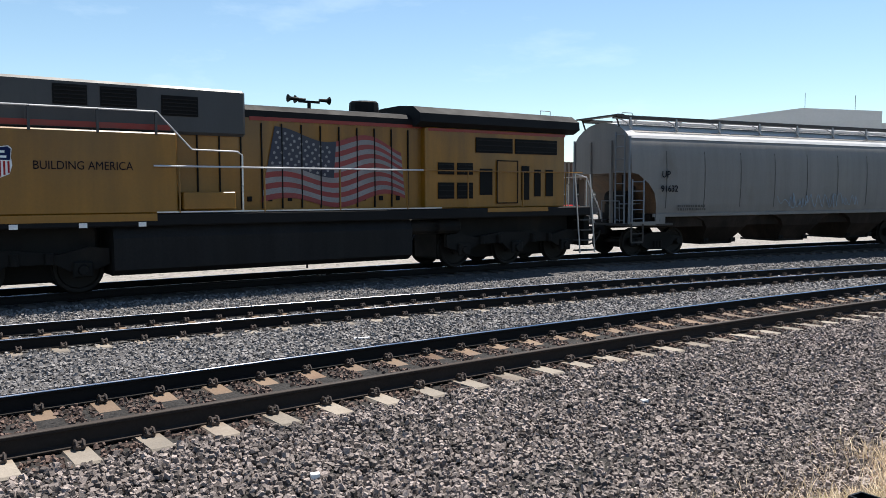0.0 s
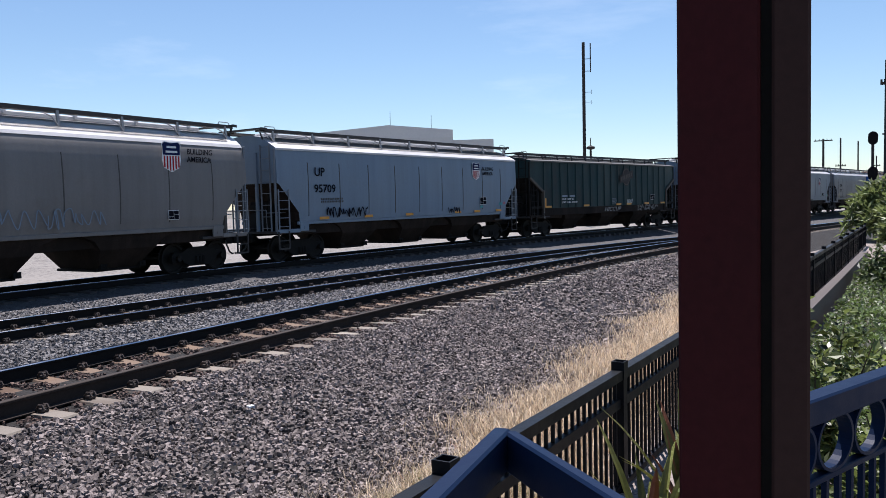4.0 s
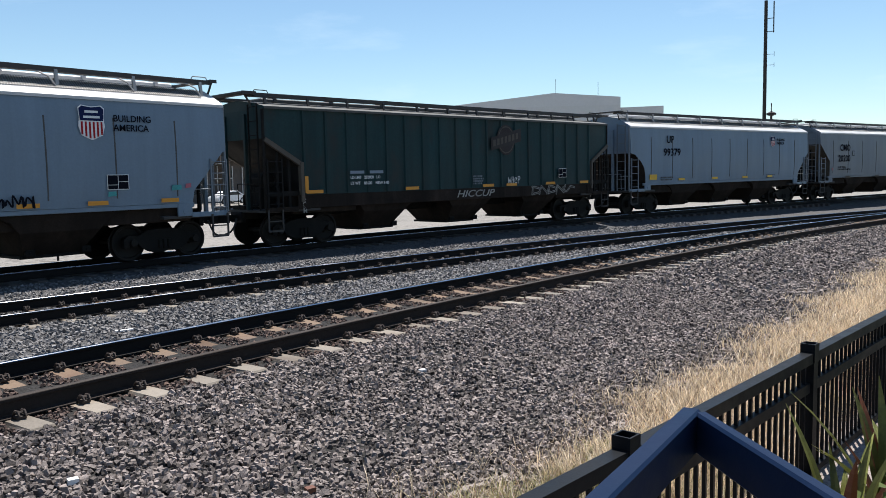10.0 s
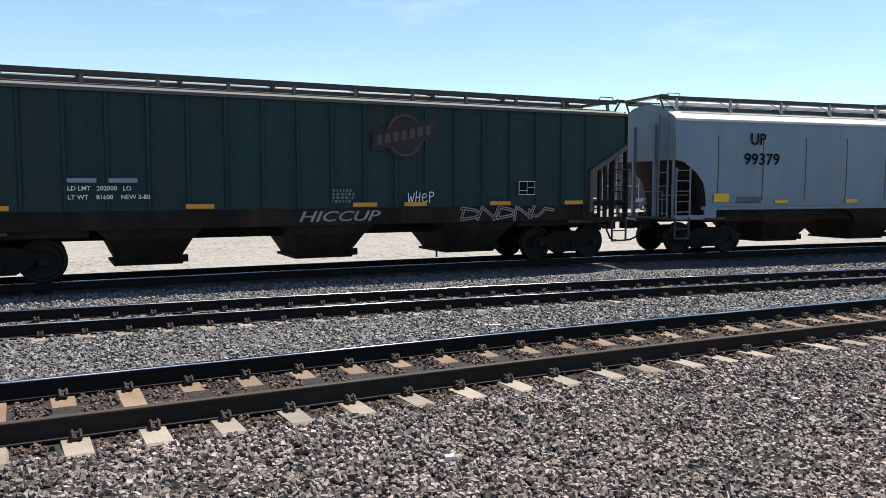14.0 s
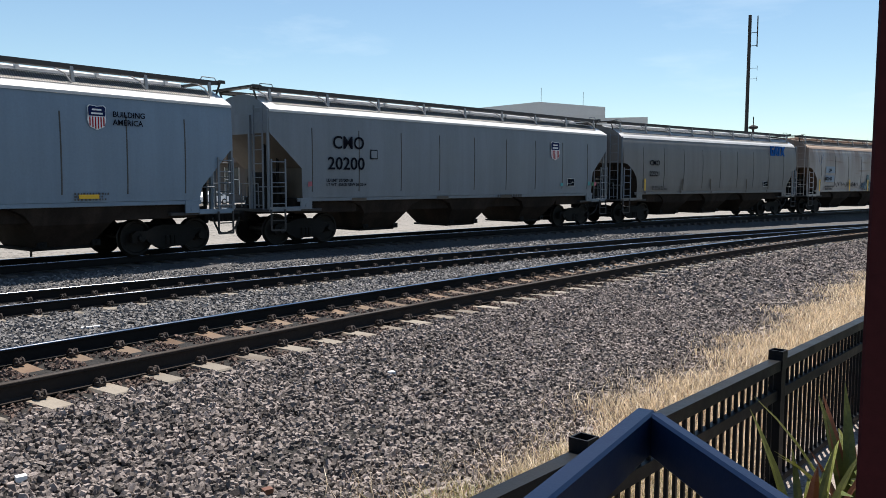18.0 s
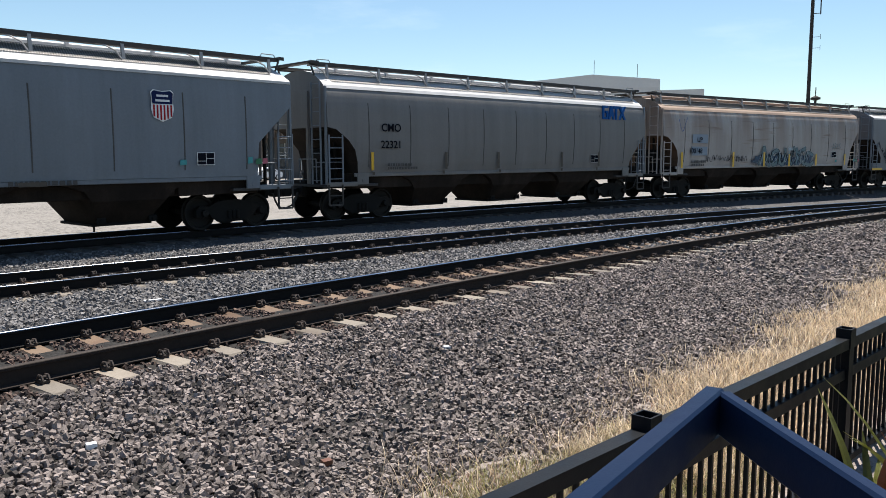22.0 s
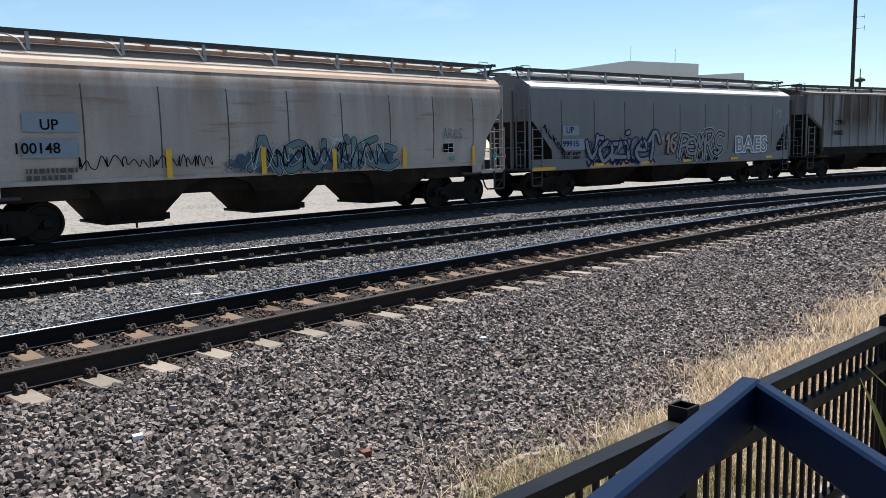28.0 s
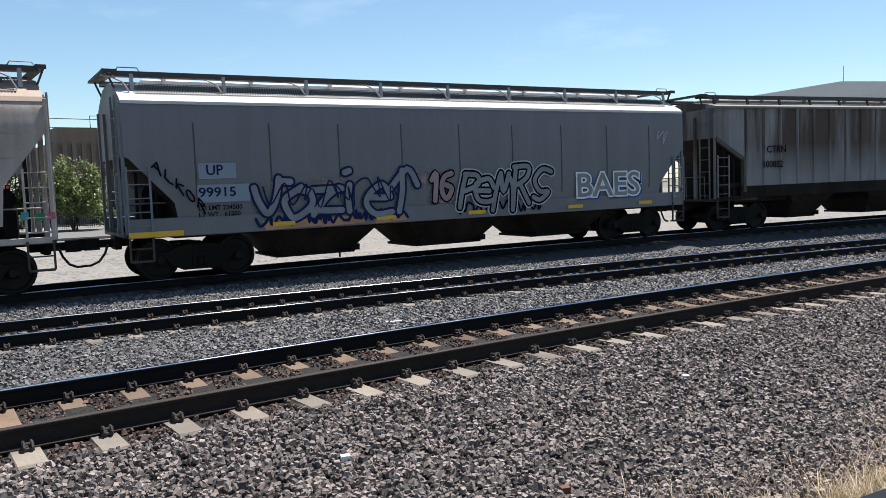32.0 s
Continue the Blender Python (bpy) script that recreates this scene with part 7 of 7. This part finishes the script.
leafy_shrub(7.2, -7.4, -0.48, 1.75, 31, 1500, "tall leafy green shrub beside the railing")
leafy_shrub(6.6, -7.35, -0.48, 1.2, 33, 1300, "leafy green shrub in the bed")
leafy_shrub(5.6, -6.8, -0.48, 0.8, 34, 800, "low leafy shrub behind the pickets")
leafy_shrub(8.0, -8.1, -0.48, 1.1, 35, 1100, "leafy shrub near the footpath")
leafy_shrub(6.3, -7.9, -0.48, 0.95, 37, 1200, "leafy green shrub close behind the ring railing")
leafy_shrub(5.4, -7.45, -0.48, 0.85, 38, 1000, "low leafy shrub behind the ring railing")
leafy_shrub(7.3, -8.2, -0.48, 1.0, 39, 1200, "leafy shrub at the end of the ring railing")
leafy_shrub(4.7, -6.75, -0.48, 0.7, 36, 700, "small green shrub at the sword-leaf plant")


def sword_plant(x, y, z0, seed, label):
    rng = random.Random(seed)
    t = thing("sword_leaf_plant", pose(x, y, z0), label, "plant")
    for i in range(22):
        a = rng.uniform(0, 6.28)
        L = rng.uniform(0.7, 1.2)
        lean = rng.uniform(0.25, 0.95)
        w = rng.uniform(0.022, 0.036)
        bm = bmesh.new()
        rows = []
        for k in range(7):
            s = k / 6
            r = L * s * math.sin(lean * (0.5 + 0.6 * s))
            z = L * s * math.cos(lean * (0.5 + 0.7 * s))
            ww = w * (1 - s ** 2.5) * (0.6 + 0.8 * min(s * 2, 1)) + 0.002
            rows.append([bm.verts.new((r, -ww, z + ww * 0.5)), bm.verts.new((r, 0, z)), bm.verts.new((r, ww, z + ww * 0.5))])
        for p, q in zip(rows, rows[1:]):
            for j in range(2):
                bm.faces.new((p[j], p[j + 1], q[j + 1], q[j]))
        bmesh.ops.solidify(bm, geom=bm.faces[:], thickness=0.004)
        part("leaf", bm, M_BRONZE if i % 4 == 0 else M_SWORD, t).matrix_basis = pose(0, 0, 0, 0, 0, math.degrees(a))
    return t


sword_plant(5.6, -6.6, -0.48, 41, "clump of olive and bronze sword leaves by the fence")
sword_plant(5.0, -6.45, -0.48, 42, "clump of drooping olive sword leaves by the fence")


# dry grass along the fence
def grass(name, count, x0, x1, material, seed, height, label, near=-4.0, power=1.0):
    rng = np.random.default_rng(seed)
    x = x0 + (x1 - x0) * rng.uniform(0, 1, count) ** power
    far = fence_y(0) - 0.106 * x + 0.12
    edge = near - 0.016 * (x - 4) + 0.22 * np.sin(x * 1.7) + 0.12 * np.sin(x * 4.1 + 1)
    f = rng.beta(1.7, 1.3, count)
    y = edge + (far - edge) * f
    u = np.clip(x - 4.0, 0, 42.6)
    z = np.full(count, -0.5)
    h = height * rng.uniform(0.4, 1.0, count) * (0.45 + 0.75 * np.sin(np.pi * np.clip(f * 0.9 + 0.1, 0, 1)))
    a = rng.uniform(0, 6.283, count)
    lean = rng.uniform(0.2, 1.3, count) * h
    w = rng.uniform(0.0013, 0.0028, count) * (1 + x / 10)
    dx, dy = np.cos(a) * lean, np.sin(a) * lean
    px, py = -np.sin(a) * w, np.cos(a) * w
    v = np.stack((np.c_[x - px, y - py, z], np.c_[x + px, y + py, z], np.c_[x + dx * 0.4 + px * 0.8, y + dy * 0.4 + py * 0.8, z + h * 0.6], np.c_[x + dx * 0.4 - px * 0.8, y + dy * 0.4 - py * 0.8, z + h * 0.6], np.c_[x + dx, y + dy, z + h]), 1).reshape(-1, 3)
    k = np.arange(count)[:, None] * 5
    tri = np.concatenate((k + np.array([[0, 1, 2]]), k + np.array([[0, 2, 3]]), k + np.array([[3, 2, 4]])), 0)
    me = bpy.data.meshes.new(name)
    me.vertices.add(len(v))
    me.vertices.foreach_set("co", v.ravel())
    me.loops.add(tri.size)
    me.loops.foreach_set("vertex_index", tri.ravel().astype(np.int32))
    me.polygons.add(len(tri))
    me.polygons.foreach_set("loop_start", np.arange(0, tri.size, 3, dtype=np.int32))
    me.polygons.foreach_set("use_smooth", np.zeros(len(tri), bool))
    me.update(calc_edges=True)
    tagged(finish(name, me, material), label, "grass", kind="stuff")


grass("dry_grass", 44000, 5.6, 30, M_STRAW, 51, 0.19, "straw-coloured dry grass along the fence", near=-3.94, power=1.5)
grass("green_grass", 8000, 3.6, 6.8, M_GRASS, 52, 0.17, "fading green grass at the fence corner", near=-4.0)
grass("brown_grass", 12000, 4.4, 26, M_DEADGRASS, 54, 0.13, "short brown dead grass among the straw", near=-3.9, power=1.4)
grass("sparse_grass", 6000, 3.6, 24, M_STRAW, 53, 0.2, "sparse dry stalks at the ballast edge", near=-3.4, power=1.3)

# litter on the stones
bm = bmesh.new()
prism(bm, [(6.7, 3.4), (6.95, 3.33), (6.98, 3.39), (6.74, 3.46)], "z", -0.29, -0.27)
tagged(part("paper_scrap", bm, M_WHITE), "white scrap of paper on the grey ballast", "litter")
for i, (x, y) in enumerate(((3.2, -1.62), (7.3, -1.72), (4.3, -2.95))):
    bm = bmesh.new()
    prism(bm, [(x, y), (x + 0.07, y - 0.02), (x + 0.09, y + 0.04), (x + 0.02, y + 0.06)], "z", level(y) + 0.02, level(y) + 0.06)
    tagged(part("pale_stone", bm, M_WHITE if i < 2 else M_BRONZE), "pale loose stone lying on the dark ballast" if i < 2 else "reddish loose stone lying on the dark ballast", "stone")


# ---- beyond the train ----
def build_hall():
    hall = thing("industrial_hall", pose(0, 0, -0.6), "broad white-roofed industrial hall beyond the lot", "building")
    def at(p, q, s):
        return (p[0] + (q[0] - p[0]) * s, p[1] + (q[1] - p[1]) * s)
    A, B = (121.0, 83.5), (137.9, 52.8)
    depth = Vector((0.88, 0.48))
    bm = bmesh.new()
    a2, b2 = (A[0] + depth.x * 34, A[1] + depth.y * 34), (B[0] + depth.x * 34, B[1] + depth.y * 34)
    prism(bm, [A, B, b2, a2], "z", 0.0, 15.0)
    part("wall", bm, M_HALLWALL, hall)
    bm = bmesh.new()
    m = at(A, B, 0.66)
    m2 = (m[0] + depth.x * 34, m[1] + depth.y * 34)
    lo = [bm.verts.new((*p, 15.0)) for p in (A, B, b2, a2)]
    e0, e1 = at(A, B, 0.1), at(A, B, 1.0)
    k = [bm.verts.new((A[0], A[1], 15.2)), bm.verts.new((m[0], m[1], 17.4)), bm.verts.new((B[0], B[1], 16.4)), bm.verts.new((b2[0], b2[1], 16.4)), bm.verts.new((m2[0], m2[1], 17.4)), bm.verts.new((a2[0], a2[1], 15.2))]
    bm.faces.new((k[0], k[1], k[4], k[5]))
    bm.faces.new((k[1], k[2], k[3], k[4]))
    bm.faces.new((lo[0], lo[1], k[2], k[1], k[0]))
    bm.faces.new((lo[1], lo[2], k[3], k[2]))
    bm.faces.new((lo[2], lo[3], k[5], k[4], k[3]))
    bm.faces.new((lo[3], lo[0], k[0], k[5]))
    bm.faces.new(lo[::-1])
    part("roof", bm, M_HALLROOF, hall, "low-pitched white roof")
    C = (140.6, 45.8)
    b = (B[0] - 1.0, B[1] + 5.0)
    bm = bmesh.new()
    prism(bm, [b, C, (C[0] + 28, C[1] + 14), (b[0] + 28, b[1] + 14)], "z", 0.0, 14.5)
    wing = part("side_wing", bm, M_HALLWALL, hall, "lower grey side wing")
    for s, z in ((0.63, 3.0), (0.85, 2.2)):
        o = at(A, B, s)
        bm = bmesh.new()
        tube(bm, [(o[0] + 3, o[1], 16.8), (o[0] + 3, o[1], 17.2 + z)], 0.04, 5)
        part("roof_aerial", bm, M_POLE, hall)


build_hall()

mast = thing("radio_mast", pose(72.87, 11.32, -0.6), "tall slim dark radio mast with side antennas", "mast")
bm = bmesh.new()
tube(bm, [(0, 0, 0), (0, 0, 16.9)], 0.17, 10, 0.14)
part("pole", bm, M_POLE, mast)
bm = bmesh.new()
for z in (14.3, 15.4):
    bar(bm, (0, 0, z), (0.1, -0.62, z), 0.05)
tube(bm, [(0.1, -0.62, 14.2), (0.1, -0.62, 16.8)], 0.05, 6)
part("antenna", bm, M_POLE, mast, "side antenna on brackets")
bm = bmesh.new()
for z in (11.5, 12.4):
    bar(bm, (0, 0, z), (0.1, -0.7, z), 0.03)
    bar(bm, (0.1, -0.7, z - 0.2), (0.1, -0.7, z + 0.2), 0.03)
part("antenna", bm, M_POLE, mast, "thin side antenna")
bm = bmesh.new()
tube(bm, [(0.3, -0.5, 0), (0.3, -0.5, 7.4)], 0.1, 6)
lathe(bm, [(7.2, 0.1), (7.3, 0.4), (7.45, 0.4), (7.6, 0.08)], "z", (0.3, -0.5, 0), 8)
tube(bm, [(0.3, -0.5, 7.5), (0.3, -0.5, 8.3)], 0.04, 5)
part("side_stand", bm, M_POLE, mast)


def utility_pole(x, y, height, r, arms, label):
    p = thing("utility_pole", pose(x, y, -0.5), label, "utility pole", "poles along the railway")
    bm = bmesh.new()
    tube(bm, [(0, 0, 0), (0, 0, height)], r, 8, r * 0.75)
    part("pole", bm, M_POLE, p)
    for z, half in arms:
        bm = bmesh.new()
        box(bm, -0.07, 0.07, -half, half, z - 0.08, z + 0.08)
        for k in (-0.85, -0.4, 0.4, 0.85):
            box(bm, -0.06, 0.06, half * k - 0.06, half * k + 0.06, z + 0.08, z + 0.26)
        part("crossarm", bm, M_POLE, p)


utility_pole(60.1, -12.0, 11.1, 0.25, ((9.6, 0.45),), "thick dark timber pole beside the railway")
utility_pole(80.0, -15.6, 14.0, 0.19, ((12.2, 1.0),), "tall dark timber pole with a crossarm")
utility_pole(150, -9.6, 12.0, 0.22, ((11.7, 1.4),), "distant timber pole with a crossarm")
utility_pole(150, -12.2, 12.0, 0.16, ((7.4, 0.8),), "slim distant timber pole beside the railway")
utility_pole(150, -14.8, 11.4, 0.14, (), "slim bare distant pole")
utility_pole(190, -20.2, 10.5, 0.16, ((8.5, 0.7),), "slim distant pole with a short arm")
utility_pole(100, -16.4, 10.6, 0.2, ((9.0, 1.8),), "dark timber pole with a wide crossarm")


def signal(x, y, zs, label):
    s = thing("railway_signal", pose(x, y, -0.5), label, "railway signal", "signals beside the railway")
    bm = bmesh.new()
    tube(bm, [(0, 0, 0), (0, 0, max(zs) + 0.3)], 0.09, 8)
    part("mast", bm, M_POLE, s)
    for z in zs:
        bm = bmesh.new()
        prism(bm, [(0.3 * math.cos(a), z + (0.14 if math.sin(a) > 0 else -0.14) + 0.3 * math.sin(a)) for a in (2 * math.pi * k / 16 for k in range(16))], "x", -0.2, -0.14)
        box(bm, -0.14, 0.18, -0.13, 0.13, z - 0.32, z + 0.32)
        part("signal_head", bm, M_LOUVRE, s, "black oval signal head")
    bm = bmesh.new()
    bar(bm, (0, 0, 3.0), (0.1, -1.0, 3.3), 0.06)
    part("bracket", bm, M_POLE, s)


signal(60.2, -11.15, (6.1, 3.8), "black two-headed railway signal on a mast")
signal(120.0, -6.2, (7.0,), "distant black railway signal")


def build_office():
    o = thing("office_building", pose(0, 0, -0.6), "low brown concrete building with a fluted fascia and beige upper storey", "building")
    bm = bmesh.new()
    box(bm, 14.5, 94, 70, 95, 0, 4.9)
    part("lower_wall", bm, M_SHADEWALL, o, "shaded grey-brown wall")
    bm = bmesh.new()
    box(bm, 13.5, 95, 68.6, 96, 4.9, 7.1)
    fascia = part("fascia", bm, M_BUILD, o, "projecting brown concrete fascia")
    bm = bmesh.new()
    box(bm, 0, 0.35, 68.3, 68.6, 4.8, 7.15)
    fin = part("fin", bm, M_BUILD, fascia)
    for i in range(105):
        m = pose(13.6 + i * 0.77, 0, 0)
        if i == 0:
            fin.matrix_basis = m
        else:
            again(fin, fascia, m)
    bm = bmesh.new()
    box(bm, 24, 60, 73, 95, 7.1, 9.9)
    part("upper_storey", bm, M_BUILDUP, o, "sunlit beige upper storey")
    bm = bmesh.new()
    box(bm, 15.0, 19.0, 74, 80, 7.1, 8.9)
    part("roof_house", bm, M_BUILD, o, "brown rooftop plant room")
    bm = bmesh.new()
    tube(bm, [(18.0, 74.2, 8.9), (18.0, 74.2, 10.0), (18.8, 74.2, 10.0), (18.8, 74.2, 8.9)], 0.05, 5)
    part("roof_rail", bm, M_POLE, o)
    for i in range(20):
        a = 17 + i * 3.7
        bm = bmesh.new()
        box(bm, a, a + 2.2, 69.93, 69.97, 1.0, 4.2)
        w = part("window", bm, M_GLASS, o, "dark recessed window")
        bm = bmesh.new()
        for b in (a - 0.05, a + 1.05, a + 2.15):
            box(bm, b, b + 0.1, 69.86, 69.92, 0.95, 4.25)
        box(bm, a - 0.05, a + 2.25, 69.86, 69.92, 2.75, 2.85)
        part("window_frame", bm, M_HALLWALL, w)
    for i in range(7):
        a = 15.5 + i * 11.5
        bm = bmesh.new()
        box(bm, a, a + 0.9, 68.8, 69.9, 0, 4.9)
        part("pillar", bm, M_BUILD, o, "brown concrete pillar")


build_office()

# trees behind the road
TREES = [(-8, 84, 5.6), (-4.5, 86, 5.9), (-1, 83, 6.3), (2.5, 87, 5.7), (6, 85, 6.0), (9.5, 88, 6.4), (13, 86, 5.6), (-12, 85, 6.2), (-16, 84, 5.8), (-20.5, 87, 6.5), (-25, 86, 6.0)]
for i, (x, y, hh) in enumerate(TREES):
    tree(x, y, -0.6, hh, 2.9, 8000, M_LEAF, "green street tree behind the road", 100 + i, leaf=0.24, trunk_r=0.18, low=0.1, group="trees behind the road")
tree(6.4, 100, -0.6, 8.6, 1.2, 1200, M_LEAFDARK, "slim dark conifer above the tree line", 130, leaf=0.45, low=0.2)
low_bush(12.5, 56.0, -0.6, 2.5, 2.2, 5.4, 9000, M_BUSH, "round light-green tree-like bush before the building", 71, 0.2, 1.3)
low_bush(6.5, 58.0, -0.6, 2.4, 2.0, 3.6, 2600, M_LEAF, "green bush beside the road", 72, 0.32, 1.2)


# iron street fence
def street_fence():
    f = thing("street_fence", Matrix(), "thin black iron fence along the road", "fence")
    bm = bmesh.new()
    box(bm, -0.05, 0.05, -0.05, 0.05, -0.6, 1.15)
    post = part("post", bm, M_FENCE, f)
    for i in range(26):
        m = pose(-26 + i * 2.6, 57.5, 0)
        if i == 0:
            post.matrix_basis = m
        else:
            again(post, f, m)
    for z in (1.0, -0.35):
        bm = bmesh.new()
        box(bm, -26, 39, 57.48, 57.52, z, z + 0.06)
        part("fence_rail", bm, M_FENCE, f)
    bm = bmesh.new()
    for i in range(430):
        x = -26 + i * 0.15
        box(bm, x, x + 0.025, 57.49, 57.51, -0.5, 1.05)
    tagged(part("pickets", bm, M_FENCE, f), kind="stuff")


street_fence()
bm = bmesh.new()
box(bm, -80, 120, 41.5, 41.8, -0.62, -0.45)
tagged(part("road_kerb", bm, M_CONCRETE), "pale concrete kerb along the road", "kerb", kind="structure")


def parked_car(x, y, turn, paint, label, tall=1.45):
    c = thing("parked_car", pose(x, y, -0.6, 0, 0, turn), label, "car", "parked cars")
    bm = bmesh.new()
    k = tall / 1.45
    prism(bm, [(-2.15, 0.3), (-2.2, 0.6), (-2.05, 0.85), (-1.2, 0.92), (-0.6, 1.36 * k), (0.7, 1.42 * k), (1.5, 0.98), (2.15, 0.9), (2.2, 0.5), (2.1, 0.3)], "y", -0.85, 0.85)
    bmesh.ops.bevel(bm, geom=bm.edges[:], offset=0.06, segments=2, affect="EDGES")
    part("body", bm, paint, c)
    for s in (-1, 1):
        bm = bmesh.new()
        prism(bm, [(-1.0, 0.95), (-0.52, 1.28 * k), (0.62, 1.33 * k), (1.25, 0.98)], "y", s * 0.86 - 0.01, s * 0.86 + 0.01)
        part("side_window", bm, M_GLASS, c)
    bm = bmesh.new()
    lathe(bm, [(-0.1, 0.3), (-0.08, 0.33), (0.08, 0.33), (0.1, 0.3)], "y", (0, 0, 0), 16)
    w = part("wheel", bm, M_HOSE, c)
    bm = bmesh.new()
    lathe(bm, [(-0.12, 0.1), (-0.105, 0.2), (0.105, 0.2), (0.12, 0.1)], "y", (0, 0, 0), 12)
    part("rim", bm, M_HANDRAIL, w)
    first = True
    for sx in (-1.35, 1.35):
        for sy in (-0.78, 0.78):
            if first:
                w.matrix_basis, first = pose(sx, sy, 0.33), False
            else:
                copy_thing(w, pose(sx, sy, 0.33))


parked_car(4.2, 62.0, 80, M_CARDARK, "dark blue parked car behind the street fence")
parked_car(9.2, 74.0, 10, M_WHITE, "white parked car behind the street fence")
parked_car(20.5, 60.0, 5, M_CARBLUE, "blue parked car by the building")
parked_car(27.0, 61.5, 8, M_CARDARK, "dark parked car by the building", 1.7)
parked_car(39.0, 64.0, 3, M_CARRED, "red parked car before the building")
parked_car(45.0, 65.0, 3, M_WHITE, "white parked car before the building")
parked_car(34.5, 62.5, 175, M_CARBLUE, "blue parked pickup by the building", 1.6)
parked_car(58.0, 64.0, 4, M_WHITE, "white parked car along the office wall")
parked_car(66.0, 63.0, 178, M_CARDARK, "dark parked car along the office wall")
parked_car(77.0, 64.5, 2, M_CARRED, "red parked car along the office wall")
parked_car(-1.5, 65.0, 85, M_CARDARK, "dark parked car under the trees")


def site_machine(x, y, label):
    e = thing("site_machine", pose(x, y, -0.6), label, "construction machine")
    bm = bmesh.new()
    box(bm, -1.6, 1.6, -1.1, 1.1, 0.8, 2.0, 0.1)
    part("body", bm, M_TRUCK, e)
    bm = bmesh.new()
    box(bm, -1.2, 0.1, -0.9, 0.9, 2.0, 3.3, 0.08)
    cab = part("cab", bm, M_TRUCK, e)
    bm = bmesh.new()
    box(bm, -1.05, -0.05, -0.93, -0.9, 2.2, 3.1)
    part("cab_window", bm, M_GLASS, cab)
    bm = bmesh.new()
    bar(bm, (1.2, 0, 1.9), (3.6, 0, 3.9), 0.4, 0.5)
    bar(bm, (3.6, 0, 3.9), (5.4, 0, 1.4), 0.3, 0.4)
    part("boom", bm, M_TRUCK, e)
    for s in (-1, 1):
        bm = bmesh.new()
        prism(bm, [(-1.9, 0.2), (-1.7, 0.0), (1.7, 0.0), (1.9, 0.2), (1.9, 0.6), (1.7, 0.8), (-1.7, 0.8), (-1.9, 0.6)], "y", s * 1.0 - 0.25, s * 1.0 + 0.25)
        part("crawler_track", bm, M_BLACK, e)


site_machine(32.5, 64.0, "yellow construction machine parked before the building")

light = thing("traffic_light", pose(8.8, 59.5, -0.6), "traffic light pole showing a red lens", "traffic light")
bm = bmesh.new()
tube(bm, [(0, 0, 0), (0, 0, 3.4)], 0.07, 8)
part("pole", bm, M_POLE, light)
bm = bmesh.new()
box(bm, -0.17, 0.17, -0.16, 0.12, 2.6, 3.5, 0.03)
part("signal_box", bm, M_LOUVRE, light)
bm = bmesh.new()
lathe(bm, [(-0.2, 0.1), (-0.16, 0.11)], "y", (0, 0, 3.3), 12)
part("red_lens", bm, M_SIGNALRED, light)

wire = thing("overhead_wire", Matrix(), "thin overhead wire sagging across the street", "cable")
for dz in (0.0, -0.7):
    bm = bmesh.new()
    tube(bm, [(-40 + i * 8, 62, 8.6 - 0.09 * i + dz + 0.012 * (i - 6) ** 2) for i in range(13)], 0.03, 4)
    part("strand", bm, M_POLE, wire)
for x, zz in ((-40, 9.2), (56, 8.4)):
    bm = bmesh.new()
    tube(bm, [(x, 62, -0.6), (x, 62, zz + 0.6)], 0.14, 8)
    part("support_pole", bm, M_POLE, wire)
for x, y in ((13.5, 17.5),):
    bm = bmesh.new()
    tube(bm, [(x, y, -0.6), (x, y, 0.35)], 0.035, 6)
    tagged(part("marker_stake", bm, M_RUST), "thin rusty marker stake in the gravel lot", "stake")


# ---- what moves: the train along its track, and its wheels ----
def motions():
    for ob, u0, u1 in TRAIN:
        walk(ob, [(t * 0.5, car_pose(u0, u1, t * 0.5)) for t in range(65)])
    for ob, dx, r in WHEELS:
        walk(ob, [(t / 8, pose(dx, 0, r, 0, -math.degrees(travel(t / 8) / r) % 360, 0)) for t in range(257)])


motions()
